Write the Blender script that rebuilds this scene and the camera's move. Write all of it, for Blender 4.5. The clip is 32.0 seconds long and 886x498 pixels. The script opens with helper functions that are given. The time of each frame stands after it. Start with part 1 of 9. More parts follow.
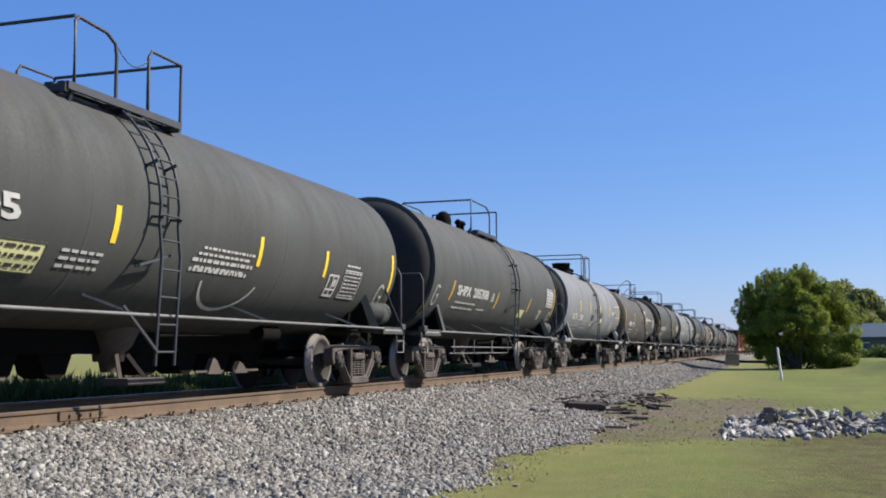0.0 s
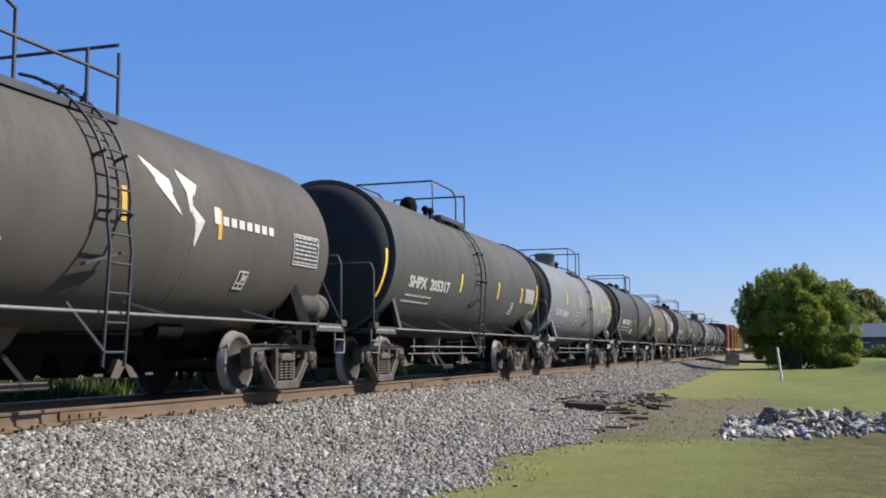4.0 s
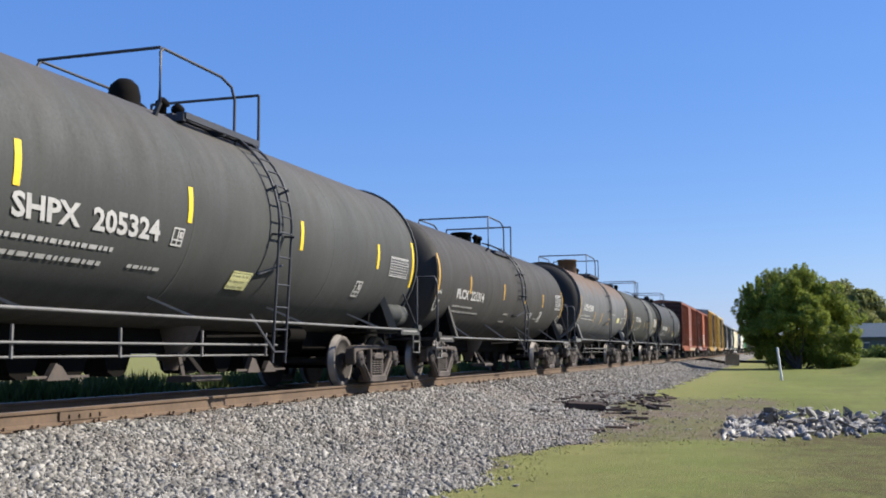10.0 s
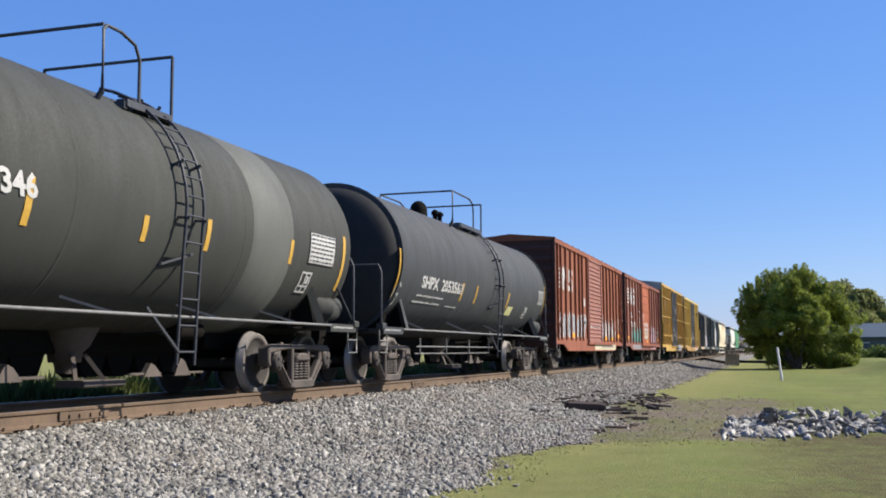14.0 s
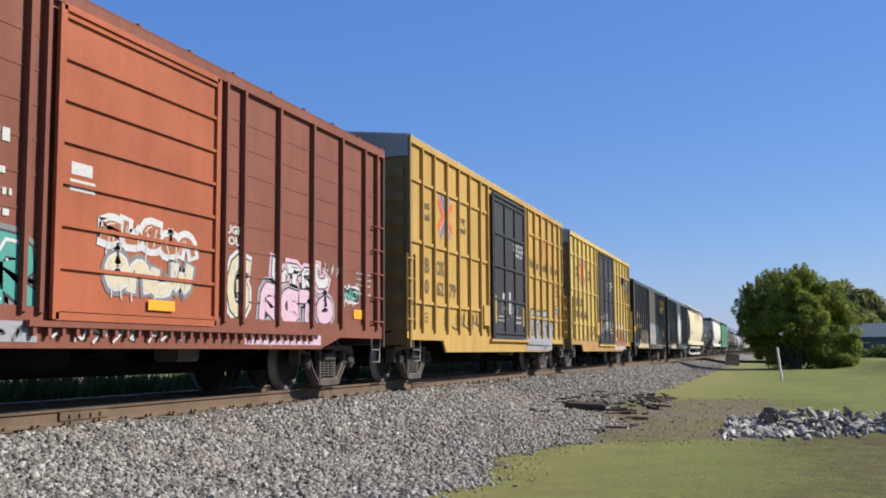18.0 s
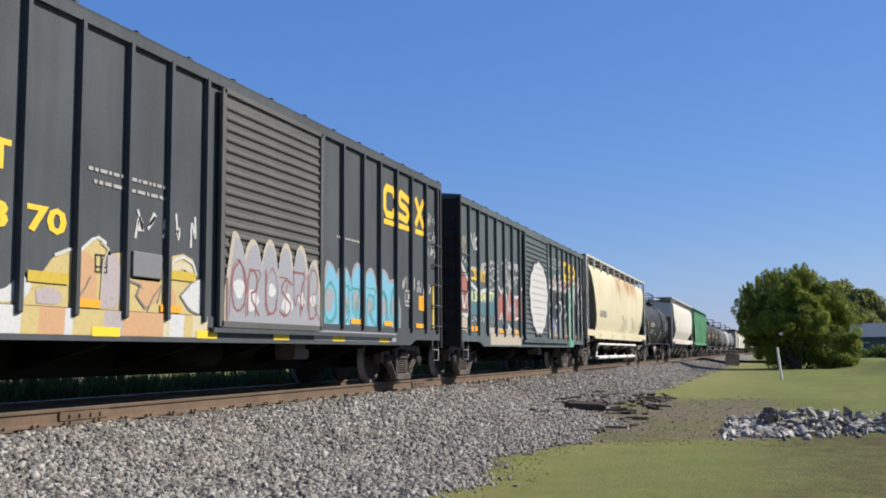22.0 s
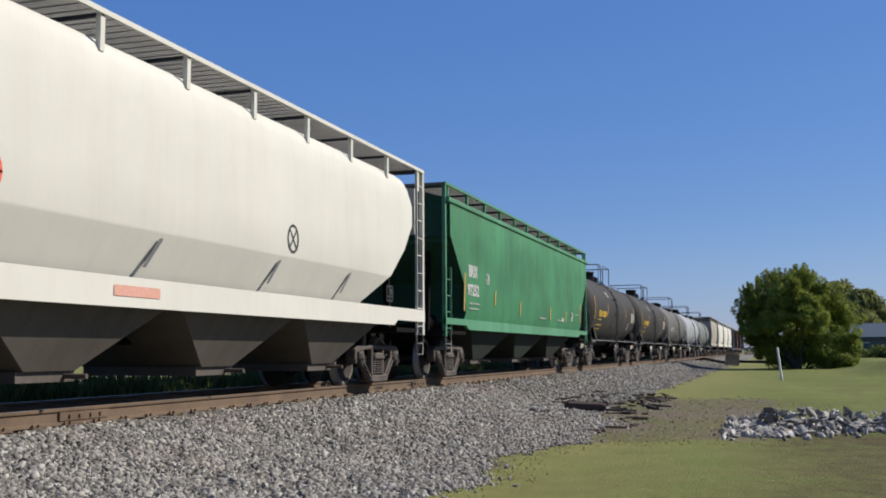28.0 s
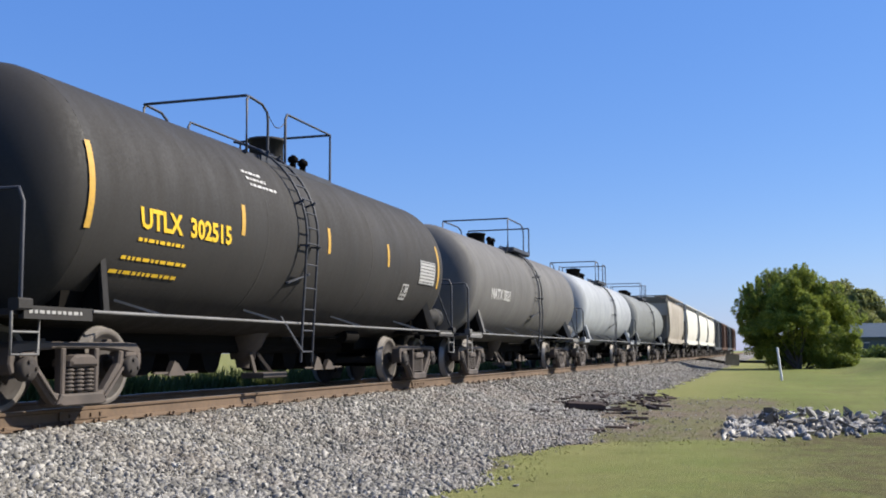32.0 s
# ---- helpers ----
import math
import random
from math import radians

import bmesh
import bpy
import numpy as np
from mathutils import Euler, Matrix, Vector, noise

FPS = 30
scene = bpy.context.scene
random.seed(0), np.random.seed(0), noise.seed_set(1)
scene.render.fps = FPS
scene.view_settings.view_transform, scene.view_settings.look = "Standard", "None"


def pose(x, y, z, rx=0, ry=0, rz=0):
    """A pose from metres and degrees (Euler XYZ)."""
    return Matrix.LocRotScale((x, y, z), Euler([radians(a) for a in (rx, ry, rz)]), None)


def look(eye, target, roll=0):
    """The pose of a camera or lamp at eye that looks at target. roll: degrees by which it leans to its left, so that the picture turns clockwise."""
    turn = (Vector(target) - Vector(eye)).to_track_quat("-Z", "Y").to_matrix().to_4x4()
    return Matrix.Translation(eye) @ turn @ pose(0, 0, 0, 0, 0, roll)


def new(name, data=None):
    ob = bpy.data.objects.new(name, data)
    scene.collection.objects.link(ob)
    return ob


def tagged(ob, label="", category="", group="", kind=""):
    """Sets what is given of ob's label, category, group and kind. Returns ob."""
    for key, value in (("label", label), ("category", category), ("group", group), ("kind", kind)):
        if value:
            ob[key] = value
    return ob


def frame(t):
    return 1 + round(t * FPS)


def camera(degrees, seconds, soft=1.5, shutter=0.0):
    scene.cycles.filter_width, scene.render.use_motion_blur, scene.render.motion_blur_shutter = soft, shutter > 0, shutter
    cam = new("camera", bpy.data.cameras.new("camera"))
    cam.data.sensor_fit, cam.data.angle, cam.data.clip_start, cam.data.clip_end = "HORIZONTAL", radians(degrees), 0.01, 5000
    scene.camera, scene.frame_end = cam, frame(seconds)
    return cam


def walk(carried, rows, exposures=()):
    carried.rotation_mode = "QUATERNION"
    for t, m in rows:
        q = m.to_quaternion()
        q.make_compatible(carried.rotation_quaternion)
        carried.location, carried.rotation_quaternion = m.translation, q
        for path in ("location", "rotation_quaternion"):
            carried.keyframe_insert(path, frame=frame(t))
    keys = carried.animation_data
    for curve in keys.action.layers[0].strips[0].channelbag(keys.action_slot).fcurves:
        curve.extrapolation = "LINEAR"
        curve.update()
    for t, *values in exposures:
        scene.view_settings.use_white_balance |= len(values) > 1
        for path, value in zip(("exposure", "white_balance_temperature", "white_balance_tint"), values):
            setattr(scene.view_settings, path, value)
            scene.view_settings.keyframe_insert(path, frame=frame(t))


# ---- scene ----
cam = camera(45.94, 32.0, soft=1.9)

# ---- plan ----
# The track runs along y at x = TRACK_X, railhead at z = 0. The train rolls towards -y.
TRACK_X = -8.41
SPEED = 12.081
EYE = (0.0, 0.0, 0.60)
GROUND_Z = -0.76


def aim(yaw, pitch):
    a, p = radians(yaw), radians(pitch)
    return (EYE[0] - math.sin(a) * math.cos(p), EYE[1] + math.cos(a) * math.cos(p), EYE[2] + math.sin(p))


stand = look(EYE, aim(17.594, 5.641), roll=-0.32)
walk(cam, [(0.0, stand), (32.0, stand)], exposures=[(0.0, 0.66), (8.0, 0.7), (12.5, 0.8), (14.5, 0.72), (17.0, 0.56), (20.0, 0.45), (22.0, 0.44), (23.5, 0.34), (25.0, 0.14), (28.0, 0.22), (29.0, 0.62), (32.0, 0.74)])

# ---- light ----
SUN_ELEV, SUN_AZ = 38.5, 29.0   # azimuth from +x towards +y
world = bpy.data.worlds.new("sky")
scene.world = world
world.use_nodes = True
wn = world.node_tree
wn.nodes.clear()
sky = wn.nodes.new("ShaderNodeTexSky")
sky.sky_type = "NISHITA"
sky.sun_disc = False
sky.sun_elevation = radians(SUN_ELEV)
sky.sun_rotation = radians(90 - SUN_AZ)
sky.altitude = 100
sky.air_density = 1.0
sky.dust_density = 0.25
sky.ozone_density = 1.5
bgnode = wn.nodes.new("ShaderNodeBackground")
bgnode.inputs["Strength"].default_value = 0.096
wout = wn.nodes.new("ShaderNodeOutputWorld")
deep = wn.nodes.new("ShaderNodeHueSaturation")
deep.inputs["Saturation"].default_value = 1.2
wn.links.new(sky.outputs[0], deep.inputs["Color"])
even_blue = wn.nodes.new("ShaderNodeMix")
even_blue.data_type = "RGBA"
even_blue.inputs["Factor"].default_value = 0.6
even_blue.inputs["B"].default_value = (0.57, 1.62, 5.25, 1)
wn.links.new(deep.outputs[0], even_blue.inputs["A"])
wn.links.new(even_blue.outputs["Result"], bgnode.inputs["Color"])
wn.links.new(bgnode.outputs[0], wout.inputs["Surface"])
sun = new("sun", bpy.data.lights.new("sun", "SUN"))
sun.data.energy = 5.0
sun.data.angle = radians(0.53)
sun.data.color = (1.0, 0.93, 0.82)
_d = Vector((math.cos(radians(SUN_AZ)) * math.cos(radians(SUN_ELEV)), math.sin(radians(SUN_AZ)) * math.cos(radians(SUN_ELEV)), math.sin(radians(SUN_ELEV))))
sun.matrix_world = look(_d * 60, (0, 0, 0))


# ---- materials ----
class Mat:
    """A small helper that strings shader nodes together."""

    def __init__(self, name, rough=0.6, metal=0.0, spec=0.5):
        self.m = bpy.data.materials.new(name)
        self.m.use_nodes = True
        self.t = self.m.node_tree
        self.b = self.t.nodes["Principled BSDF"]
        self.b.inputs["Roughness"].default_value = rough
        self.b.inputs["Metallic"].default_value = metal
        self.b.inputs["Specular IOR Level"].default_value = spec
        self.tc = self.t.nodes.new("ShaderNodeTexCoord")

    def put(self, sock, v):
        if hasattr(v, "is_linked"):
            self.t.links.new(v, sock)
        elif isinstance(v, tuple) and len(v) == 3 and sock.type == "RGBA":
            sock.default_value = (*v, 1)
        else:
            sock.default_value = v

    def mapped(self, scale, coord="Object"):
        n = self.t.nodes.new("ShaderNodeMapping")
        n.inputs["Scale"].default_value = scale
        self.t.links.new(self.tc.outputs[coord], n.inputs["Vector"])
        return n.outputs[0]

    def noise(self, scale, detail=5.0, rough=0.6, vec=None):
        n = self.t.nodes.new("ShaderNodeTexNoise")
        n.inputs["Scale"].default_value = scale
        n.inputs["Detail"].default_value = detail
        n.inputs["Roughness"].default_value = rough
        self.t.links.new(vec if vec is not None else self.tc.outputs["Object"], n.inputs["Vector"])
        return n.outputs["Fac"]

    def voronoi(self, scale, vec=None, feature="F1", out="Distance"):
        n = self.t.nodes.new("ShaderNodeTexVoronoi")
        n.feature = feature
        n.inputs["Scale"].default_value = scale
        self.t.links.new(vec if vec is not None else self.tc.outputs["Object"], n.inputs["Vector"])
        return n.outputs[out]

    def ramp(self, fac, lo, hi, a=0.0, b=1.0):
        n = self.t.nodes.new("ShaderNodeMapRange")
        self.put(n.inputs["Value"], fac)
        n.inputs["From Min"].default_value, n.inputs["From Max"].default_value = lo, hi
        n.inputs["To Min"].default_value, n.inputs["To Max"].default_value = a, b
        return n.outputs[0]

    def mul(self, a, b, op="MULTIPLY"):
        n = self.t.nodes.new("ShaderNodeMath")
        n.operation = op
        self.put(n.inputs[0], a)
        self.put(n.inputs[1], b)
        return n.outputs[0]

    def mix(self, fac, a, b, kind="MIX"):
        n = self.t.nodes.new("ShaderNodeMix")
        n.data_type = "RGBA"
        n.blend_type = kind
        self.put(n.inputs["Factor"], fac)
        self.put(n.inputs["A"], a)
        self.put(n.inputs["B"], b)
        return n.outputs["Result"]

    def axis(self, which, coord="Object"):
        n = self.t.nodes.new("ShaderNodeSeparateXYZ")
        self.t.links.new(self.tc.outputs[coord], n.inputs[0])
        return n.outputs[which]

    def object_random(self):
        return self.t.nodes.new("ShaderNodeObjectInfo").outputs["Random"]

    def island_random(self):
        return self.t.nodes.new("ShaderNodeNewGeometry").outputs["Random Per Island"]

    def attribute(self, name):
        n = self.t.nodes.new("ShaderNodeAttribute")
        n.attribute_name = name
        return n.outputs["Fac"]

    def colour(self, v):
        self.put(self.b.inputs["Base Color"], v)
        return self

    def rough(self, v):
        self.put(self.b.inputs["Roughness"], v)
        return self

    def bump(self, h, strength=0.3, dist=0.01):
        n = self.t.nodes.new("ShaderNodeBump")
        n.inputs["Strength"].default_value = strength
        n.inputs["Distance"].default_value = dist
        self.t.links.new(h, n.inputs["Height"])
        self.t.links.new(n.outputs[0], self.b.inputs["Normal"])
        return self


def scaled(c, k):
    return tuple(min(1.0, v * k) for v in c)


def paint(name, col, dirt=(0.045, 0.036, 0.028), dirt_amt=0.45, rust_amt=0.0, rough=0.5, fade=0.25, rust=(0.16, 0.06, 0.025), rust_from=None, streaks=None, stretch=None):
    """Weathered vehicle paint: fading in patches, vertical dirt streaks, rust freckles; rust_from: height above which rust spreads."""
    col, dirt, rust = scaled(col, 0.77), scaled(dirt, 0.77), scaled(rust, 0.8)
    rough = min(0.9, rough + 0.17)
    k = Mat(name, rough, 0.0, 0.3)
    big = k.noise(0.55, 4)
    streak = k.noise(1.0, 6, 0.65, k.mapped((1.6, 3.2, 0.28)))
    fine = k.noise(26, 6, 0.7)
    c = k.mix(k.ramp(big, 0.35, 0.7), scaled(col, 1 - fade * 0.5), scaled(col, 1 + fade))
    c = k.mix(k.mul(k.ramp(streak, 0.45, 0.78), dirt_amt * 0.5), c, dirt)
    c = k.mix(k.mul(k.ramp(fine, 0.55, 0.8), dirt_amt * 0.6), c, dirt)
    if rust_amt:
        spots = k.mul(k.ramp(k.noise(3.3, 8, 0.72), 0.6, 0.68), rust_amt)
        c = k.mix(spots, c, rust)
    if rust_from is not None:
        lo, hi, amt = rust_from
        z = k.mul(k.axis(2), k.mul(k.noise(1.1, 6, 0.7, k.mapped((1, 1.5, 0.6))), 1.6), "ADD")
        c = k.mix(k.mul(k.ramp(z, lo + 0.8, hi + 0.8), amt), c, rust)
    if streaks is not None:
        # rust that runs down in ragged strips from a seam under the roof
        lo, hi = streaks
        run = k.noise(1.0, 7, 0.7, k.mapped((0.6, 3.4, 0.22)))
        z = k.mul(k.axis(2), k.ramp(run, 0.3, 0.7, -0.65, 0.65), "ADD")
        here = k.mul(k.ramp(z, lo, hi), k.ramp(k.axis(2), 3.85, 4.1, 1.0, 0.25))
        where = k.ramp(k.noise(0.33, 3, 0.5, k.mapped((0.2, 1.0, 0.2))), 0.4, 0.62, 0.12, 1.0)
        if stretch is not None:
            y = k.axis(1)
            where = k.mul(where, k.mul(k.ramp(y, stretch[0] - 0.8, stretch[0] + 0.6), k.ramp(y, stretch[1] - 0.6, stretch[1] + 1.0, 1.0, 0.0)))
        c = k.mix(k.mul(here, where), c, rust)
    k.colour(c).rough(k.ramp(k.mul(streak, fine, "ADD"), 0.7, 1.3, rough - 0.08, min(1, rough + 0.25)))
    k.bump(k.mul(fine, k.mul(big, 1.2), "ADD"), 0.12, 0.006)
    return k.m


def plain(name, col, rough=0.6, metal=0.0, vary=0.25, grain=14.0, spec=0.5):
    k = Mat(name, rough, metal, spec)
    f = k.noise(grain, 6, 0.7)
    g = k.noise(grain * 0.09, 4)
    c = k.mix(k.ramp(k.mul(f, g, "ADD"), 0.7, 1.3), scaled(col, 1 - vary), scaled(col, 1 + vary))
    k.colour(c).rough(k.ramp(f, 0.3, 0.7, max(0.05, rough - 0.1), min(1, rough + 0.15)))
    k.bump(f, 0.15, 0.004)
    return k.m


def decal(name, col, wear=0.35, under=(0.06, 0.06, 0.06)):
    k = Mat(name, 0.6)
    w = k.ramp(k.noise(22, 7, 0.75), 0.52, 0.68)
    k.colour(k.mix(k.mul(w, wear), col, under))
    return k.m


M = {
    "truck": plain("truck_steel", (0.072, 0.057, 0.047), 0.75, 0.0, 0.45, 9),
    # wheel plates: the side frame's shade is put into the dark steel colour
    "wheel": plain("shaded_wheel_steel", (0.026, 0.021, 0.018), 0.8, 0.0, 0.4, 16),
    "rim": plain("wheel_rim_steel", (0.115, 0.1, 0.086), 0.7, 0.0, 0.3, 16),
    "tread": plain("wheel_tread", (0.26, 0.24, 0.22), 0.55, 0.6, 0.2, 30),
    # grime taken near black, so the colour also holds the shade under cars
    "under": plain("underframe_black", (0.008, 0.007, 0.006), 0.9, 0.0, 0.4, 9, 0.08),
    "black_rail": plain("black_pipe", (0.03, 0.032, 0.04), 0.55, 0.0, 0.3, 20),
    "grey_pipe": plain("grey_pipe", (0.15, 0.147, 0.142), 0.6, 0.0, 0.35, 12),
    "white_pipe": plain("white_pipe", (0.62, 0.6, 0.55), 0.55, 0.0, 0.2, 10),
    "yellow": decal("yellow_reflective_tape", (0.75, 0.52, 0.02), 0.2),
    "amber": decal("amber_reflective_tape", (0.5, 0.29, 0.04), 0.5),
    "pale_yellow": decal("pale_yellow_sticker", (0.62, 0.6, 0.3), 0.3),
    "white": decal("white_lettering", (0.47, 0.46, 0.44), 0.3),
    "faint": decal("faded_white_lettering", (0.34, 0.33, 0.31), 0.55),
    "yellow_letters": decal("yellow_lettering", (0.75, 0.47, 0.02), 0.25),
    "brown_letters": decal("faded_brown_lettering", (0.085, 0.056, 0.026), 0.4, (0.4, 0.27, 0.09)),
    "faded_red": decal("faded_red_mark", (0.5, 0.19, 0.07), 0.4, (0.6, 0.4, 0.12)),
    "black_letters": decal("black_lettering", (0.03, 0.03, 0.035), 0.25, (0.4, 0.3, 0.1)),
    "orange": decal("orange_panel", (0.75, 0.32, 0.01), 0.3),
    "blue_mark": decal("blue_mark", (0.13, 0.12, 0.3), 0.3, (0.5, 0.35, 0.1)),
    "red_mark": decal("red_mark", (0.6, 0.08, 0.04), 0.3, (0.5, 0.35, 0.1)),
    "teal": decal("teal_spray", (0.05, 0.26, 0.22), 0.4),
    "slate_spray": decal("slate_blue_spray", (0.06, 0.15, 0.17), 0.45),
    "sky_spray": decal("light_blue_spray", (0.15, 0.38, 0.5), 0.4),
    "silver_spray": decal("silver_spray", (0.27, 0.275, 0.295), 0.4),
    "cream_spray": decal("cream_spray", (0.5, 0.44, 0.3), 0.4),
    "pale_rose_spray": decal("pale_rose_spray", (0.42, 0.29, 0.26), 0.5),
    "faded_tape": decal("faded_yellow_tape", (0.42, 0.33, 0.1), 0.4),
    "worn_red": decal("worn_red_print", (0.55, 0.27, 0.2), 0.7, (0.6, 0.55, 0.48)),
    "straw_spray": decal("straw_spray", (0.47, 0.37, 0.15), 0.3),
    "peach_spray": decal("peach_spray", (0.48, 0.28, 0.14), 0.3),
    "lilac_spray": decal("dusty_lilac_spray", (0.36, 0.31, 0.31), 0.35),
    "dull_yellow": decal("dull_yellow_panel", (0.48, 0.34, 0.03), 0.3),
    "moss_spray": decal("grey_green_spray", (0.115, 0.13, 0.11), 0.6),
    "green_spray": decal("sea_green_spray", (0.09, 0.3, 0.2), 0.35),
    "pale_mint": decal("pale_mint_spray", (0.5, 0.56, 0.46), 0.35),
    "blue_spray": decal("cobalt_spray", (0.045, 0.1, 0.42), 0.4),
    "pink_spray": decal("pink_spray", (0.55, 0.36, 0.45), 0.4),
    "orange_spray": decal("orange_spray", (0.28, 0.088, 0.03), 0.35),
    "brick_spray": decal("dull_red_spray", (0.33, 0.115, 0.09), 0.4),
    "rose_spray": decal("rose_spray", (0.23, 0.09, 0.085), 0.35),
    "black_spray": decal("black_spray", (0.02, 0.02, 0.025), 0.2),
    "tan_spray": decal("tan_spray", (0.4, 0.35, 0.27), 0.4),
    "grey_spray": decal("grey_spray", (0.16, 0.16, 0.165), 0.4),
    "white_spray": decal("white_spray", (0.5, 0.5, 0.49), 0.35),
    "chalk": decal("chalk_mark", (0.36, 0.36, 0.33), 0.55),
}


# ---- mesh helpers ----
class B:
    """Collects the faces of one mesh. s marks smooth faces."""

    def __init__(self):
        self.v, self.f, self.s = [], [], []

    def add(self, verts, faces, smooth=False):
        n = len(self.v)
        self.v.extend(tuple(p) for p in verts)
        self.f.extend(tuple(i + n for i in f) for f in faces)
        self.s.extend([smooth] * len(faces))
        return self

    def box(self, x0, x1, y0, y1, z0, z1):
        p = [(x, y, z) for x in (x0, x1) for y in (y0, y1) for z in (z0, z1)]
        return self.add(p, [(0, 1, 3, 2), (4, 6, 7, 5), (0, 4, 5, 1), (2, 3, 7, 6), (0, 2, 6, 4), (1, 5, 7, 3)])

    def soft_box(self, x0, x1, y0, y1, z0, z1, c=0.02):
        """A box with its edges along y and its long outline chamfered."""
        poly = [(x0 + c, z0), (x1 - c, z0), (x1, z0 + c), (x1, z1 - c), (x1 - c, z1), (x0 + c, z1), (x0, z1 - c), (x0, z0 + c)]
        return self.prism_y(poly, y0, y1)

    def beam(self, p, q, w, h):
        """A bar of section w x h from p to q."""
        p, q = Vector(p), Vector(q)
        d = (q - p).normalized()
        a = d.cross(Vector((0, 0, 1)))
        a = a.normalized() if a.length > 1e-4 else Vector((1, 0, 0))
        b = a.cross(d)
        r = [a * (sx * w / 2) + b * (sy * h / 2) for sx, sy in ((-1, -1), (1, -1), (1, 1), (-1, 1))]
        return self.add([p + k for k in r] + [q + k for k in r], [(3, 2, 1, 0), (4, 5, 6, 7)] + [(i, (i + 1) % 4, 4 + (i + 1) % 4, 4 + i) for i in range(4)])

    def prism_y(self, poly, y0, y1):
        n = len(poly)
        v = [(x, y0, z) for x, z in poly] + [(x, y1, z) for x, z in poly]
        return self.add(v, [tuple(range(n)), tuple(range(2 * n - 1, n - 1, -1))] + [(i, i + n, (i + 1) % n + n, (i + 1) % n) for i in range(n)])

    def prism_x(self, poly, x0, x1):
        n = len(poly)
        v = [(x0, y, z) for y, z in poly] + [(x1, y, z) for y, z in poly]
        return self.add(v, [tuple(range(n - 1, -1, -1)), tuple(range(n, 2 * n))] + [(i, (i + 1) % n, (i + 1) % n + n, i + n) for i in range(n)])

    def plate(self, poly, x0, x1, c=0.015):
        """A plate across x with its outer face chamfered; poly: (y, z) outline of a casting."""
        n = len(poly)
        area = sum(poly[i][0] * poly[(i + 1) % n][1] - poly[(i + 1) % n][0] * poly[i][1] for i in range(n))
        poly = list(poly) if area > 0 else list(reversed(poly))
        inner = []
        for i in range(n):
            (ya, za), (yb, zb), (yc, zd) = poly[i - 1], poly[i], poly[(i + 1) % n]
            la, lb = math.hypot(yb - ya, zb - za) or 1e-6, math.hypot(yc - yb, zd - zb) or 1e-6
            na, nb = (-(zb - za) / la, (yb - ya) / la), (-(zd - zb) / lb, (yc - yb) / lb)
            k = c / max(0.45, 1 + na[0] * nb[0] + na[1] * nb[1])
            inner.append((yb + (na[0] + nb[0]) * k, zb + (na[1] + nb[1]) * k))
        s = 1 if x1 > x0 else -1
        v = [(x0, y, z) for y, z in poly] + [(x1 - s * c, y, z) for y, z in poly] + [(x1, y, z) for y, z in inner]
        f = [tuple(range(n - 1, -1, -1)), tuple(range(2 * n, 3 * n))]
        for r in (0, n):
            f += [(r + i, r + (i + 1) % n, r + n + (i + 1) % n, r + n + i) for i in range(n)]
        return self.add(v, f)

    def lathe(self, prof, axis="y", at=(0, 0, 0), n=24, smooth=True, close=True):
        """prof: pairs (distance along the axis, radius)."""
        v, f = [], []
        for a, r in prof:
            for i in range(n):
                t = 2 * math.pi * i / n
                c, s = r * math.cos(t), r * math.sin(t)
                v.append({"y": (c, a, s), "x": (a, s, c), "z": (c, s, a)}[axis])
        k = len(prof)
        for j in range(k - 1):
            for i in range(n):
                q = (j * n + i, j * n + (i + 1) % n, (j + 1) * n + (i + 1) % n, (j + 1) * n + i)
                f.append(q if axis == "x" else q[::-1] if axis == "z" else q)
        v = [(x + at[0], y + at[1], z + at[2]) for x, y, z in v]
        self.add(v, f, smooth)
        if close:
            self.add(v[:n], [tuple(range(n))]).add(v[-n:], [tuple(range(n))])
        return self

    def tube(self, pts, r, n=6, smooth=True):
        pts = [Vector(p) for p in pts]
        rings = []
        for i, p in enumerate(pts):
            d = ((pts[min(i + 1, len(pts) - 1)] - p).normalized() + (p - pts[max(i - 1, 0)]).normalized())
            d = d.normalized() if d.length > 1e-6 else Vector((0, 0, 1))
            a = d.cross(Vector((0.13, 0.29, 0.95)))
            a = a.normalized() if a.length > 1e-3 else Vector((1, 0, 0))
            b = d.cross(a)
            rings.append([p + (a * math.cos(t) + b * math.sin(t)) * r for t in [2 * math.pi * j / n for j in range(n)]])
        v = [q for ring in rings for q in ring]
        f = [(i * n + j, i * n + (j + 1) % n, (i + 1) * n + (j + 1) % n, (i + 1) * n + j) for i in range(len(pts) - 1) for j in range(n)]
        self.add(v, f, smooth)
        return self.add(rings[0], [tuple(range(n))]).add(rings[-1], [tuple(range(n - 1, -1, -1))])

    def mesh(self, name, mats):
        me = bpy.data.meshes.new(name)
        me.from_pydata(self.v, [], self.f)
        for m in mats if isinstance(mats, (list, tuple)) else [mats]:
            me.materials.append(m)
        me.polygons.foreach_set("use_smooth", self.s)
        bm = bmesh.new()
        bm.from_mesh(me)
        bmesh.ops.recalc_face_normals(bm, faces=bm.faces)
        bm.to_mesh(me)
        bm.free()
        return me


def part(name, b, material, parent, label="", at=None):
    """ONE mesh object under a thing or a part; b is a B or a finished mesh."""
    me = b.mesh(name, material) if isinstance(b, B) else b
    ob = new(name, me)
    ob.parent = parent
    if at is not None:
        ob.matrix_basis = at
    if label:
        tagged(ob, label)
    return ob


def thing(name, label, category, group="", kind="", at=None):
    ob = new(name)
    ob.empty_display_size = 0.3
    if at is not None:
        ob.matrix_basis = at
    return tagged(ob, label, category, group, kind)


_meshes = {}


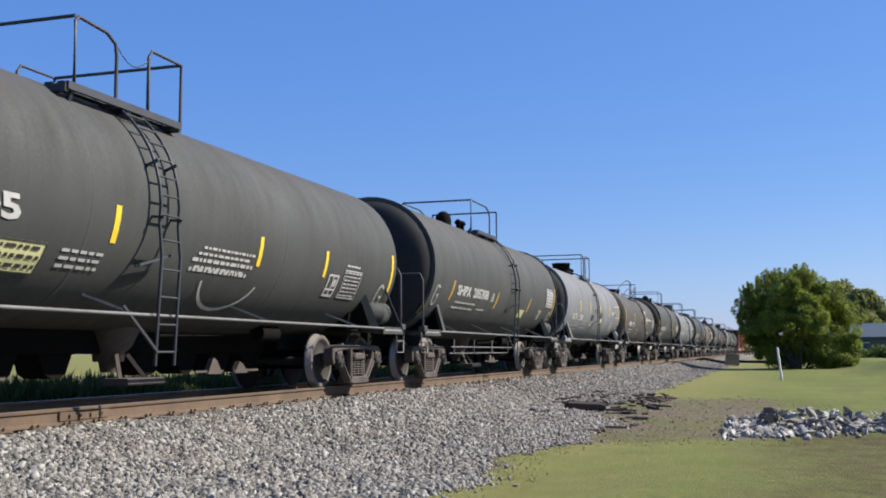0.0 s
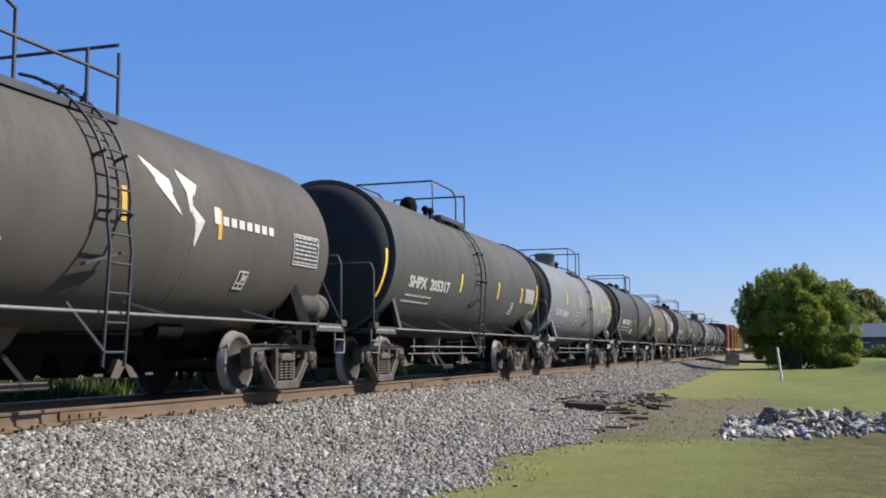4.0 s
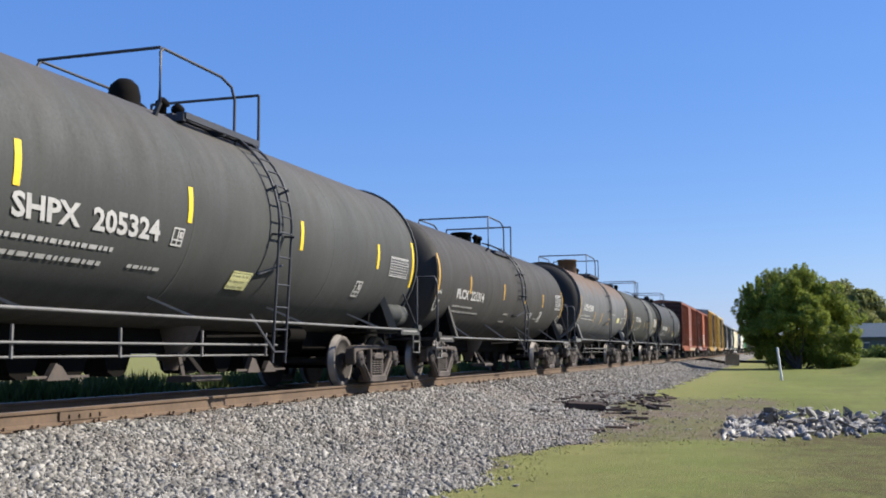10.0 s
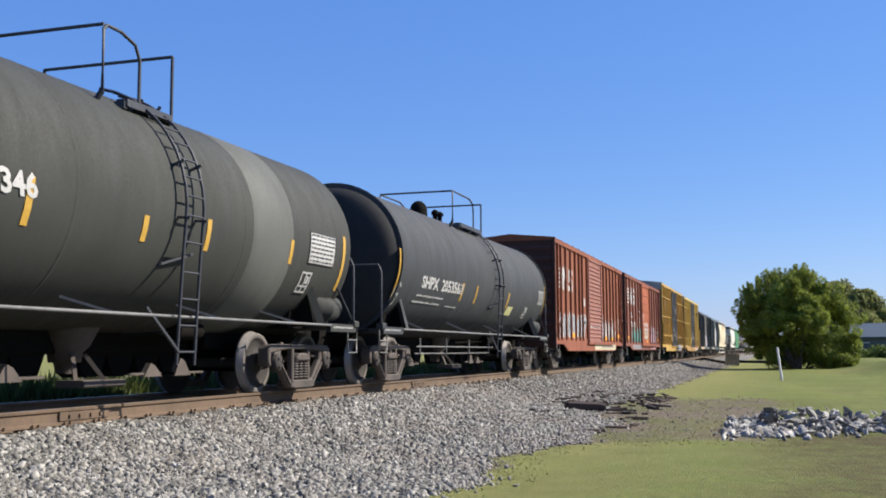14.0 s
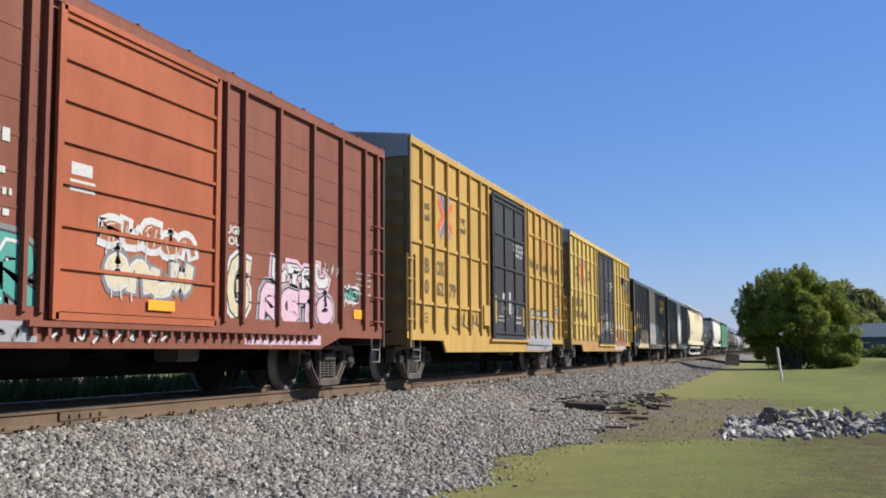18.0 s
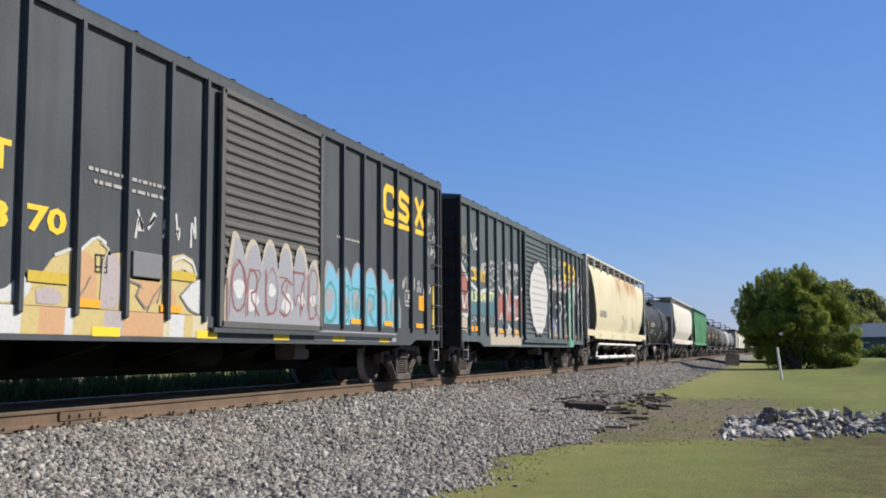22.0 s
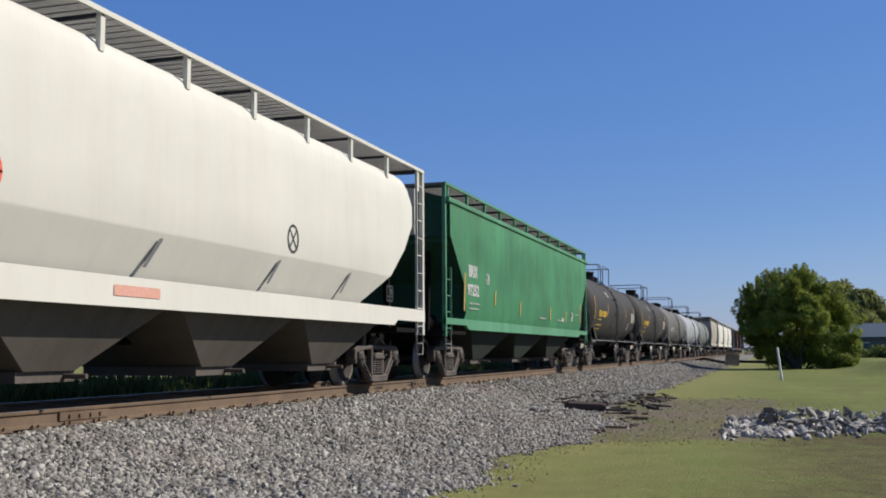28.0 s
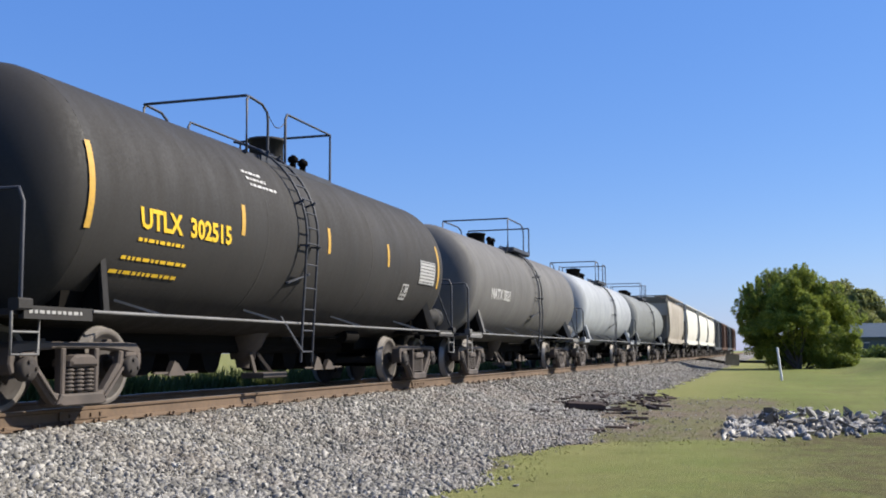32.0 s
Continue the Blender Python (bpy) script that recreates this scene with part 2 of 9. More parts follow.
def once(key, make, mat):
    """A mesh that many parts share."""
    if key not in _meshes:
        _meshes[key] = make().mesh(key.split("|")[0], mat)
    return _meshes[key]


_texts = {}


def letters(text):
    """Flat outlines of a text, 1 unit high capitals: (verts, faces)."""
    if text not in _texts:
        cu = bpy.data.curves.new("lettering", "FONT")
        cu.body = text
        cu.size = 1.4
        cu.offset = 0.045
        cu.resolution_u = 2
        ob = new("lettering", cu)
        dg = bpy.context.evaluated_depsgraph_get()
        me = ob.evaluated_get(dg).to_mesh()
        v = [(p.co.x, p.co.y) for p in me.vertices]
        f = [tuple(p.vertices) for p in me.polygons]
        ob.evaluated_get(dg).to_mesh_clear()
        bpy.data.objects.remove(ob)
        bpy.data.curves.remove(cu)
        _texts[text] = (v, f)
    return _texts[text]


class Side:
    """The side of a car that faces +x: flat (at x) or a drum (radius, axis height)."""

    def __init__(self, x=None, radius=None, zc=0.0):
        self.x, self.r, self.zc = x, radius, zc

    def at(self, y, z, d):
        if self.r is None:
            return (self.x + d, y, z)
        s = max(-0.99, min(0.99, (z - self.zc) / self.r))
        a = math.asin(s)
        return ((self.r + d) * math.cos(a), y, self.zc + (self.r + d) * s)

    def patch(self, b, y0, y1, z0, z1, d, slant=0.0):
        """A thin raised rectangle that follows the side; slant shifts its top along y."""
        n = 1 if self.r is None else max(1, int(abs(z1 - z0) / 0.12))
        v, f = [], []
        for i in range(n + 1):
            k = i / n
            z = z0 + (z1 - z0) * k
            v += [self.at(y0 + slant * k, z, d), self.at(y1 + slant * k, z, d)]
        f = [(2 * i, 2 * i + 1, 2 * i + 3, 2 * i + 2) for i in range(n)]
        b.add(v, f)
        return b

    def text(self, text, y, z, h, width=None, d=0.012):
        """Lettering with its lower left corner at y, z and capitals h high, width wide in all."""
        v, f = letters(text)
        x0, x1 = min(p[0] for p in v), max(p[0] for p in v)
        kx = h if width is None else width / (x1 - x0)
        lean = 0.3 if self.r else 0.0
        return B().add([self.at(y + (p[0] - x0) * kx - lean * p[1] * h, z + p[1] * h, d) for p in v], f)

    def outline(self, b, pts, d):
        """A filled outline of (y, z) points, fanned from its middle."""
        cy, cz = sum(p[0] for p in pts) / len(pts), sum(p[1] for p in pts) / len(pts)
        n = len(pts)
        b.add([self.at(y, z, d) for y, z in pts] + [self.at(cy, cz, d)], [(i, (i + 1) % n, n) for i in range(n)])
        return b

    def stroke(self, b, pts, w, d):
        """A ribbon of width w along the (y, z) points."""
        n = len(pts)
        dirs = []
        for (ya, za), (yb, zb) in zip(pts, pts[1:]):
            ln = math.hypot(yb - ya, zb - za) or 1e-6
            dirs.append(((yb - ya) / ln, (zb - za) / ln))
        v = []
        for k, (y, z) in enumerate(pts):
            p, q = dirs[max(0, k - 1)], dirs[min(n - 2, k)]
            ty, tz = p[0] + q[0], p[1] + q[1]
            ln = math.hypot(ty, tz)
            if ln < 0.35:
                ty, tz, ln = p[0], p[1], 1.0
            ty, tz = ty / ln, tz / ln
            m = w / 2 / max(0.55, ty * p[0] + tz * p[1])
            e = -0.3 * w if k == 0 else 0.3 * w if k == n - 1 else 0.0
            y, z = y + ty * e, z + tz * e
            v += [self.at(y - tz * m, z + ty * m, d), self.at(y + tz * m, z - ty * m, d)]
        b.add(v, [(2 * k, 2 * k + 1, 2 * k + 3, 2 * k + 2) for k in range(n - 1)])
        return b


def lettering(side, car, text, y, z, h, width, d, mat, label=""):
    """Each word of a text as a part of its own, spread over the width."""
    v, f = letters(text)
    x0, x1 = min(p[0] for p in v), max(p[0] for p in v)
    kx = width / (x1 - x0)
    at = 0
    for word in text.split():
        at = text.index(word, at) + len(word)
        end = max(p[0] for p in letters(text[:at])[0])
        wv = letters(word)[0]
        ww = max(p[0] for p in wv) - min(p[0] for p in wv)
        part("lettering", side.text(word, y + (end - ww - x0) * kx, z, h, ww * kx, d), mat, car, label)


def print_line(side, b, rnd, y0, y1, z, h, d):
    """A run of word-long bars."""
    y = y0
    while y < y1 - 0.03:
        w = min(y1 - y, rnd.uniform(0.04, 0.16))
        side.patch(b, y, y + w, z, z + h, d)
        y += w + 0.035


def small_print(side, car, rows, mat="faint"):
    """Lines of unreadable small writing: rows of (y0, y1, z, height)."""
    rnd = random.Random(7)
    b = B()
    for y0, y1, z, h in rows:
        print_line(side, b, rnd, y0, y1, z + h * 0.1, h * 0.65, 0.011)
    if rows:
        tagged(part("small_print", b, M[mat], car), "rows of small stencilled print", kind="stuff")


def placard(side, car, y0, y1, z0, z1, face="black_spray", lines="white", n=7, label="black data panel with fine white print"):
    p = part("data_panel", side.patch(B(), y0, y1, z0, z1, 0.010), M[face], car, label)
    h, t = z1 - z0, 0.018
    for a in ((y0, y1, z0, z0 + t), (y0, y1, z1 - t, z1), (y0, y0 + t, z0, z1), (y1 - t, y1, z0, z1)):
        part("border", side.patch(B(), *a, 0.014), M[lines], p)
    rnd = random.Random(int(y0 * 100) + n)
    b = B()
    for i in range(n):
        print_line(side, b, rnd, y0 + 0.05, y1 - 0.05, z0 + h * (i + 0.6) / (n + 0.5), h / n * 0.36, 0.015)
    tagged(part("small_print", b, M[lines], p), "rows of fine print", kind="stuff")


def boxed_mark(side, car, y, z, s, mat="white"):
    """A small stencilled frame with a few bars inside."""
    b = B()
    for a in ((0, 1, 0, 0.09), (0, 1, 0.91, 1), (0, 0.1, 0, 1), (0.9, 1, 0, 1), (0.45, 0.55, 0, 1), (0, 1, 0.28, 0.36), (0.6, 0.82, 0.45, 0.8)):
        side.patch(b, y + a[0] * s * 1.1, y + a[1] * s * 1.1, z + a[2] * s, z + a[3] * s, 0.012)
    part("stencil_frame", b, M[mat], car)


GLYPHS = (
    ((0, 0), (0.08, 0.7), (0.5, 1), (0.92, 0.7), (1, 0)),
    ((0.95, 0.85), (0.5, 1), (0.05, 0.7), (0.5, 0.5), (0.95, 0.3), (0.5, 0), (0, 0.15)),
    ((0, 1), (0.1, 0.1), (0.5, 0.6), (0.9, 0), (1, 1)),
    ((0.1, 0), (0.1, 1), (0.8, 0.95), (0.85, 0.55), (0.2, 0.45), (1, 0)),
    ((1, 0.9), (0.3, 1), (0, 0.5), (0.3, 0), (1, 0.1), (0.95, 0.5), (0.5, 0.5)),
    ((0, 0.95), (1, 0.95), (0.55, 0.6), (0.5, 0)),
    ((0.05, 1), (0.05, 0), (0.9, 0.05), (1, 0.35)),
    ((0.5, 1), (0.05, 0.75), (0.1, 0.15), (0.5, 0), (0.95, 0.25), (0.9, 0.8), (0.5, 1)),
)


def rounded(pts, times=2):
    """A path with its corners cut."""
    for _ in range(times):
        out = [pts[0]]
        for (a, b), (c, d) in zip(pts, pts[1:]):
            out += [(a * 0.75 + c * 0.25, b * 0.75 + d * 0.25), (a * 0.25 + c * 0.75, b * 0.25 + d * 0.75)]
        pts = out + [pts[-1]]
    return pts


def spray_tag(side, car, y0, y1, z0, z1, fill, edge, n, seed, inner="black_spray", d=0.006, label="spray-painted tag with fat rounded shapes"):
    """A spray-painted piece: fat rounded strokes side by side, each with a contour and a halo."""
    rnd = random.Random(seed)
    w = (y1 - y0) / n
    halo, contour, core, shine = B(), B(), B(), B()
    last = -1
    for i in range(n):
        k = rnd.randrange(len(GLYPHS))
        k = (k + 1) % len(GLYPHS) if k == last else k
        last = k
        fat = min(w * 0.3, (z1 - z0) * 0.3) * rnd.uniform(0.9, 1.1)
        ya, za = y0 + w * i + fat * 0.45, z0 + fat * 0.6 + rnd.uniform(0, 0.06)
        gw, gh = max(0.1, w - fat * 0.75), max(0.1, (z1 - z0) - fat * 1.2 - rnd.uniform(0, 0.12))
        lean = rnd.uniform(-0.05, 0.12)
        pts = rounded([(ya + (a + lean * c) * gw, za + c * gh) for a, c in GLYPHS[k]], 1)
        e = 0.0005 * (i % 2)
        for b, ww, dd in ((halo, fat + 0.16, d + e), (contour, fat + 0.05, d + 0.002 + e), (core, fat, d + 0.004 + e)):
            side.stroke(b, pts, ww, dd)
        m = len(pts)
        side.stroke(shine, [(p + fat * 0.18, r + fat * 0.2) for p, r in pts[m // 6:m // 3 + 1]], fat * 0.16, d + 0.0065)
        for _ in range(2):
            q = rnd.choice(pts)
            side.stroke(shine, [q, (q[0] + rnd.uniform(-0.12, 0.12), q[1] - rnd.uniform(0.08, 0.22))], 0.02, d + 0.0065)
    g = part("graffiti", core, M[fill], car, label)
    part("halo", halo, M[edge], g)
    part("contour", contour, M[inner], g)
    part("highlight", shine, M["white_spray" if fill != "white_spray" else "grey_spray"], g)


def bumpy(side, y0, y1, z0, z1, n, seed, d, grow=0.0):
    """A filled field whose upper edge runs in n uneven humps."""
    rnd = random.Random(seed)
    tops = [(rnd.uniform(0.8, 1.0), rnd.uniform(0.55, 0.8)) for _ in range(n + 1)]
    b, v = B(), []
    m = n * 8
    for i in range(m + 1):
        u = i / m * n
        k, q = min(int(u), n - 1), u - min(int(u), n - 1)
        low = tops[k][1] * (1 - q) + tops[k + 1][1] * q
        top = low + (tops[k][0] - low) * math.sin(math.pi * q) ** 0.6
        side_in = min(1.0, min(i, m - i) / 3.0 * 0.5 + 0.5)
        y = y0 - grow + (y1 - y0 + 2 * grow) * i / m
        v += [side.at(y, z0 - grow * 0.3, d), side.at(y, z0 + (z1 - z0) * top * side_in + grow, d)]
    return b.add(v, [(2 * i, 2 * i + 2, 2 * i + 3, 2 * i + 1) for i in range(m)])


def mural(side, car, y0, y1, z0, z1, fill, line, glow, n, seed, d=0.004, w=0.05, accent=None, label="broad spray-painted piece with interlocking letters"):
    """A solid sprayed field with letter-like contours drawn over it."""
    g = part("graffiti", bumpy(side, y0, y1, z0, z1, n, seed, d + 0.002), M[fill], car, label)
    part("halo", bumpy(side, y0, y1, z0, z1, n, seed, d, 0.08), M[glow], g)
    rnd = random.Random(seed + 1)
    cell = (y1 - y0) / n
    for i in range(n):
        ya = y0 + cell * i
        if accent:
            r = rnd.uniform(0.2, 0.38) * cell
            cy, cz = ya + cell * rnd.uniform(0.35, 0.65), z0 + (z1 - z0) * rnd.uniform(0.25, 0.55)
            part("sprayed_shape", side.outline(B(), [(cy + r * math.cos(t) * (1 + 0.3 * math.sin(3 * t + i)), cz + r * 0.9 * math.sin(t)) for t in [2 * math.pi * q / 12 for q in range(12)]], d + 0.0035 + 0.0003 * (i % 3)), M[accent], g)
        for j in range(2):
            pts = GLYPHS[rnd.randrange(len(GLYPHS))]
            gw, gh = cell * rnd.uniform(0.6, 0.95), (z1 - z0) * rnd.uniform(0.5, 0.72)
            oy, oz = ya + cell * rnd.uniform(0.02, 0.2), z0 + (z1 - z0) * rnd.uniform(0.06, 0.12)
            part("contour", side.stroke(B(), rounded([(oy + a * gw, oz + c * gh) for a, c in pts], 1), w * (1.0 if j == 0 else 0.55), d + 0.005 + 0.0004 * ((i * 2 + j) % 5)), M[line], g)
    edge = [(y0 - 0.02, z0), (y0 - 0.02, z0 + (z1 - z0) * 0.5)]
    part("contour", side.stroke(B(), edge, w, d + 0.0075), M[line], g)
    return g


def dotted_line(side, car, pts, step, size, mat):
    """Small sprayed squares along a path."""
    b = B()
    for (ya, za), (yb, zb) in zip(pts, pts[1:]):
        m = max(1, int(math.hypot(yb - ya, zb - za) / step))
        for k in range(m):
            y, z = ya + (yb - ya) * k / m, za + (zb - za) * k / m
            side.patch(b, y - size / 2, y + size / 2, z - size / 2, z + size / 2, 0.011)
    part("dotted_line", b, M[mat], car)


def sprayed_line(side, car, pts, w, mat, name="sprayed_line", d=0.013):
    b = B()
    side.stroke(b, pts, w, d)
    part(name, b, M[mat], car)


def curls(side, car, y0, y1, z, h, mat, seed, w=0.04, n=10):
    """A ragged row of sprayed loops along the top of a painted piece."""
    rnd = random.Random(seed)
    b = B()
    y = y0
    for i in range(n):
        r = (y1 - y0) / n * rnd.uniform(0.35, 0.75)
        a0, a1 = rnd.uniform(-0.6, 0.5), rnd.uniform(2.6, 4.2)
        up = h * rnd.uniform(0.35, 1.0)
        side.stroke(b, [(y + r * (1 - math.cos(a0 + (a1 - a0) * k / 9)), z + up * math.sin(a0 + (a1 - a0) * k / 9)) for k in range(10)], w * rnd.uniform(0.6, 1.3), 0.0125 + 0.0004 * (i % 2))
        y += (y1 - y0) / n
    tagged(part("sprayed_curl", b, M[mat], car), "pale sprayed loops", kind="stuff")


def scribble(side, car, y0, y1, z0, z1, mat, seed, w=0.03, n=6):
    """Thin handwriting-like strokes."""
    rnd = random.Random(seed)
    b = B()
    for i in range(n):
        y = y0 + (y1 - y0) * i / n
        dw = (y1 - y0) / n
        pth = [(y + rnd.uniform(0, 0.3) * dw, rnd.uniform(z0, z0 + (z1 - z0) * 0.4))]
        for k in range(3):
            pth.append((y + rnd.uniform(0.05, 0.85) * dw, z0 + (z1 - z0) * (rnd.uniform(0.6, 1) if k % 2 == 0 else rnd.uniform(0, 0.4))))
        side.stroke(b, rounded(pth, 2), w, 0.009)
    tagged(part("handwriting", b, M[mat], car), kind="stuff")


# ---- trucks ----
WHEEL_R, AXLE = 0.457, 0.9
wheelsets = []


def wheelset_mesh():
    b = B()
    for sgn in (-1, 1):
        # inner flange, tread, outer rim, dished plate, hub
        prof = [(0.645, 0.12), (0.645, 0.40), (0.64, 0.482), (0.672, 0.482), (0.69, 0.459), (0.775, 0.452), (0.78, 0.445), (0.78, 0.385), (0.745, 0.36), (0.735, 0.22), (0.77, 0.15), (0.80, 0.14), (0.80, 0.09)]
        b.lathe([(sgn * a, r) for a, r in prof], "x", n=36)
    b.lathe([(-1.12, 0.075), (1.12, 0.075)], "x", n=12)
    for sgn in (-1, 1):
        b.lathe([(sgn * 1.06, 0.135), (sgn * 1.15, 0.13), (sgn * 1.165, 0.10), (sgn * 1.175, 0.05)], "x", n=16)
        for k in range(3):
            t = 2 * math.pi * k / 3
            b.lathe([(sgn * 1.165, 0.024), (sgn * 1.19, 0.02)], "x", (0, 0.075 * math.sin(t), 0.075 * math.cos(t)), n=6)
    me = b.mesh("wheelset", [M["wheel"], M["tread"], M["rim"]])
    for p in me.polygons:
        c = p.center
        rr = math.hypot(c.y, c.z)
        if 0.44 < rr < 0.49 and 0.66 < abs(c.x) < 0.776:
            p.material_index = 1
        elif 0.378 < rr < 0.45 and abs(c.x) > 0.76:
            p.material_index = 2
    return me


def side_frame_mesh():
    """Cast frame: arched top chord, open windows, jaws over the bearings, diagonals down to the spring seat."""
    b = B()
    x0, x1 = -0.08, 0.10
    b.plate([(-1.14, 0.58), (-1.13, 0.67), (-1.06, 0.725), (-0.8, 0.74), (-0.45, 0.735), (0.45, 0.735), (0.8, 0.74), (1.06, 0.725), (1.13, 0.67), (1.14, 0.58), (1.03, 0.6), (0.72, 0.64), (0.4, 0.66), (-0.4, 0.66), (-0.72, 0.64), (-1.03, 0.6)], x0, x1, 0.02)
    for s in (-1, 1):
        # hook round the outer side of the bearing
        b.plate([(s * 1.04, 0.62), (s * 1.145, 0.62), (s * 1.15, 0.5), (s * 1.11, 0.40), (s * 1.05, 0.41), (s * 1.065, 0.5)], x0, x1, 0.015)
        # inner jaw that runs on as the diagonal
        b.plate([(s * 0.80, 0.64), (s * 0.72, 0.645), (s * 0.70, 0.50), (s * 0.42, 0.2), (s * 0.28, 0.17), (s * 0.28, 0.075), (s * 0.42, 0.06), (s * 0.50, 0.12), (s * 0.79, 0.41), (s * 0.81, 0.5)], x1 - 0.09, x1, 0.02)
        b.plate([(s * 0.77, 0.43), (s * 0.75, 0.46), (s * 0.40, 0.13), (s * 0.43, 0.1)], x1 - 0.01, x1 + 0.03, 0.01)
        # column beside the springs with its wear plate
        b.plate([(s * 0.255, 0.16), (s * 0.325, 0.16), (s * 0.335, 0.67), (s * 0.25, 0.67)], x1 - 0.09, x1, 0.015)
        # bearing adapter
        b.plate([(s * 0.78, 0.57), (s * 0.80, 0.625), (s * 1.0, 0.62), (s * 1.02, 0.57)], x0 - 0.02, x1 + 0.035, 0.012)
        # lugs on the top chord
        b.plate([(s * 0.52, 0.73), (s * 0.64, 0.73), (s * 0.62, 0.77), (s * 0.54, 0.77)], -0.03, 0.05, 0.01)
    b.plate([(-0.43, 0.07), (-0.34, 0.04), (0.34, 0.04), (0.43, 0.07), (0.36, 0.175), (-0.36, 0.175)], x0 - 0.05, x1 + 0.05, 0.02)
    return b


def springs_mesh():
    b = B()
    for y in (-0.17, 0.0, 0.17):
        prof = [(0.19, 0.045)]
        for i in range(6):
            z = 0.195 + i * 0.043
            prof += [(z, 0.045), (z + 0.012, 0.08), (z + 0.028, 0.08), (z + 0.042, 0.045)]
        b.lathe(prof, "z", (0.045, y, 0), n=12)
    b.plate([(-0.24, 0.465), (0.24, 0.465), (0.235, 0.53), (0.17, 0.585), (0.08, 0.6), (-0.08, 0.6), (-0.17, 0.585), (-0.235, 0.53)], -0.1, 0.16, 0.03)
    return b


def bolster_mesh():
    b = B()
    b.prism_x([(-0.22, 0.47), (0.22, 0.47), (0.19, 0.68), (-0.19, 0.68)], -1.0, 1.0)
    b.lathe([(0.66, 0.2), (0.80, 0.2)], "z", n=16)
    # brake beams with their rods
    for s in (-1, 1):
        b.beam((-0.75, s * 0.42, 0.36), (0.75, s * 0.42, 0.36), 0.07, 0.09)
        b.beam((-0.6, s * 0.42, 0.36), (0, s * 0.26, 0.5), 0.04, 0.05)
        b.beam((0.6, s * 0.42, 0.36), (0, s * 0.26, 0.5), 0.04, 0.05)
    return b


def build_truck(car, y):
    """One four-wheel truck under a car, at y along it."""
    t = part("truck", once("truck", bolster_mesh, M["under"]), None, car, "grimy four-wheel freight truck", pose(0, y, 0))
    for sgn in (-1, 1):
        f = once("side_frame", side_frame_mesh, M["truck"])
        part("side_frame", f, None, t, "", pose(sgn * 1.0, 0, 0))
        part("spring_nest", once("spring_nest", springs_mesh, M["truck"]), None, t, "", pose(sgn * 1.0, 0, 0, 0, 0, 0 if sgn > 0 else 180))
    for sgn in (-1, 1):
        if "wheelset" not in _meshes:
            _meshes["wheelset"] = wheelset_mesh()
        w = part("wheelset", _meshes["wheelset"], None, t, "", pose(0, sgn * AXLE, WHEEL_R))
        wheelsets.append((w, car, y + sgn * AXLE, sgn * AXLE))


def coupler_mesh():
    b = B()
    b.box(-0.09, 0.09, 0.1, 1.6, 0.80, 0.98)
    b.prism_y([(-0.17, 0.72), (0.17, 0.72), (0.19, 0.8), (0.19, 1.0), (0.14, 1.06), (-0.14, 1.06), (-0.19, 1.0), (-0.19, 0.8)], 0.0, 0.26)
    b.beam((0.1, 0.45, 0.85), (1.25, 0.5, 1.02), 0.03, 0.03)
    b.tube([(0.3, 0.4, 0.86), (0.32, 0.2, 0.62), (0.3, 0.02, 0.5)], 0.035)
    return b


def build_couplers(car, half):
    for sgn, rot in ((-1, 0), (1, 180)):
        part("coupler", once("coupler", coupler_mesh, M["under"]), None, car, "", pose(0, sgn * half, 0, 0, 0, rot))


def stirrup_mesh():
    return B().tube([(0, -0.2, 0), (0, -0.2, -0.42), (0, 0.2, -0.42), (0, 0.2, 0)], 0.016).tube([(0, -0.2, -0.2), (0, 0.2, -0.2)], 0.013)


def ladder_mesh(h, w=0.42, step=0.32):
    b = B()
    for s in (-1, 1):
        b.beam((0, s * w / 2, 0), (0, s * w / 2, h), 0.05, 0.02)
    z = step * 0.5
    while z < h:
        b.tube([(0, -w / 2, z), (0, w / 2, z)], 0.013, 5)
        z += step
    return b


# ---- tank cars ----
def tank_shell(R, zc, half, heads, crown):
    """The drum along y. heads: 'rim' has a sharp jacket edge with a shallow dish, 'round' a full dished end."""
    prof = []
    if heads == "rim":
        for k in range(7):
            t = math.pi / 2 * k / 6
            prof.append((-half - 0.42 * math.cos(t), 0.02 + (R - 0.05) * math.sin(t)))
        b = B()
        b.lathe([(-half - 0.015, R - 0.05), (-half - 0.015, R + 0.045), (-half + 0.035, R + 0.045), (-half + 0.04, R)], "y", (0, 0, zc), 48, False, False)
        b.lathe([(half + 0.015, R - 0.05), (half + 0.015, R + 0.045), (half - 0.035, R + 0.045), (half - 0.04, R)], "y", (0, 0, zc), 48, False, False)
    else:
        b = B()
        for k in range(9):
            t = math.pi / 2 * k / 8
            prof.append((-half - crown * math.cos(t), 0.02 + (R - 0.02) * math.sin(t)))
    n = 8
    body = [(-half + 2 * half * i / n, R) for i in range(n + 1)]
    b.lathe(body, "y", (0, 0, zc), 64, True, False)
    ends = [B().lathe([(s * p[0], p[1]) for p in prof], "y", (0, 0, zc), 48, True, False) for s in (1, -1)]
    return b, ends


def stencil_bars(y, z):
    """A short run of word-long bars on the edge of a platform, centred at y."""
    rnd = random.Random(int(abs(y) * 10))
    b = B()
    at = y - 0.45
    while at < y + 0.4:
        w = rnd.uniform(0.03, 0.08)
        b.box(1.471, 1.474, at, at + w, z - 0.045, z - 0.012)
        at += w + 0.03
    return b


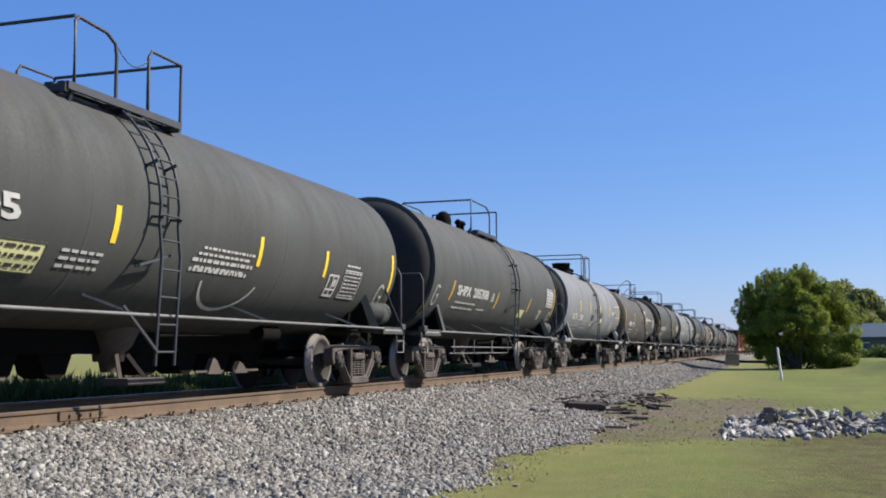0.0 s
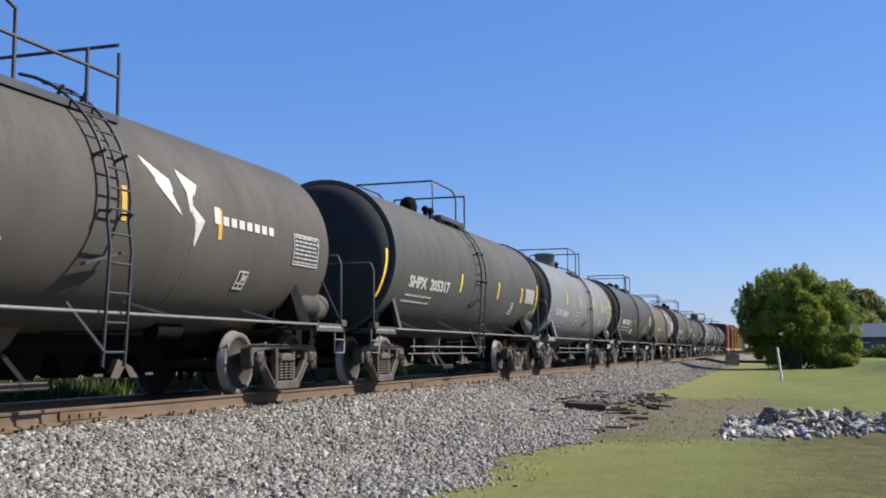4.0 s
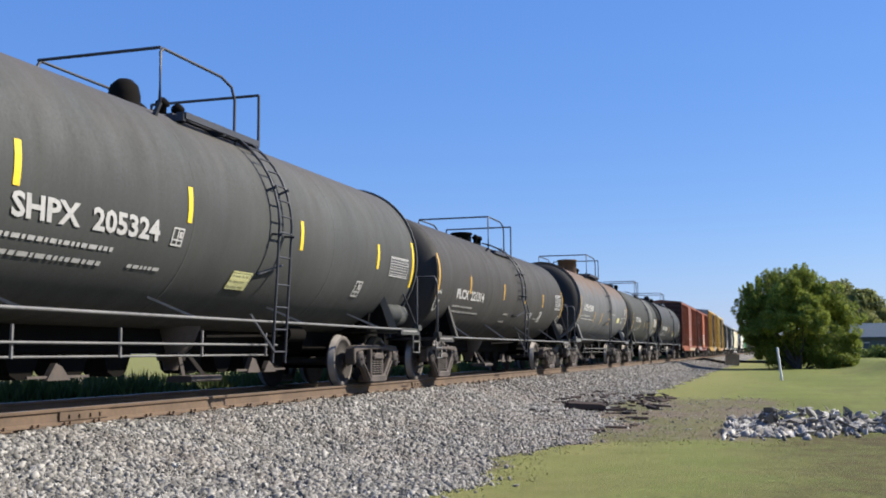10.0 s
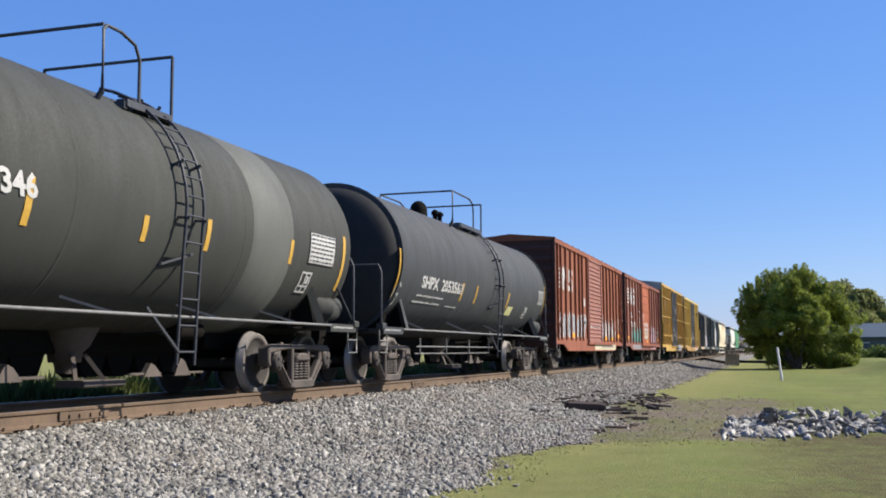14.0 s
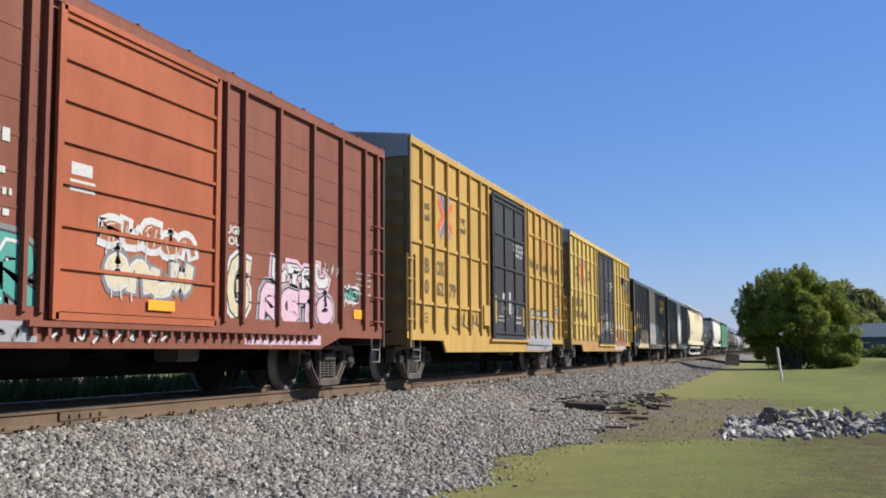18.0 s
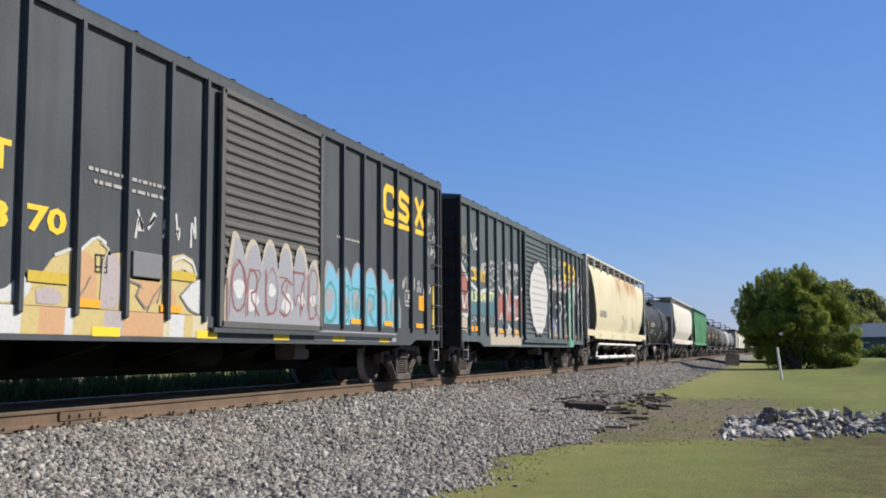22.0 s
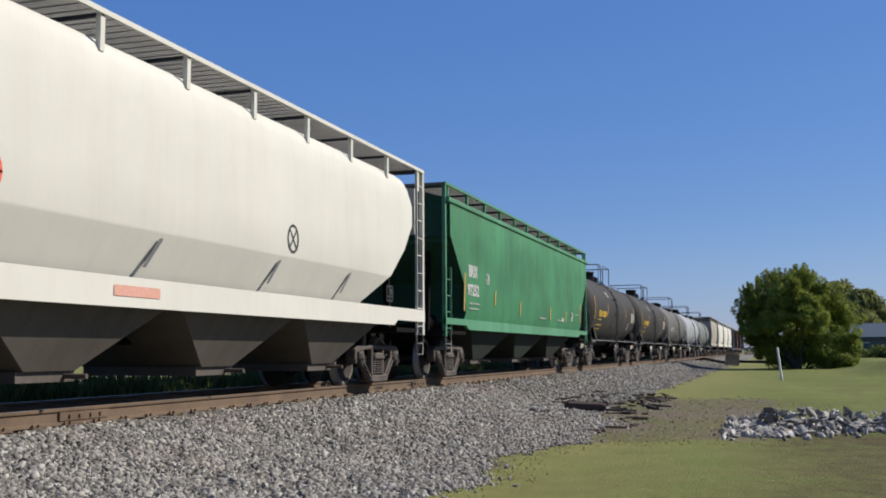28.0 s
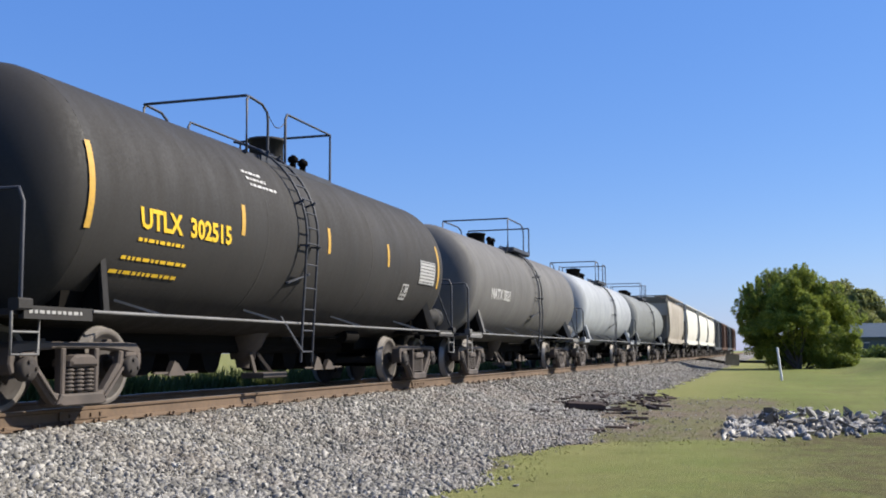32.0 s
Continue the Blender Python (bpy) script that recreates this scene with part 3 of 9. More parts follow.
def tank_car(spec):
    """A tank car from its numbers; origin at the middle of the car on the railhead."""
    g = spec.get
    L, R, zc, dy, zp = spec["L"], g("R", 1.49), g("zc", 2.43), g("dy", 0.0), g("rail_z", 1.05)
    half_tank = g("half", L / 2 - 1.05)
    body, rail = spec["paint"], M[g("rail", "black_rail")]
    pipe = M[g("pipe", "grey_pipe")]
    car = thing("tank_car", spec["label"], "tank car", "cars of the freight train")
    side = Side(radius=R, zc=zc)
    shell, ends = tank_shell(R, zc, half_tank, g("heads", "round"), g("crown", 0.6))
    tank = part("tank", shell, body, car, "", pose(0, dy, 0))
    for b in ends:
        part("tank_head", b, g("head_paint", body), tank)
    for y in g("seams", (-half_tank / 3, half_tank / 3)):
        part("weld_band", B().lathe([(y - 0.03, R), (y - 0.025, R + 0.003), (y + 0.025, R + 0.003), (y + 0.03, R)], "y", (0, dy, zc), 48, True, False), body, tank, "", pose(0, -dy + dy, 0))
    # running gear
    ty = L / 2 - 2.08
    for s in (-1, 1):
        build_truck(car, s * ty)
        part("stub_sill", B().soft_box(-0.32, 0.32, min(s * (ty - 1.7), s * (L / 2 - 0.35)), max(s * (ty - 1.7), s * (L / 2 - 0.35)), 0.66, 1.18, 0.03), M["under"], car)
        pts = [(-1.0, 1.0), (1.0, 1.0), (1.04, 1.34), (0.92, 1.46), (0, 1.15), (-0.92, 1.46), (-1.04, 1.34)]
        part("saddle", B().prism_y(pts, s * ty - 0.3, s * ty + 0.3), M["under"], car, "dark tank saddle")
        for sx in (-1, 1):
            w0 = s * ty - s * 0.1
            xs = math.sqrt(R * R - (zc - 1.62) ** 2)
            part("saddle_strut", B().beam((sx * (xs - 0.04), w0, 1.66), (sx * 1.42, w0 + 0.14 * s, zp), 0.06, 0.13).beam((sx * (xs - 0.1), w0 - 0.2, 1.74), (sx * (xs - 0.1), w0 + 0.2, 1.74), 0.16, 0.2), g("saddle_paint", body), car)
            part("saddle_web", B().prism_y([(sx * 0.5, zp), (sx * 1.38, zp), (sx * (xs - 0.06), 1.6), (sx * 1.0, zc - math.sqrt(R * R - 1.0)), (sx * 0.5, zc - R + 0.1)], w0 - 0.02, w0 + 0.02), M["under"], car)
            part("saddle_pad", B().lathe([(s * ty - 0.22, R - 0.02), (s * ty - 0.2, R + 0.012), (s * ty + 0.2, R + 0.012), (s * ty + 0.22, R - 0.02)], "y", (0, 0, zc), 48, True, False), body, car) if sx > 0 and g("pad") else None
        # end platform, its rail, steps and side grab
        e = s * (L / 2 - 0.68)
        e2 = s * (L / 2 - 1.75)
        part("end_platform", B().box(-1.45, 1.45, min(e, e2), max(e, e2), zp - 0.06, zp).box(1.40, 1.47, min(e, e2), max(e, e2), zp - 0.1, zp + 0.03).box(-1.47, -1.40, min(e, e2), max(e, e2), zp - 0.1, zp + 0.03), body, car)
        tagged(part("small_print", stencil_bars(s * (L / 2 - 1.2), zp), M["faint"], car), "white stencilled print on the platform edge", kind="stuff")
        part("rail_post_foot", B().soft_box(1.36, 1.49, e - 0.1, e + 0.1, zp - 0.02, zp + 0.1, 0.02), body, car)
        for sx in (-1, 1):
            part("end_rail", B().tube([(sx * 1.42, e, zp), (sx * 1.42, e, 2.1), (sx * 1.36, e, 2.24), (sx * 0.4, e, 2.24), (sx * 0.32, e, 2.16), (sx * 0.32, e, zp)], 0.022), rail, car)
        for sx in (-1, 1):
            part("stirrup_step", once("stirrup", stirrup_mesh, M["grey_pipe"]), None, car, "", pose(sx * 1.43, s * (L / 2 - 0.75), zp - 0.03))
    for sx in (-1, 1):
        part("rail_brace", B().tube([(sx * 1.3, L / 2 - 1.6, 2.12), (sx * 1.4, L / 2 - 0.62, 1.1)], 0.018, 6), rail, car)
    part("brake_wheel", B().lathe([(-0.03, 0.24), (0.03, 0.24)], "y", (0.55, L / 2 - 0.48, 1.75), 16).beam((0.55, L / 2 - 0.5, 1.1), (0.55, L / 2 - 0.5, 1.75), 0.08, 0.08), M["under"], car)
    part("air_reservoir", B().lathe([(L / 2 - 1.8, 0.05), (L / 2 - 1.72, 0.22), (L / 2 - 1.3, 0.22), (L / 2 - 1.29, 0.235), (L / 2 - 1.25, 0.235), (L / 2 - 1.24, 0.22), (L / 2 - 0.9, 0.22), (L / 2 - 0.82, 0.05)], "y", (1.08, 0, 1.36), 18), g("saddle_paint", body), car)
    part("brake_cylinder", B().lathe([(ty - 2.9, 0.13), (ty - 2.3, 0.13)], "y", (0.55, 0, 0.92), 12).beam((0.5, 0.4, 0.85), (0.5, ty - 2.9, 0.9), 0.035, 0.035), M["under"], car)
    part("bottom_outlet", B().lathe([(0.36, 0.1), (0.5, 0.13), (0.5, 0.2), (0.62, 0.22), (0.7, 0.3), (zc - R + 0.05, 0.42)], "z", (0, dy, 0), 14), M["truck"], car, "dull grey bottom outlet valve")
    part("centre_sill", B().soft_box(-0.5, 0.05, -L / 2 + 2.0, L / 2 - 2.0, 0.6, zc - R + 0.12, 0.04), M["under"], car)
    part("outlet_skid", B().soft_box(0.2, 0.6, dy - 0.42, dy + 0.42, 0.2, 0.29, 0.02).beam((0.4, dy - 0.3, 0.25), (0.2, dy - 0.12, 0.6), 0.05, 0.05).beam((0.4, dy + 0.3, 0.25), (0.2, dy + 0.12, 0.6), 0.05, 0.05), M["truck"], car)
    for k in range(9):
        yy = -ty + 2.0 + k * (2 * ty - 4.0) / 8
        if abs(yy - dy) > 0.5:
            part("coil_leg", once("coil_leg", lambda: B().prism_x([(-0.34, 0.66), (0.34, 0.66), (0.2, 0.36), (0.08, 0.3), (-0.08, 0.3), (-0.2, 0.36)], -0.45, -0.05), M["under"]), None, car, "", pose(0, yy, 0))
    for yy, hh in ((-ty + 2.9, 0.16), (1.9, 0.2), (ty - 3.3, 0.14)):
        part("brake_lever", B().prism_x([(yy - 0.2, 0.3), (yy + 0.22, 0.3), (yy + 0.06, 0.3 + hh), (yy - 0.05, 0.34 + hh)], 0.42, 0.5).beam((0.46, yy - 0.5, 0.34), (0.46, yy + 0.6, 0.34), 0.03, 0.03), M["truck"], car, "dusty brake lever and rod")
    part("crossover_pipe", B().tube([(0.02, -ty + 1.0, 0.72), (0.02, ty - 1.0, 0.72)], 0.05, 8), M["under"], car)
    # long side rails with brackets
    for sx in (-1, 1):
        y0 = -L / 2 + 1.75
        part("side_rail", B().tube([(sx * 1.47, y0, zp), (sx * 1.47, -y0, zp)], 0.02, 8), pipe, car)
        foot = zc - math.sqrt(max(0.05, R * R - 0.97 ** 2))
        for k in range(4):
            y = y0 + 1.4 + k * (-2 * y0 - 2.6) / 3
            part("rail_bracket", once("rail_bracket|%d%.3f%.2f%s" % (sx, foot, zp, g("pipe", "")), lambda: B().beam((sx * 1.47, 0, zp), (sx * 0.97, -0.32, foot), 0.03, 0.03), pipe), None, car, "", pose(0, y, 0))
    if g("low_pipe", False):
        a0, a1 = g("low_span", (-L / 2 + 2.9, 1.0))
        part("brake_pipe", B().tube([(1.35, a0, 0.72), (1.35, a1, 0.72)], 0.016, 6), pipe, car)
        part("brake_pipe", B().tube([(1.3, a0, 0.575), (1.3, a1 - 0.2, 0.575)], 0.014, 5), pipe, car)
        for k in range(4):
            y = a0 + 0.3 + k * (a1 - a0 - 0.6) / 3
            part("pipe_hanger", B().beam((1.32, y, 0.56), (1.32, y, 0.9), 0.025, 0.025), pipe, car)
    # ladders over the drum
    ly = g("ladder", 0.4)
    for sx in (-1, 1):
        lad = B()
        arc = []
        for k in range(11):
            t = radians(78 - k * 8.6)
            off = 0.09 + 0.03 * k / 10
            arc.append((sx * (R + off) * math.cos(t), zc + (R + off) * math.sin(t)))
        arc += [(sx * 1.585, 1.75), (sx * 1.55, 1.1), (sx * 1.52, 0.46)]
        for w in (-0.2, 0.2):
            lad.tube([(x, ly + w, z) for x, z in arc], 0.021, 6)
        for k in range(1, len(arc)):
            (xa, za), (xb, zb) = arc[k - 1], arc[k]
            m = max(1, int(math.hypot(xb - xa, zb - za) / 0.26))
            for j in range(m):
                q = (j + 0.5) / m
                lad.tube([(xa + (xb - xa) * q, ly - 0.2, za + (zb - za) * q), (xa + (xb - xa) * q, ly + 0.2, za + (zb - za) * q)], 0.014, 5)
        # standoff brackets and the slanting braces at the foot
        for t in (55, 20, -5):
            q = radians(t)
            for w in (-0.2, 0.2):
                lad.beam((sx * R * math.cos(q), ly + w, zc + R * math.sin(q)), (sx * (R + 0.17) * math.cos(q), ly + w, zc + (R + 0.17) * math.sin(q)), 0.03, 0.03)
        lad.beam((sx * 1.55, ly - 0.2, 0.62), (sx * 1.45, ly - 0.75, 1.14), 0.03, 0.03)
        lad.beam((sx * 1.47, ly + 0.2, zc - 0.55), (sx * 1.33, ly - 0.35, zc - 0.72), 0.03, 0.03)
        part("ladder", lad, rail, car, "curved steel ladder")
    # top platform with handrails
    top = zc + R
    px = g("deck", 1.0)
    pt = g("deck_z", top - 0.12)
    d0, d1 = g("deck_span", (-0.9, 1.25))
    deck = B()
    e0 = g("deck_front", d0)
    nsl = 12
    for y in (e0, (e0 + d1) / 2, d1):
        deck.box(-px, px, y - 0.03, y + 0.03, pt - 0.09, pt)
    for sx in (-1, 1):
        deck.box(sx * px - 0.025, sx * px + 0.025, e0, d1, pt - 0.06, pt + 0.03)
        for y in (d0 + 0.1, d1 - 0.1):
            deck.beam((sx * px, y, pt - 0.05), (sx * (px - 0.3), y, top - 0.25), 0.05, 0.05)
    deck_ob = part("deck", deck, rail, car, "grated top walkway")
    for k in range(nsl):
        x = -px + 2 * px * (k + 0.5) / nsl
        part("slat", once("slat|%.2f%.2f%.2f%s" % (px, d1 - e0, pt, g("rail", "")), lambda: B().box(-px / nsl * 0.6, px / nsl * 0.6, 0, d1 - e0, pt, pt + 0.035), rail), None, deck_ob, "", pose(x, e0, 0))
    r0 = -4.9
    zr = pt + g("rail_h", 0.82)
    style = g("rails", "slope")
    f0, f1, b0 = g("posts", (d0 - 0.6, d0 + 0.2, d1 - 0.75))
    surf = lambda q: zc + math.sqrt(max(0.01, R * R - q * q)) - 0.02
    for sx in (-1, 1):
        x = sx * px
        if style == "slope":
            loops = [[(x, f0, pt), (x, f0, zr - 0.06), (x, f0 + 0.06, zr), (x, f1 - 0.2, zr - 0.03), (x, f1 - 0.03, zr - 0.12), (x, f1, zr - 0.25), (x, f1, pt)],
                     [(x, b0, pt), (x, b0, zr - 0.1), (x, b0 + 0.07, zr), (x, d1, zr), (x, d1, pt)]]
        elif style == "bent":
            loops = [[(x * 0.7, r0, surf(px * 0.7)), (x, r0 + 0.5, top + 0.28), (x, d0 - 1.2, zr), (x, d0 + 0.3, zr), (x, d0 + 0.6, zr - 0.12), (x, d0 + 0.6, pt)],
                     [(x * 0.85, d0 - 1.9, surf(px * 0.85)), (x, d0 - 0.9, zr - 0.42), (x, d1, zr - 0.4)],
                     [(x, d0 + 0.1, pt), (x, d0 + 0.1, zr - 0.02)], [(x, d1 - 0.6, pt), (x, d1 - 0.6, zr - 0.2)], [(x, d1, pt), (x, d1, zr - 0.1)]]
        else:
            loops = [[(x, f0, pt), (x, f0, zr - 0.06), (x, f0 + 0.06, zr), (x, b0 - 0.4, zr), (x, b0 - 0.1, zr - 0.08), (x, b0, zr - 0.25), (x, b0, pt)],
                     [(x, d1, pt), (x, d1, zr)]]
        for q in loops:
            part("handrail", B().tube(q, 0.022, 6), rail, car)
        if style == "slope":
            ya, yb, zz = f1, b0, zr - 0.14
            part("chain", B().tube([(x, ya + (yb - ya) * q / 6, zz - 0.16 * math.sin(math.pi * q / 6)) for q in range(7)], 0.008, 4), M["black_rail"], car)
    part("end_handrail", B().tube([(-px, d1, zr), (px, d1, zr)], 0.022), rail, car)
    if style != "bent":
        part("end_handrail", B().tube([(-px, f0, zr), (px, f0, zr)], 0.022), rail, car)
        for sx in (-1, 1):
            part("rail_stand", B().beam((sx * px, f0, pt + 0.02), (sx * px * 0.92, f0, zc + math.sqrt(R * R - (px * 0.92) ** 2) - 0.02), 0.05, 0.05), rail, car)
    # manway and valves on top
    my, mr, mh = g("dome", (-1.7, 0.3, 0.42))
    dome_paint = M["under"] if g("dome_dark", True) else body
    if g("dome_round", False):
        part("valve_dome", B().lathe([(top - 0.1, mr), (top + mh * 0.45, mr), (top + mh * 0.75, mr * 0.85), (top + mh * 0.95, mr * 0.45), (top + mh, 0.02)], "z", (0, my, 0), 18), dome_paint, car)
    else:
        part("manway", B().lathe([(top - 0.1, mr), (top + mh - 0.05, mr), (top + mh - 0.05, mr + 0.03), (top + mh, mr + 0.03), (top + mh + 0.02, mr * 0.6)], "z", (0, my, 0), 20, True), dome_paint, car)
    for k in range(4):
        b = B()
        b.lathe([(top - 0.08, 0.06), (top + 0.12, 0.06), (top + 0.14, 0.1), (top + 0.2, 0.1), (top + 0.26, 0.03)], "z", (0.25 * (-1) ** k, my + 0.55 + 0.2 * k, 0), 8)
        part("valve", b, M["under"], car)
    # strips, lettering and print
    for y, z, h in g("strips", ()):
        part("reflector_strip", side.patch(B(), y - 0.1, y, z - h / 2, z + h / 2, 0.008, g("lean", 0.0)), M[g("strip", "yellow")], car)
    for text, y, z, h, w in g("words", ()):
        lettering(side, car, text, y - 0.08, z, h, w, 0.012, M[g("ink", "white")], "stencilled " + ("yellow" if "yellow" in g("ink", "white") else "white") + " lettering")
    small_print(side, car, [(a - 0.08, c - 0.08, z, h) for a, c, z, h in g("print_rows", ())], g("print_ink", "faint"))
    for q in g("panels", ()):
        placard(side, car, q[0] - 0.08, q[1] - 0.08, *q[2:])
    for y, z, s in g("frames", ()):
        boxed_mark(side, car, y - 0.08, z, s)
    for y, z in g("chalk", ()):
        b = B()
        pts = [(y + 0.165 * math.cos(t), z + 0.21 * math.sin(t)) for t in [radians(50 + 28 * k) for k in range(10)]]
        side.stroke(b, pts + [(y + 0.12, z), (y + 0.02, z)], 0.045, 0.012)
        part("chalk_mark", b, M["chalk"], car)
    for cx, cz in g("head_chalk", ()):
        pts = [(cx + 0.22 * math.cos(t), cz + 0.26 * math.sin(t)) for t in [radians(50 + 28 * k) for k in range(10)]] + [(cx + 0.2, cz), (cx + 0.02, cz)]
        v = []
        for i, (xa, za) in enumerate(pts):
            (x0, z0), (x1, z1) = pts[max(0, i - 1)], pts[min(len(pts) - 1, i + 1)]
            ln = math.hypot(x1 - x0, z1 - z0) or 1e-6
            nx, nz = -(z1 - z0) / ln * 0.025, (x1 - x0) / ln * 0.025
            for x, z in ((xa + nx, za + nz), (xa - nx, za - nz)):
                q = min(0.99, math.hypot(x, z - zc) / (R - 0.05))
                v.append((x, dy - half_tank - 0.42 * math.sqrt(1 - q * q) - 0.015, z))
        f = [(2 * i, 2 * i + 1, 2 * i + 3, 2 * i + 2) for i in range(len(pts) - 1)]
        part("chalk_mark", B().add(v, f), M["faint"], car)
    if g("extra"):
        g("extra")(car, side)
    build_couplers(car, L / 2)
    return car


# ---- box cars ----
def box_car(spec):
    """A box car from its numbers; origin at the middle of the car on the railhead."""
    g = spec.get
    L, H, half, W0 = spec["L"], spec["H"], spec["half"], 1.50
    body, trim = spec["paint"], spec.get("trim", spec["paint"])
    car = thing("box_car", spec["label"], "box car", "cars of the freight train")
    side = Side(x=W0)
    z0 = g("floor", 0.95)
    part("body", B().box(-W0, W0, -half + 0.06, half - 0.06, z0, H - 0.06), body, car)
    # roof with shallow gable and cross seams
    roof = B().prism_y([(-W0 - 0.05, H - 0.08), (W0 + 0.05, H - 0.08), (W0 + 0.06, H - 0.02), (0.0, H + 0.13), (-W0 - 0.06, H - 0.02)], -half, half)
    roof_ob = part("roof", roof, g("roof", body), car)
    n = int(2 * half / 1.1)
    for k in range(n + 1):
        y = -half + 0.1 + k * (2 * half - 0.2) / n
        part("roof_seam", once("roof_seam|%.2f%s" % (H, spec["label"]), lambda: B().prism_y([(-W0 - 0.04, H - 0.01), (W0 + 0.04, H - 0.01), (W0 + 0.04, H + 0.02), (0, H + 0.17), (-W0 - 0.04, H + 0.02)], -0.03, 0.03), g("roof", body)), None, roof_ob, "", pose(0, y, 0))
    # ends: corrugated plates
    for s in (-1, 1):
        e = s * (half - 0.06)
        b = B().box(-W0, W0, min(e, e + s * 0.03), max(e, e + s * 0.03), z0 - 0.2, H - 0.06)
        z = z0 + 0.05
        step = g("end_step", 0.36)
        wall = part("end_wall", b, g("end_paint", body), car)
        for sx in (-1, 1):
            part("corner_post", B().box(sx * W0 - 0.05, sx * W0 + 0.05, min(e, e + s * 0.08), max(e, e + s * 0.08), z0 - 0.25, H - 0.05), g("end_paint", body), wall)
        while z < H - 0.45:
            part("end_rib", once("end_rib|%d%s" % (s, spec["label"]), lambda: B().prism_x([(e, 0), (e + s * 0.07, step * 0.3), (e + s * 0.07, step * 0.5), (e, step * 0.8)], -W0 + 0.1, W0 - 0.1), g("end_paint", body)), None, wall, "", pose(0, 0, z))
            z += step
        if g("end_cap"):
            part("end_cap", B().prism_x([(e, H - 0.45), (e + s * 0.09, H - 0.45), (e + s * 0.09, H - 0.02), (e, H)], -W0, W0), g("end_cap"), car)
    # top chord, posts and sills on both sides
    door0, door1 = spec["door"]
    for sx in (-1, 1):
        part("top_chord", B().box(sx * W0, sx * (W0 + 0.055), -half, half, H - 0.17, H - 0.03), trim, car)
        zt = spec["belly"]
        b0, b1 = spec["belly_span"]
        c = g("belly_cut", 0.8)
        poly = [(-half, z0 + 0.12), (-half, z0 - 0.1), (b0 - c, z0 - 0.1), (b0, zt), (b1, zt), (b1 + c, z0 - 0.1), (half, z0 - 0.1), (half, z0 + 0.12)]
        part("side_sill", B().prism_x(poly, sx * (W0 - 0.02), sx * (W0 + 0.025)), g("sill_paint", body), car)
        pw = g("post_w", 0.06)
        for y in spec["posts"]:
            key = "post|%s%d" % (spec["label"], sx)
            part("side_post", once(key, lambda: B().prism_y([(sx * W0, z0 + 0.02), (sx * W0, H - 0.16), (sx * (W0 + 0.075), H - 0.16), (sx * (W0 + 0.075), z0 + 0.06)], -pw / 2, pw / 2), trim), None, car, "", pose(0, y, 0))
        for q in range(g("seams", 0)):
            z = z0 + 0.35 + q * (H - z0 - 0.6) / g("seams")
            part("panel_seam", B().box(min(sx * W0, sx * (W0 + 0.006)), max(sx * W0, sx * (W0 + 0.006)), -half + 0.1, half - 0.1, z - 0.012, z + 0.012), body, car)
        if g("rows"):
            ys = sorted(list(spec["posts"]) + [-half, half])
            for z in spec["rows"]:
                for a, c2 in zip(ys, ys[1:]):
                    if c2 - a < 0.45 or (a >= door0 - 0.35 and c2 <= door1 + 0.35) or (a < door0 and c2 > door1):
                        continue
                    part("cross_bar", B().box(min(sx * W0, sx * (W0 + 0.04)), max(sx * W0, sx * (W0 + 0.04)), a + 0.05, c2 - 0.05, z - 0.035, z + 0.035), trim, car)
        # door leaf with its own ribs, track and bars
        dz0, dz1 = g("door_z", (z0 + 0.05, H - 0.25))
        x0, x1 = W0 + 0.012, W0 + 0.06
        door = part("door", B().box(min(sx * x0, sx * x1), max(sx * x0, sx * x1), door0, door1, dz0, dz1), spec["door_paint"], car, g("door_label", ""))
        style = g("door_style", "slats")
        if style == "slats":
            m = g("door_n", 18)
            for k in range(m):
                z = dz0 + 0.12 + k * (dz1 - dz0 - 0.2) / m
                part("door_rib", once("door_rib|%s%d" % (spec["label"], sx), lambda: B().prism_y([(sx * x1, 0), (sx * (x1 + 0.03), 0.03), (sx * (x1 + 0.03), 0.06), (sx * x1, 0.09)], door0 + 0.08, door1 - 0.08), spec["door_paint"]), None, door, "", pose(0, 0, z))
        elif style == "plates":
            for k in range(8):
                z = dz0 + 0.05 + k * (dz1 - dz0 - 0.1) / 7
                part("door_rib", B().box(min(sx * x1, sx * (x1 + 0.03)), max(sx * x1, sx * (x1 + 0.03)), door0, door1, z - 0.02, z + 0.02), spec["door_paint"], door)
        else:
            for k in range(4):
                y = door0 + 0.1 + k * (door1 - door0 - 0.2) / 3
                part("door_rib", B().tube([(sx * (x1 + 0.02), y, dz0 + 0.05), (sx * (x1 + 0.02), y, dz1 - 0.05)], 0.03, 6), spec["door_paint"], door)
            for k in range(5):
                z = dz0 + 0.1 + k * (dz1 - dz0 - 0.2) / 4
                part("door_rib", B().box(min(sx * x1, sx * (x1 + 0.035)), max(sx * x1, sx * (x1 + 0.035)), door0, door1, z - 0.03, z + 0.03), spec["door_paint"], door)
        b = B()
        for y in (door0, door1):
            b.box(min(sx * x1, sx * (x1 + 0.04)), max(sx * x1, sx * (x1 + 0.04)), y - 0.05, y + 0.05, dz0 - 0.05, dz1 + 0.05)
        b.box(min(sx * x1, sx * (x1 + 0.04)), max(sx * x1, sx * (x1 + 0.04)), door0, door1, dz1, dz1 + 0.07)
        b.box(min(sx * x1, sx * (x1 + 0.04)), max(sx * x1, sx * (x1 + 0.04)), door0, door1, dz0 - 0.06, dz0 + 0.02)
        part("door_frame", b, g("door_trim", spec["door_paint"]), door)
        t0, t1 = g("track", (door0 - 0.2, door1 + 0.6))
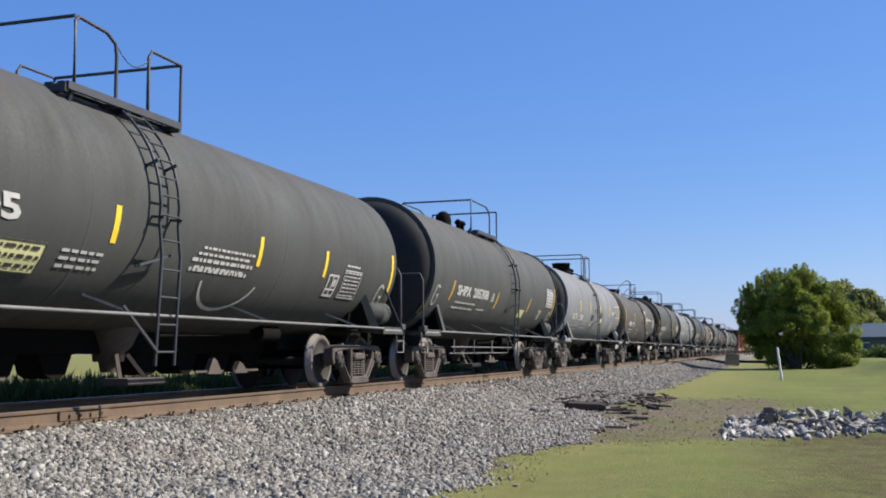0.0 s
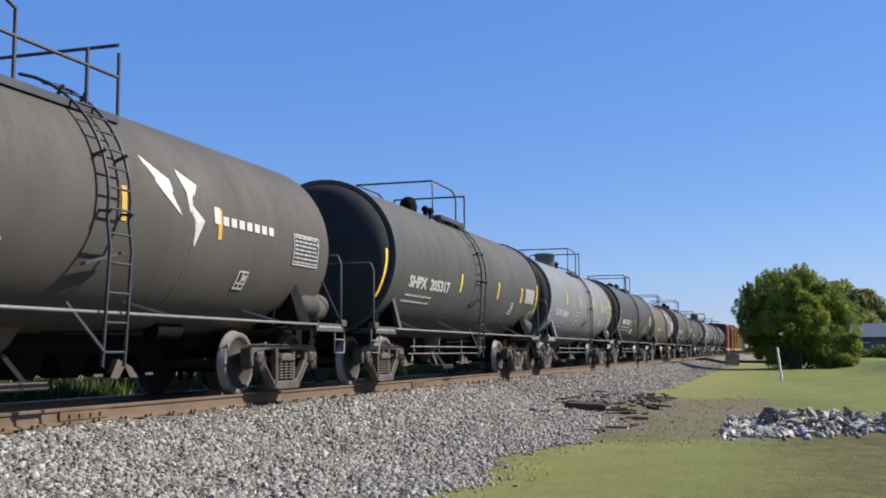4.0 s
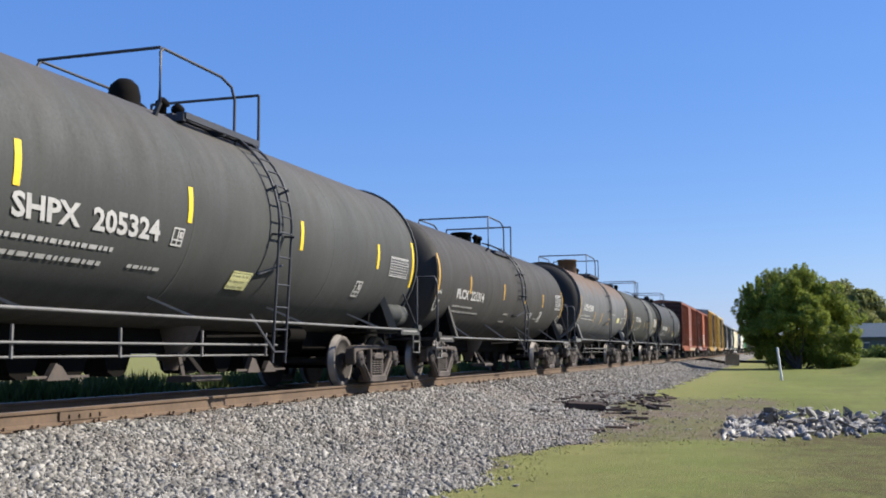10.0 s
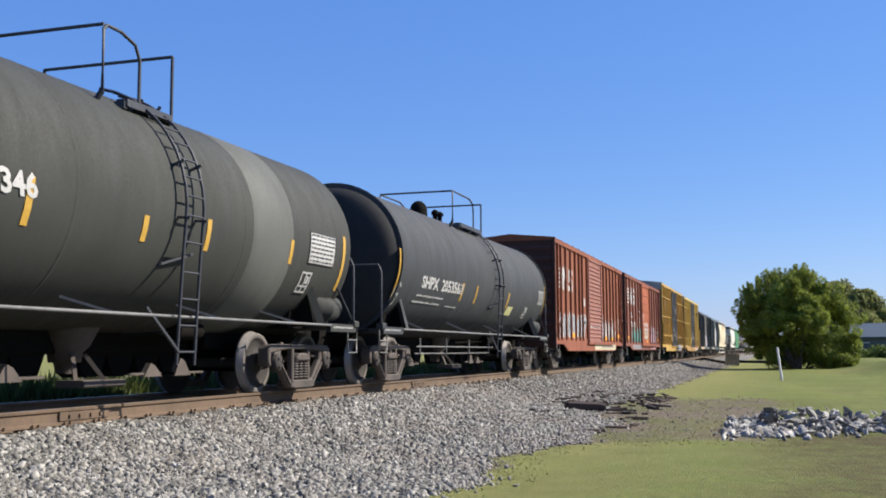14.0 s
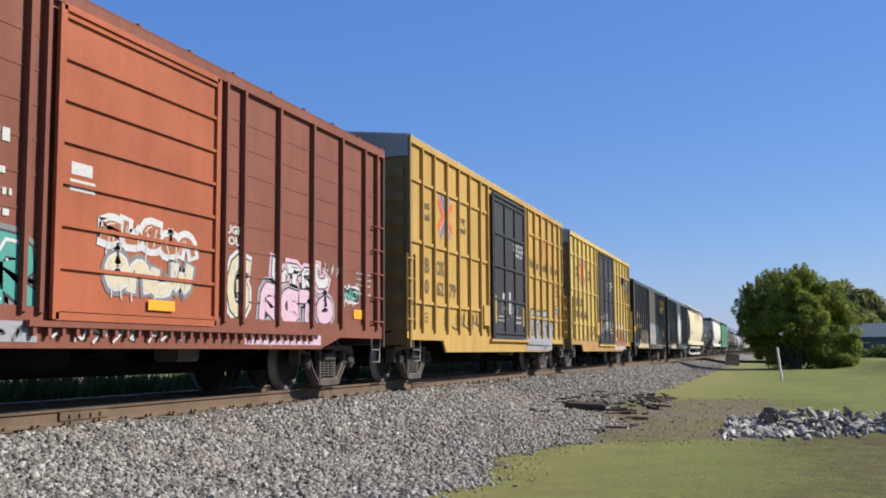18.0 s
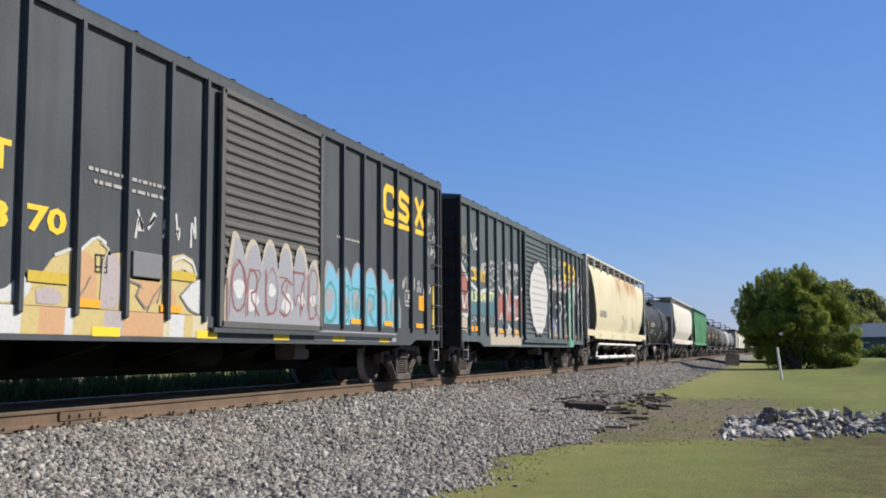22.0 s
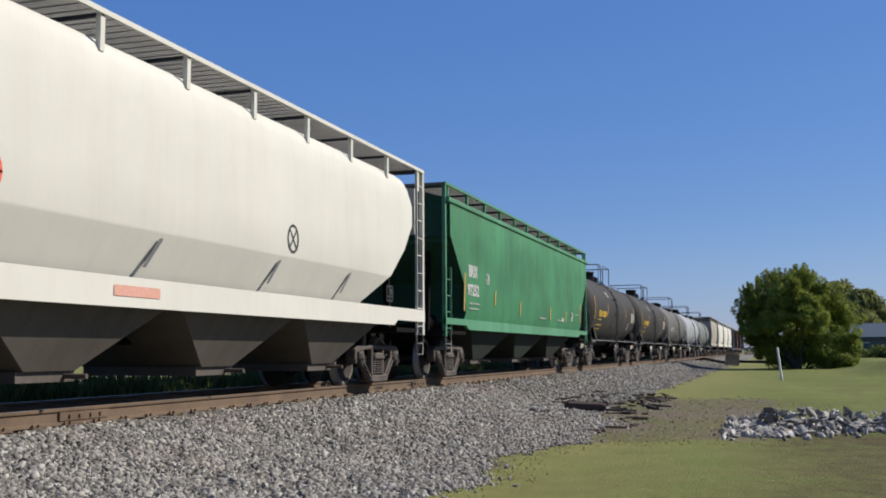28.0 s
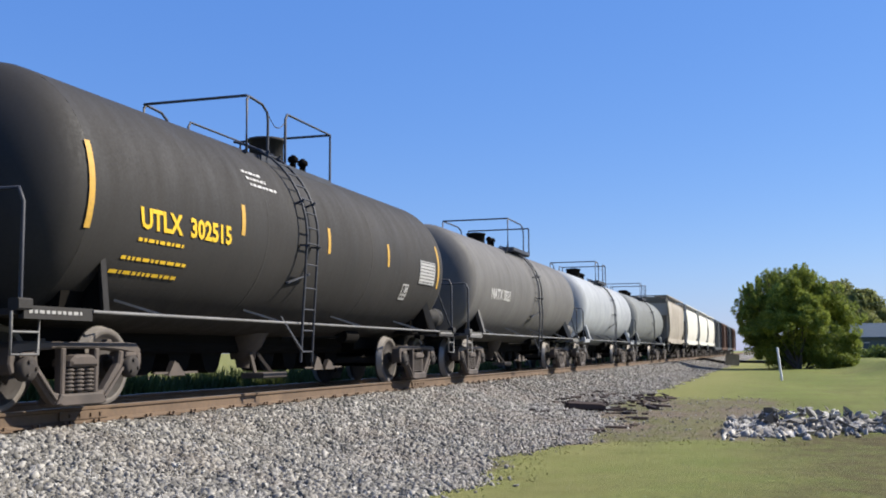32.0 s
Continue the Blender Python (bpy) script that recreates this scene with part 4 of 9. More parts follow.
        part("door_track", B().box(min(sx * (W0 + 0.02), sx * (W0 + 0.1)), max(sx * (W0 + 0.02), sx * (W0 + 0.1)), t0, t1, dz0 - 0.13, dz0 - 0.07), trim, car)
        if g("teeth"):
            for k in range(int((t1 - t0) / 0.22)):
                part("track_bracket", once("track_bracket|%s%d" % (spec["label"], sx), lambda: B().box(min(sx * (W0 + 0.02), sx * (W0 + 0.085)), max(sx * (W0 + 0.02), sx * (W0 + 0.085)), -0.025, 0.025, dz0 - 0.22, dz0 - 0.13), trim), None, car, "", pose(0, t0 + 0.1 + 0.22 * k, 0)) if sx > 0 else None
        # ladders and steps at the corners
        for s in (-1, 1):
            if g("framed_ladders"):
                part("ladder", once("ladder|%s" % spec["label"], lambda: ladder_mesh(1.5, 0.46, 0.4), trim), None, car, "", pose(sx * (W0 + 0.09), s * (half + 0.12), z0 + 0.1))
            else:
                for k in range(5):
                    part("grab_iron", once("grab_iron|%s%d" % (spec["label"], sx), lambda: B().tube([(0, -0.22, 0), (sx * 0.07, -0.22, 0), (sx * 0.07, 0.22, 0), (0, 0.22, 0)], 0.016, 6), trim), None, car, "", pose(sx * W0, s * (half - 0.33), z0 + 0.2 + 0.43 * k))
            part("stirrup_step", once("stirrup", stirrup_mesh, M["grey_pipe"]), None, car, "", pose(sx * (W0 + 0.03), s * (half - 0.4), z0 - 0.1))
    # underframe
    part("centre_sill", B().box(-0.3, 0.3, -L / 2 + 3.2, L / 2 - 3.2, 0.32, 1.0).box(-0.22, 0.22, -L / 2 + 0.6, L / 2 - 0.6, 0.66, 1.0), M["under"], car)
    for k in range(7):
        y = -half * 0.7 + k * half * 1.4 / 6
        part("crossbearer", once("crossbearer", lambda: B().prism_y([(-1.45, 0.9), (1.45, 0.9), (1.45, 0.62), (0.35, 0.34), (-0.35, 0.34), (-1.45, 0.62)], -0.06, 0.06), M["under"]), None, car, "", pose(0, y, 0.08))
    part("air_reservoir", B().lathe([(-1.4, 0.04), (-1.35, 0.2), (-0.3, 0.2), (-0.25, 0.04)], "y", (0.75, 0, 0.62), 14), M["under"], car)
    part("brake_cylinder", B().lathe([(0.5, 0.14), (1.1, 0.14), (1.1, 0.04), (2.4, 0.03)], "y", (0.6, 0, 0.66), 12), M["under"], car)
    part("brake_valve", B().soft_box(0.9, 1.25, 1.4, 1.9, 0.5, 0.85, 0.04), M["truck"], car)
    ty = L / 2 - spec.get("truck_in", 2.2)
    for s in (-1, 1):
        build_truck(car, s * ty)
    build_couplers(car, L / 2)
    part("brake_wheel", B().lathe([(-0.03, 0.26), (0.03, 0.26)], "y", (0.75, half + 0.1, 2.3), 16), M["under"], car)
    for text, y, z, h, w, ink in g("words", ()):
        lettering(side, car, text, y, z, h, w, 0.008, M[ink])
    for y0, y1, za, zb, ink in g("blocks", ()):
        part("stencil_block", side.patch(B(), y0, y1, za, zb, 0.008), M[ink], car)
    for rows, ink in g("prints", ()):
        small_print(side, car, rows, ink)
    if g("extra"):
        g("extra")(car, side, Side(x=W0 + 0.062))
    return car


# ---- covered hoppers ----
def hopper_body(section, yend):
    """The sides and roof, and each end sheet, of a hopper body: loft of half a cross section (x, z), mirrored; yend(z): how far the sheet reaches along y at that height."""
    right = list(section)
    left = [(-x, z) for x, z in reversed(right) if x > 1e-6]
    ring = right + left
    n, cuts = len(ring), 12
    v = []
    for x, z in ring:
        e = yend(z)
        for k in range(cuts + 1):
            v.append((x, -e + 2 * e * k / cuts, z))
    b = B()
    f = [(i * (cuts + 1) + k, i * (cuts + 1) + k + 1, (i + 1) * (cuts + 1) + k + 1, (i + 1) * (cuts + 1) + k) for i in range(n - 1) for k in range(cuts)]
    b.add(v, f, True)
    m = len(right)
    ends = []
    for end in (0, cuts):
        caps = []
        for i in range(m - 1):
            j0, j1 = n - 1 - i, n - 2 - i
            if j1 <= i + 1:
                if j0 > i + 1:
                    caps.append([v[i * (cuts + 1) + end], v[(i + 1) * (cuts + 1) + end], v[j0 * (cuts + 1) + end]])
                continue
            caps.append([v[k * (cuts + 1) + end] for k in (i, i + 1, j1, j0)])
        sheet_b = B()
        for c in caps:
            sheet_b.add(c, [tuple(range(len(c)))])
        ends.append(sheet_b)
    e = yend(section[0][1])
    b.add([(section[0][0], -e, section[0][1]), (section[0][0], e, section[0][1]), (-section[0][0], e, section[0][1]), (-section[0][0], -e, section[0][1])], [(0, 1, 2, 3)])
    return b, ends


def hopper_car(spec):
    g = spec.get
    L, half = spec["L"], spec["half"]
    body, trim = spec["paint"], g("trim", spec["paint"])
    eave = spec["eave"]
    car = thing("covered_hopper_car", spec["label"], "hopper car", "cars of the freight train")
    side = Side(x=spec["side_x"])
    shell, ends = hopper_body(spec["section"], spec["yend"])
    part("body", shell, body, car)
    # end sheets: a darker copy of the body colour holds their shade
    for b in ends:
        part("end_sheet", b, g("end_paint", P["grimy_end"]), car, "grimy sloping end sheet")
    for sx in (-1, 1):
        s0, s1 = spec["sill_z"]
        part("side_sill", B().prism_x([(-half, s0 + 0.1), (-half, s1), (half, s1), (half, s0 + 0.1), (half - 1.6, s0 + 0.1), (half - 1.8, s0), (-half + 1.8, s0), (-half + 1.6, s0 + 0.1)], min(sx * 1.46, sx * 1.53), max(sx * 1.46, sx * 1.53)), trim, car)
        if g("flange"):
            part("eave_flange", B().soft_box(min(sx * 1.5, sx * 1.6), max(sx * 1.5, sx * 1.6), -half + 0.05, half - 0.05, eave - 0.12, eave, 0.02), g("flange_paint", trim), car)
        # roof walkway of thin slats on posts
        zb = eave + g("walk_up", 0.34)
        w0, w1 = g("walk_x", (0.5, 1.5))
        b = B()
        for k in range(27):
            x = sx * (w0 + (w1 - w0) * k / 26)
            b.box(x - 0.007, x + 0.007, -half, half, zb - 0.011, zb + 0.011)
        m = int(2 * half / 0.2)
        for k in range(m + 1):
            y = -half + 2 * half * k / m
            b.box(min(sx * w0, sx * w1), max(sx * w0, sx * w1), y - 0.008, y + 0.008, zb - 0.01, zb + 0.01)
        part("walkway_grating", b, M["grey_pipe"], car, "steel grating roof walkway")
        part("walkway_edge", B().box(min(sx * w1, sx * (w1 + 0.03)), max(sx * w1, sx * (w1 + 0.03)), -half, half, zb - 0.03, zb + 0.03), g("edge_paint", trim), car)
        np_ = g("posts_n", 11)
        for k in range(np_):
            y = -half + 0.3 + k * (2 * half - 0.6) / (np_ - 1)
            part("walkway_post", once("walkway_post|%s%d" % (spec["label"], sx), lambda: B().box(min(sx * (w1 - 0.06), sx * w1), max(sx * (w1 - 0.06), sx * w1), -0.04, 0.04, eave - 0.1, zb), g("edge_paint", trim)), None, car, "", pose(0, y, 0))
            part("walkway_bracket", once("walkway_bracket|%s%d" % (spec["label"], sx), lambda: B().beam((sx * w0, 0, zb - 0.03), (sx * w1, 0.0, zb - 0.03), 0.05, 0.04), M["black_rail"]), None, car, "", pose(0, y, 0))
        # ladders at each end
        for s in (-1, 1):
            hh = g("ladder_top", zb) - 0.95
            part("ladder", once("ladder|%.2f%s" % (hh, spec["label"]), lambda: ladder_mesh(hh, 0.42, 0.36), g("ladder_paint", trim)), None, car, "", pose(sx * 1.5, s * (half - 0.22), 0.95))
            part("stirrup_step", once("stirrup", stirrup_mesh, M["grey_pipe"]), None, car, "", pose(sx * 1.5, s * (half - 0.25), 0.98))
            part("corner_post", B().box(min(sx * 1.44, sx * 1.52), max(sx * 1.44, sx * 1.52), min(s * half, s * (half - 0.09)), max(s * half, s * (half - 0.09)), 0.95, zb), g("ladder_paint", trim), car)
    for s in (-1, 1):
        e = s * half
        part("end_platform", B().box(-1.5, 1.5, min(e, e - s * 1.6), max(e, e - s * 1.6), 1.0, 1.08), M["under"], car)
        part("end_walkway", B().box(-1.5, 1.5, min(e, e - s * 0.35), max(e, e - s * 0.35), eave + g("walk_up", 0.34) - 0.03, eave + g("walk_up", 0.34) + 0.02), M["grey_pipe"], car)
        for sx in (-1, 1):
            part("end_brace", B().beam((sx * 0.9, e - s * 0.5, 1.08), (sx * 0.9, e - s * 0.7, eave - 0.2), 0.12, 0.1), M["under"], car)
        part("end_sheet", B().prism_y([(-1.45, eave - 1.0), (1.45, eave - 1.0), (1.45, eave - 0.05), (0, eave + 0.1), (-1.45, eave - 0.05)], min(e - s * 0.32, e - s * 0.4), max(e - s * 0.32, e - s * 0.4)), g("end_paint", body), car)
    # roof hatches
    for k in range(g("hatches", 8)):
        y = -half + 1.8 + k * (2 * half - 3.6) / (g("hatches", 8) - 1)
        part("roof_hatch", once("hatch|%.2f" % eave, lambda: B().lathe([(eave + 0.1, 0.36), (eave + 0.3, 0.36), (eave + 0.34, 0.3)], "z", n=16), body), None, car, "", pose(0, y, 0))
    # hopper bays underneath
    nb = spec["bays"]
    span = spec["bay_span"]
    for k in range(nb):
        y = -span / 2 + span * (k + 0.5) / nb
        w = span / nb

        def bay():
            b = B()
            t = [(-1.42, -w * 0.5, 1.25), (1.42, -w * 0.5, 1.25), (1.42, w * 0.5, 1.25), (-1.42, w * 0.5, 1.25)]
            q = [(-0.95, -0.42, 0.42), (0.95, -0.42, 0.42), (0.95, 0.42, 0.42), (-0.95, 0.42, 0.42)]
            b.add(t + q, [(0, 1, 5, 4), (1, 2, 6, 5), (2, 3, 7, 6), (3, 0, 4, 7), (4, 5, 6, 7)])
            return b
        part("hopper_bay", once("hopper_bay|%s" % spec["label"], bay, g("bay_paint", M["under"])), None, car, "", pose(0, y, 0))
        part("outlet_gate", once("outlet_gate", lambda: B().box(-0.9, 0.9, -0.48, 0.48, 0.3, 0.42).tube([(-1.2, 0.3, 0.36), (1.2, 0.3, 0.36)], 0.03), M["truck"]), None, car, "", pose(0, y, 0))
    part("centre_sill", B().box(-0.2, 0.2, -L / 2 + 0.6, L / 2 - 0.6, 0.72, 1.05), M["under"], car)
    part("air_reservoir", B().lathe([(-half + 0.5, 0.05), (-half + 0.55, 0.2), (-half + 1.3, 0.2), (-half + 1.35, 0.05)], "y", (0.7, 0, 1.3), 12), M["under"], car)
    if g("pipes"):
        for z, r, ya, yb in ((0.9, 0.05, -6.3, 5.6), (0.35, 0.075, -6.55, 5.2)):
            part("outlet_pipe", B().tube([(1.42, ya, z), (1.42, yb, z)], r, 12), M["white_pipe"], car, "white pneumatic outlet pipe")
        for k in range(5):
            y = -4.4 + k * 2.85
            part("pipe_hanger", B().tube([(1.42, y, 0.34), (1.42, y, 0.52)], 0.03, 6), M["white_pipe"], car)
            part("pipe_clamp", B().lathe([(y + 0.55, 0.09), (y + 0.7, 0.09)], "y", (1.42, 0, 0.35), 12), M["grey_pipe"], car)
            part("pipe_branch", B().tube([(1.42, y + 1.3, 0.9), (1.3, y + 1.45, 0.8), (1.1, y + 1.5, 0.75)], 0.03, 6), M["white_pipe"], car)
        part("pipe_bend", B().tube([(1.42, -6.3, 0.9), (1.4, -6.45, 0.75), (1.36, -6.4, 0.55), (1.4, -6.6, 0.36)], 0.045, 8), M["white_pipe"], car)
    ty = L / 2 - 2.2
    for s in (-1, 1):
        build_truck(car, s * ty)
    build_couplers(car, L / 2)
    for text, y, z, h, w, ink in g("words", ()):
        lettering(side, car, text, y, z, h, w, 0.01, M[ink])
    for rows, ink in g("prints", ()):
        small_print(side, car, rows, ink)
    if g("extra"):
        g("extra")(car, side)
    return car


# ---- the train ----
P = {
    "black_green": paint("dark_green_grey_paint", (0.066, 0.069, 0.065), dirt_amt=0.35, rough=0.48, rust=(0.125, 0.105, 0.088), rust_from=(3.1, 3.9, 0.5)),
    "black_blue": paint("dark_slate_paint", (0.046, 0.05, 0.054), dirt_amt=0.3, rough=0.48, rust=(0.11, 0.1, 0.09), rust_from=(3.2, 4.0, 0.4)),
    "grey": paint("light_grey_paint", (0.185, 0.192, 0.205), dirt_amt=0.4, rough=0.5),
    "grey2": paint("mid_grey_paint", (0.205, 0.21, 0.22), dirt=(0.03, 0.03, 0.03), dirt_amt=0.5, rough=0.5),
    "umber": paint("dark_umber_paint", (0.085, 0.078, 0.070), dirt_amt=0.35),
    "tan": paint("dusty_brown_paint", (0.118, 0.1, 0.08), dirt=(0.06, 0.055, 0.045), dirt_amt=0.55),
    "char": paint("charcoal_paint", (0.048, 0.045, 0.041), dirt_amt=0.35),
    "slate": paint("blue_grey_rust_top_paint", (0.135, 0.137, 0.14), dirt_amt=0.35, rust=(0.15, 0.092, 0.056), rust_from=(2.85, 3.45, 0.9)),
    "olive": paint("olive_black_paint", (0.048, 0.05, 0.044), dirt_amt=0.3),
    "dull_olive": paint("paler_olive_paint", (0.115, 0.118, 0.106), dirt_amt=0.3),
    "soot": paint("sooty_brown_paint", (0.034, 0.0315, 0.029), dirt_amt=0.25),
    "jet": paint("glossy_black_paint", (0.02, 0.021, 0.023), dirt_amt=0.25, rough=0.35),
    "ash": paint("ash_grey_paint", (0.14, 0.135, 0.128), dirt_amt=0.4),
    "pale": paint("pale_blue_grey_paint", (0.36, 0.38, 0.40), dirt_amt=0.4),
    "dull": paint("dull_grey_green_paint", (0.2, 0.21, 0.205), dirt_amt=0.4),
    "oxide": paint("red_oxide_paint", (0.272, 0.088, 0.045), dirt=(0.1, 0.04, 0.03), dirt_amt=0.4, fade=0.2),
    "oxide2": paint("dark_red_oxide_paint", (0.228, 0.0775, 0.049), dirt=(0.07, 0.035, 0.028), dirt_amt=0.45, fade=0.2),
    "door_red": paint("faded_red_door_paint", (0.3078, 0.1311, 0.1026), dirt=(0.09, 0.05, 0.04), dirt_amt=0.4),
    "door_orange": paint("orange_red_door_paint", (0.399, 0.1117, 0.049), dirt=(0.1, 0.05, 0.03), dirt_amt=0.35),
    "yellow": paint("golden_yellow_paint", (0.5392, 0.3382, 0.0882), dirt=(0.2, 0.1, 0.035), dirt_amt=0.6, fade=0.12, rust_amt=0.3),
    "yellow2": paint("pale_yellow_paint", (0.6503, 0.472, 0.1468), dirt=(0.25, 0.14, 0.05), dirt_amt=0.5, fade=0.1, rust_amt=0.25),
    "roof_grey": paint("galvanised_roof", (0.42, 0.42, 0.4), dirt_amt=0.4),
    "door_black": paint("blue_black_door_paint", (0.034, 0.037, 0.044), dirt_amt=0.3, rough=0.45),
    "navy": paint("blue_black_paint", (0.0684, 0.0775, 0.0855), dirt=(0.03, 0.026, 0.02), dirt_amt=0.4),
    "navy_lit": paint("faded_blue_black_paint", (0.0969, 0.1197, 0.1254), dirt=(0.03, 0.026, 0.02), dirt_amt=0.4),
    "cream": paint("rust_streaked_cream_paint", (0.71, 0.635, 0.44), dirt=(0.5, 0.4, 0.23), dirt_amt=0.4, fade=0.1, rust=(0.4, 0.19, 0.075), streaks=(3.12, 3.7), stretch=(-1.5, 5.5)),
    "white": paint("off_white_paint", (0.71, 0.69, 0.61), dirt=(0.42, 0.36, 0.28), dirt_amt=0.25, fade=0.06),
    "green": paint("bright_green_paint", (0.045, 0.2, 0.09), dirt=(0.07, 0.15, 0.06), dirt_amt=0.5, fade=0.35, rust_amt=0.16),
    "green_trim": paint("faded_green_paint", (0.09, 0.27, 0.15), dirt=(0.06, 0.12, 0.07), dirt_amt=0.4),
    "bay_grey": paint("grimy_bay_paint", (0.12, 0.105, 0.085), dirt_amt=0.5),
    "bay_green": paint("dark_green_bay_paint", (0.016, 0.026, 0.019), dirt_amt=0.5, rough=0.7),
    "dusty": paint("dusty_grey_paint", (0.4, 0.36, 0.3), dirt_amt=0.5),
    # rimmed tank heads: shade on the ends is put into near-black paint
    "head_black": paint("shaded_black_head_paint", (0.03, 0.03, 0.031), dirt_amt=0.3, rough=0.6),
    "navy_door": paint("faded_grey_brown_door_paint", (0.114, 0.1117, 0.1049), dirt=(0.04, 0.03, 0.025), dirt_amt=0.4),
    # brown tank head, body colour darkened for the same end shade
    "head_brown": paint("shaded_brown_head_paint", (0.055, 0.045, 0.038), dirt_amt=0.3, rough=0.6),
    # box car ends: the shade they stand in is put into darker paint
    "maroon_end": paint("shaded_maroon_end_paint", (0.085, 0.038, 0.03), dirt_amt=0.4, rough=0.7),
    # hopper end sheets, darkened to carry the shade on the ends
    "grimy_end": paint("shaded_grey_end_paint", (0.2, 0.19, 0.175), dirt_amt=0.6, rough=0.7),
    "green_end": paint("shaded_green_end_paint", (0.016, 0.07, 0.04), dirt_amt=0.5, rough=0.6),
    # dark and yellow box car ends, their shade likewise mixed into the colour
    "sooty_end": paint("shaded_dark_end_paint", (0.034, 0.03, 0.028), dirt_amt=0.3, rough=0.7),
    "grimy_yellow": paint("shaded_yellow_end_paint", (0.27, 0.19, 0.07), dirt=(0.06, 0.045, 0.03), dirt_amt=0.7),
    "rusty_sill": paint("rusty_yellow_sill_paint", (0.42, 0.25, 0.08), dirt=(0.12, 0.06, 0.03), dirt_amt=0.7, rust_amt=0.5),
    "rust_brown": paint("rusty_brown_paint", (0.13, 0.07, 0.045), dirt_amt=0.4, rust_amt=0.4),
}


def star_logo(car, side):
    b = B()
    side.outline(b, [(1.0, 2.95), (1.55, 2.72), (1.75, 2.3), (1.35, 2.55)], 0.012)
    side.outline(b, [(1.75, 2.9), (2.2, 2.75), (1.95, 2.35), (1.9, 2.62)], 0.012)
    side.outline(b, [(1.95, 2.5), (2.3, 2.3), (2.1, 1.95)], 0.012)
    part("logo_shape", b, M["white"], car, "white winged emblem")
    b = B()
    for k in range(8):
        side.patch(b, 2.55 + 0.22 * k, 2.7 + 0.22 * k, 2.3, 2.42 + (0.1 if k == 0 else 0), 0.012)
    part("logo_word", b, M["white"], car)


def white_patch(car, side):
    part("paint_patch", side.patch(B(), 3.7, 5.6, 1.9, 2.62, 0.010), M["silver_spray"], car, "pale grey repainted patch")
    part("paint_patch", side.patch(B(), 2.9, 4.1, 1.62, 1.95, 0.011), M["silver_spray"], car)
    placard(side, car, 4.6, 5.5, 1.98, 2.5, "white", "black_letters", 5)
    b = B()
    side.outline(b, [(1.5, 2.95), (1.9, 3.15), (2.3, 2.95), (2.35, 2.8), (1.9, 2.86)], 0.012)
    scribble(side, car, 1.3, 3.6, 2.35, 2.9, "faint", 4, 0.05, 8)
    part("paint_patch", b, M["white"], car)


def smile_mark(car, side):
    b = B()
    side.stroke(b, [(1.0 + 0.75 * math.cos(t), 1.62 + 0.4 * math.sin(t)) for t in [radians(190 + 16 * k) for k in range(11)]], 0.04, 0.012)
    part("curved_mark", b, M["white"], car)


def tilted_blocks(car, side):
    for y, z, m in ((0.8, 2.0, "black_spray"), (0.9, 1.75, "pale_yellow"), (-1.2, 1.85, "black_spray"), (-1.1, 1.6, "faint")):
        part("paint_patch", side.patch(B(), y, y + 0.55, z, z + 0.2, 0.010), M[m], car)


def repaint_band(car, side):
    part("repainted_band", B().lathe([(2.05, 1.511), (2.06, 1.515), (3.3, 1.515), (3.31, 1.511)], "y", (0, 0, 2.39), 48, True, False), P["dull_olive"], car, "paler repainted band round the drum")


